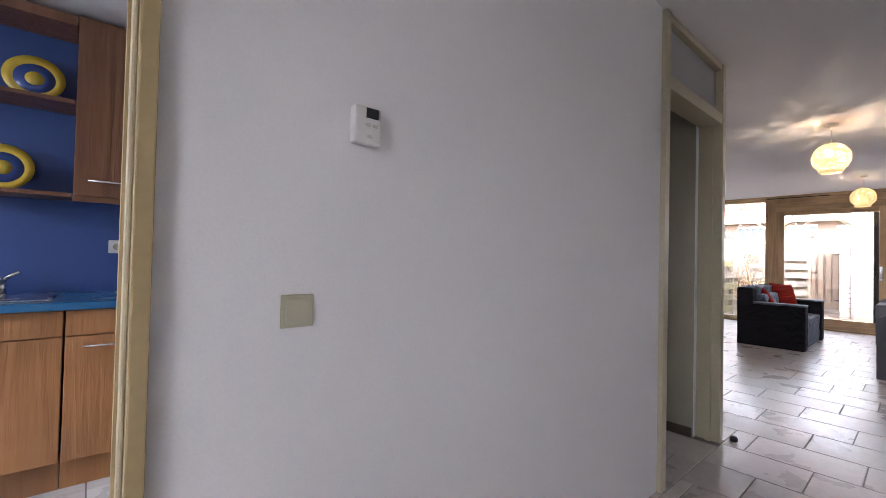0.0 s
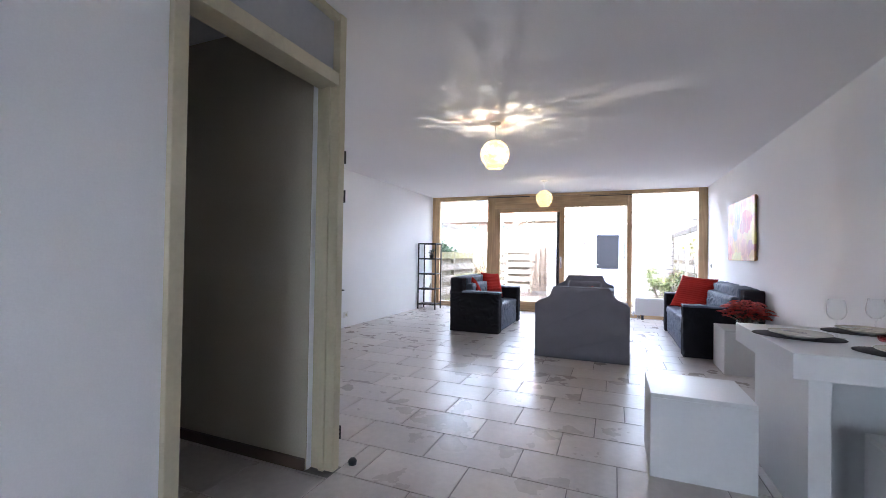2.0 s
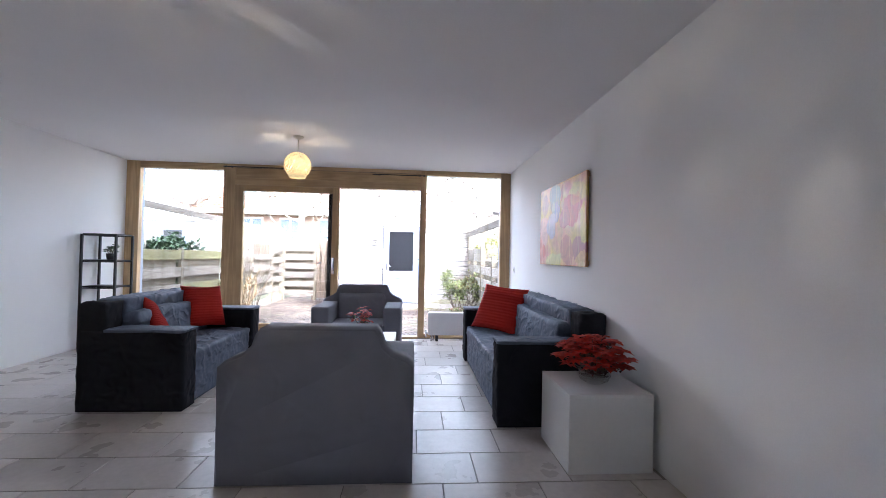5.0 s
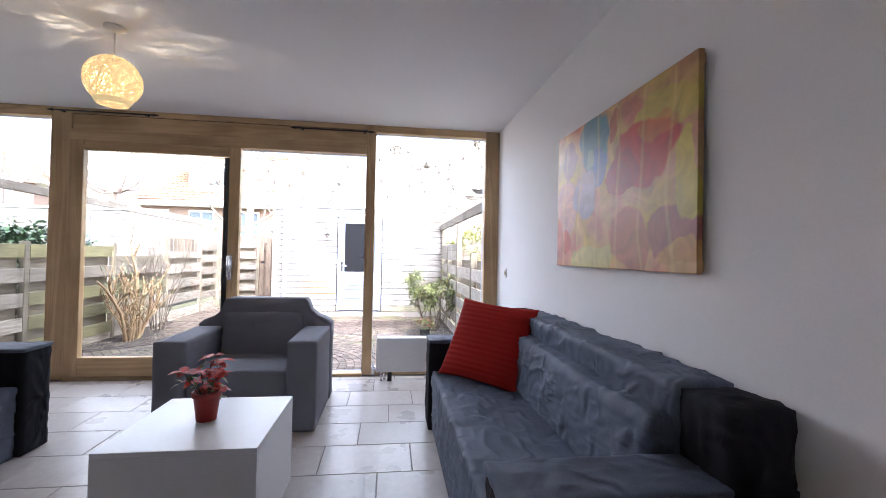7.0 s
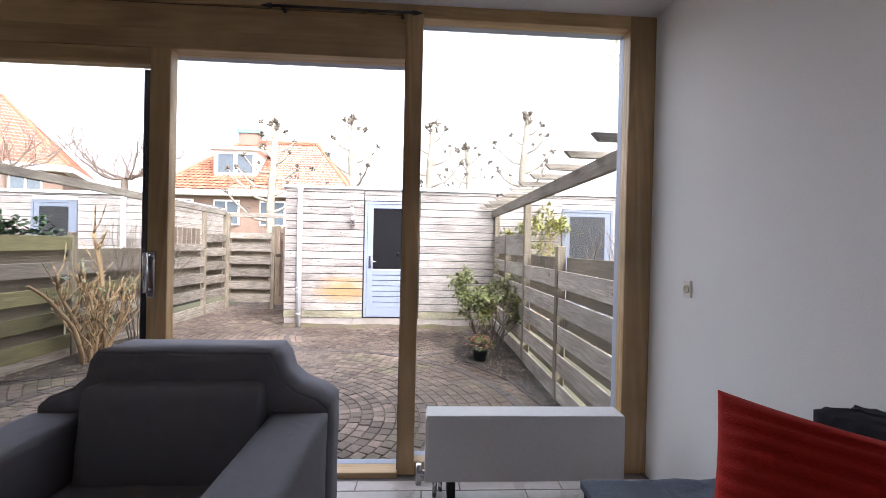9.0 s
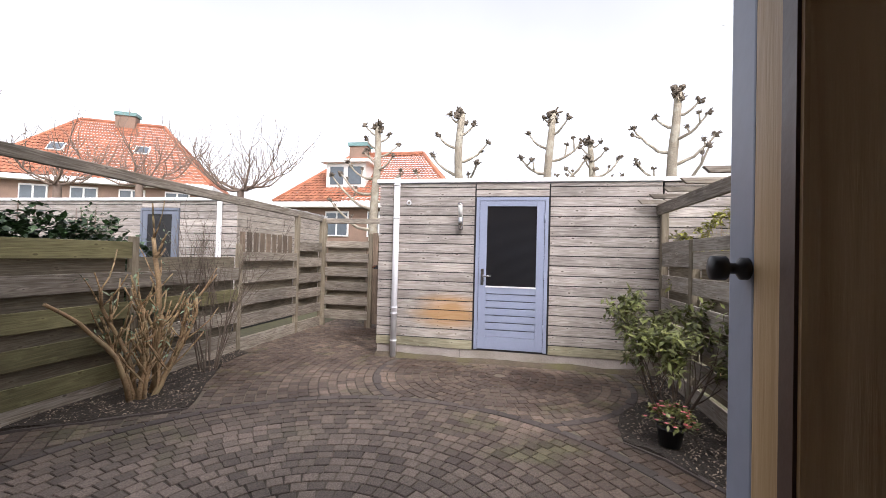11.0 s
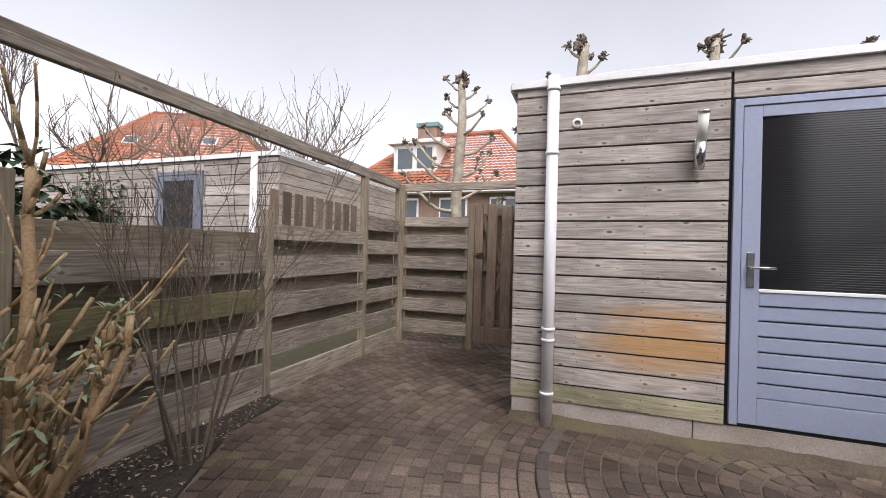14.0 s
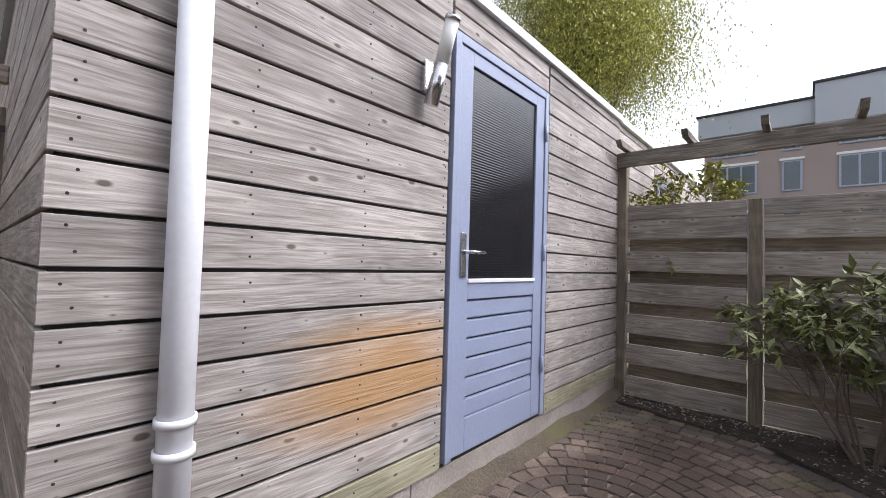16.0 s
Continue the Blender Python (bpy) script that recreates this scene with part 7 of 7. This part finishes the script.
def hip_house(x0, x1, y0, y1, eave, ridge, label, chimney, skylights=(), dormer=None, turn=0.0, hip=0.75):
    h = tagged(new("house"), label, "house", "far houses")
    h.matrix_world = pose(x0, y0, 0, rz=turn) @ pose(-x0, -y0, 0)
    part("wall", boxes((x0 + 0.4, y0 + 0.4, GROUND - 0.1, x1 - 0.4, y1 - 0.4, eave)), BRICK_FAR, h, "brown brick walls")
    part("gutter", boxes((x0 - 0.1, y0 - 0.1, eave - 0.28, x1 + 0.1, y1 + 0.1, eave), bevel=0.03), WHITE_FAR, h, "white eaves and gutter")
    inset = (x1 - x0) / 2
    xm = (x0 + x1) / 2
    ya, yb = y0 + inset * hip, y1 - inset * hip
    cols = int((y1 - y0) / 0.28)
    tiled_roof(h, ((x0, y0, eave), (x0, y1, eave), (xm, yb, ridge), (xm, ya, ridge)), cols, 20, ROOF_TILE)
    tiled_roof(h, ((x0, y0, eave), (x1, y0, eave), (xm + 0.01, ya, ridge), (xm - 0.01, ya, ridge)), 30, 20, ROOF_TILE)
    tiled_roof(h, ((x0, y1, eave), (x1, y1, eave), (xm + 0.01, yb, ridge), (xm - 0.01, yb, ridge)), 30, 20, ROOF_TILE)
    bm = bmesh.new()
    tube(bm, (xm, ya, ridge + 0.03), (xm, yb, ridge + 0.03), 0.12, sides=8)
    for s in (y0, y1):
        tube(bm, (x0, s, eave + 0.03), (xm, ya if s == y0 else yb, ridge + 0.03), 0.11, sides=8)
    part("ridge", bm, ROOF_TILE, h)
    cy = chimney
    ch = part("chimney", boxes((xm - 0.35, cy - 0.55, ridge - 0.6, xm + 0.35, cy + 0.55, ridge + 0.45), bevel=0.02), BRICK_FAR, h, "brick chimney")
    part("chimney_cap", boxes((xm - 0.42, cy - 0.62, ridge + 0.45, xm + 0.42, cy + 0.62, ridge + 0.68), bevel=0.02), TEAL, ch, "green copper chimney cap")
    slope = (ridge - eave) / inset
    for sy, up in skylights:
        bm = boxes((-0.35, -0.4, 0.0, 0.35, 0.4, 0.1), bevel=0.02)
        s = part("skylight", bm, WHITE_FAR, h, "white roof window")
        ang = math.atan(slope)
        s.matrix_local = pose(x0 + inset * up, sy, eave + (ridge - eave) * up + 0.05, 0, -math.degrees(ang), 0)
        part("pane", boxes((-0.28, -0.33, 0.101, 0.28, 0.33, 0.11)), FAR_GLASS, s)
    if dormer is not None:
        zc = eave + (ridge - eave) * 0.30
        dx = x0 + inset * 0.25
        dm = part("dormer", boxes((dx, dormer - 1.1, zc - 0.3, dx + 2.0, dormer + 1.1, zc + 1.2)), WHITE_FAR, h, "white dormer window")
        part("dormer_roof", boxes((dx - 0.25, dormer - 1.35, zc + 1.2, dx + 2.2, dormer + 1.35, zc + 1.38), bevel=0.03), WHITE_FAR, dm)
        for k in (-0.5, 0.5):
            part("pane", boxes((dx - 0.03, dormer + k - 0.38, zc + 0.05, dx - 0.01, dormer + k + 0.38, zc + 1.0)), FAR_GLASS, dm)
    k = 0
    y = y0 + 1.2
    while y < y1 - 1.4:
        wd = part("window", boxes((x0 + 0.33, y, eave - 1.75, x0 + 0.42, y + 1.3, eave - 0.45), bevel=0.02), WHITE_FAR, h, "white framed window")
        for s in (0.08, 0.70):
            part("pane", boxes((x0 + 0.31, y + s, eave - 1.67, x0 + 0.328, y + s + 0.52, eave - 0.55)), FAR_GLASS, wd)
        y += 2.3
    return h


hip_house(31.0, 38.0, 18.4, 30.2, 5.0, 9.1, "far brick house with a hipped orange tile roof", 24.1, ((22.6, 0.5), (26.8, 0.45)), turn=28, hip=1.03)
hip_house(29.0, 36.5, 3.0, 12.9, 3.8, 7.1, "far brick house with an orange tile roof and white dormer", 9.7, (), 9.3)


def apartments():
    h = tagged(new("apartment_building"), "far mauve brick apartment block with blue-framed windows", "building")
    x0, x1, y = -12.0, 18.9, -30.0
    part("wall", boxes((x0, y - 12, GROUND - 0.1, x1, y, 9.6)), MAUVE, h)
    part("roof_edge", boxes((x0, y - 12, 9.6, x1 + 0.3, y + 0.45, 11.0), bevel=0.04), GREY_ROOF, h, "pale grey roof fascia")
    part("roof_cap", boxes((x0, y - 12, 11.0, x1 + 0.4, y + 0.55, 11.12)), BLACK, h, "dark roof edge")
    part("stair_tower", boxes((x0, y - 12, 9.4, 13.4, y + 0.8, 11.75), bevel=0.04), GREY_ROOF, h, "pale grey taller roof part")
    part("tower_cap", boxes((x0, y - 12, 11.75, 13.5, y + 0.9, 11.87)), BLACK, h, "dark roof edge")
    for z in (8.25, 5.2, 2.2):
        for xa, xb in ((16.1, 18.4), (13.95, 14.9), (9.2, 12.4), (5.0, 7.6), (0.5, 3.4)):
            zz = z if z == 8.25 else z + 0.6
            hh = 1.0 if z == 8.25 else 1.85
            w = part("window", boxes((xa, y - 0.02, zz, xb, y + 0.08, zz + hh), bevel=0.02), GREY_BLUE, h, "blue-grey framed window")
            k = max(1, round((xb - xa) / 0.9))
            s = (xb - xa - 0.1) / k
            for i in range(k):
                part("pane", boxes((xa + 0.1 + i * s, y + 0.081, zz + 0.1, xa + (i + 1) * s, y + 0.09, zz + hh - 0.1)), FAR_GLASS, w)
            part("lintel", boxes((xa - 0.1, y, zz + hh, xb + 0.1, y + 0.12, zz + hh + 0.14)), WHITE_FAR, w, "white lintel band")


apartments()

# ---- floor tiles ----
TILE_D, TILE_W = 0.345, 0.525


def lay_tiles(x0, x1, y0, y1, parent, name, d, w, mat, jog, z=0.0):
    row = 0
    x = x0
    while x < x1 - 0.02:
        xe = min(x + d, x1)
        y = y0 - w * ((row * jog) % 1.0)
        while y < y1 - 0.01:
            a, b = max(y, y0), min(y + w, y1)
            if b - a > 0.03:
                piece(name, parent, ((x + xe) / 2, (a + b) / 2, z - 0.005), (xe - x - 0.006, b - a - 0.006, 0.01), mat, 0.0015)
            y += w
        x = xe
        row += 1


lay_tiles(3.0 - 0.345 * 16 + 0.155, 3.155, RIGHT, HALL - 0.03, floor, "tile", TILE_D, TILE_W, TILE, 0.37)
lay_tiles(3.155, GLASS_X - 0.05, RIGHT, LEFT, floor, "tile", TILE_D, TILE_W, TILE, 0.37)
lay_tiles(2.875, 3.155, HALL - 0.03, LEFT, floor, "tile", TILE_D, TILE_W, TILE, 0.37)
lay_tiles(1.35, 2.75, HALL - 0.03, 2.69, floor, "tile", TILE_D, TILE_W, TILE, 0.37)
lay_tiles(-1.65, 0.3, HALL + 0.1, 3.12, kfloor, "tile", 0.33, 0.33, KITCHEN_TILE, 0.0, 0.008)
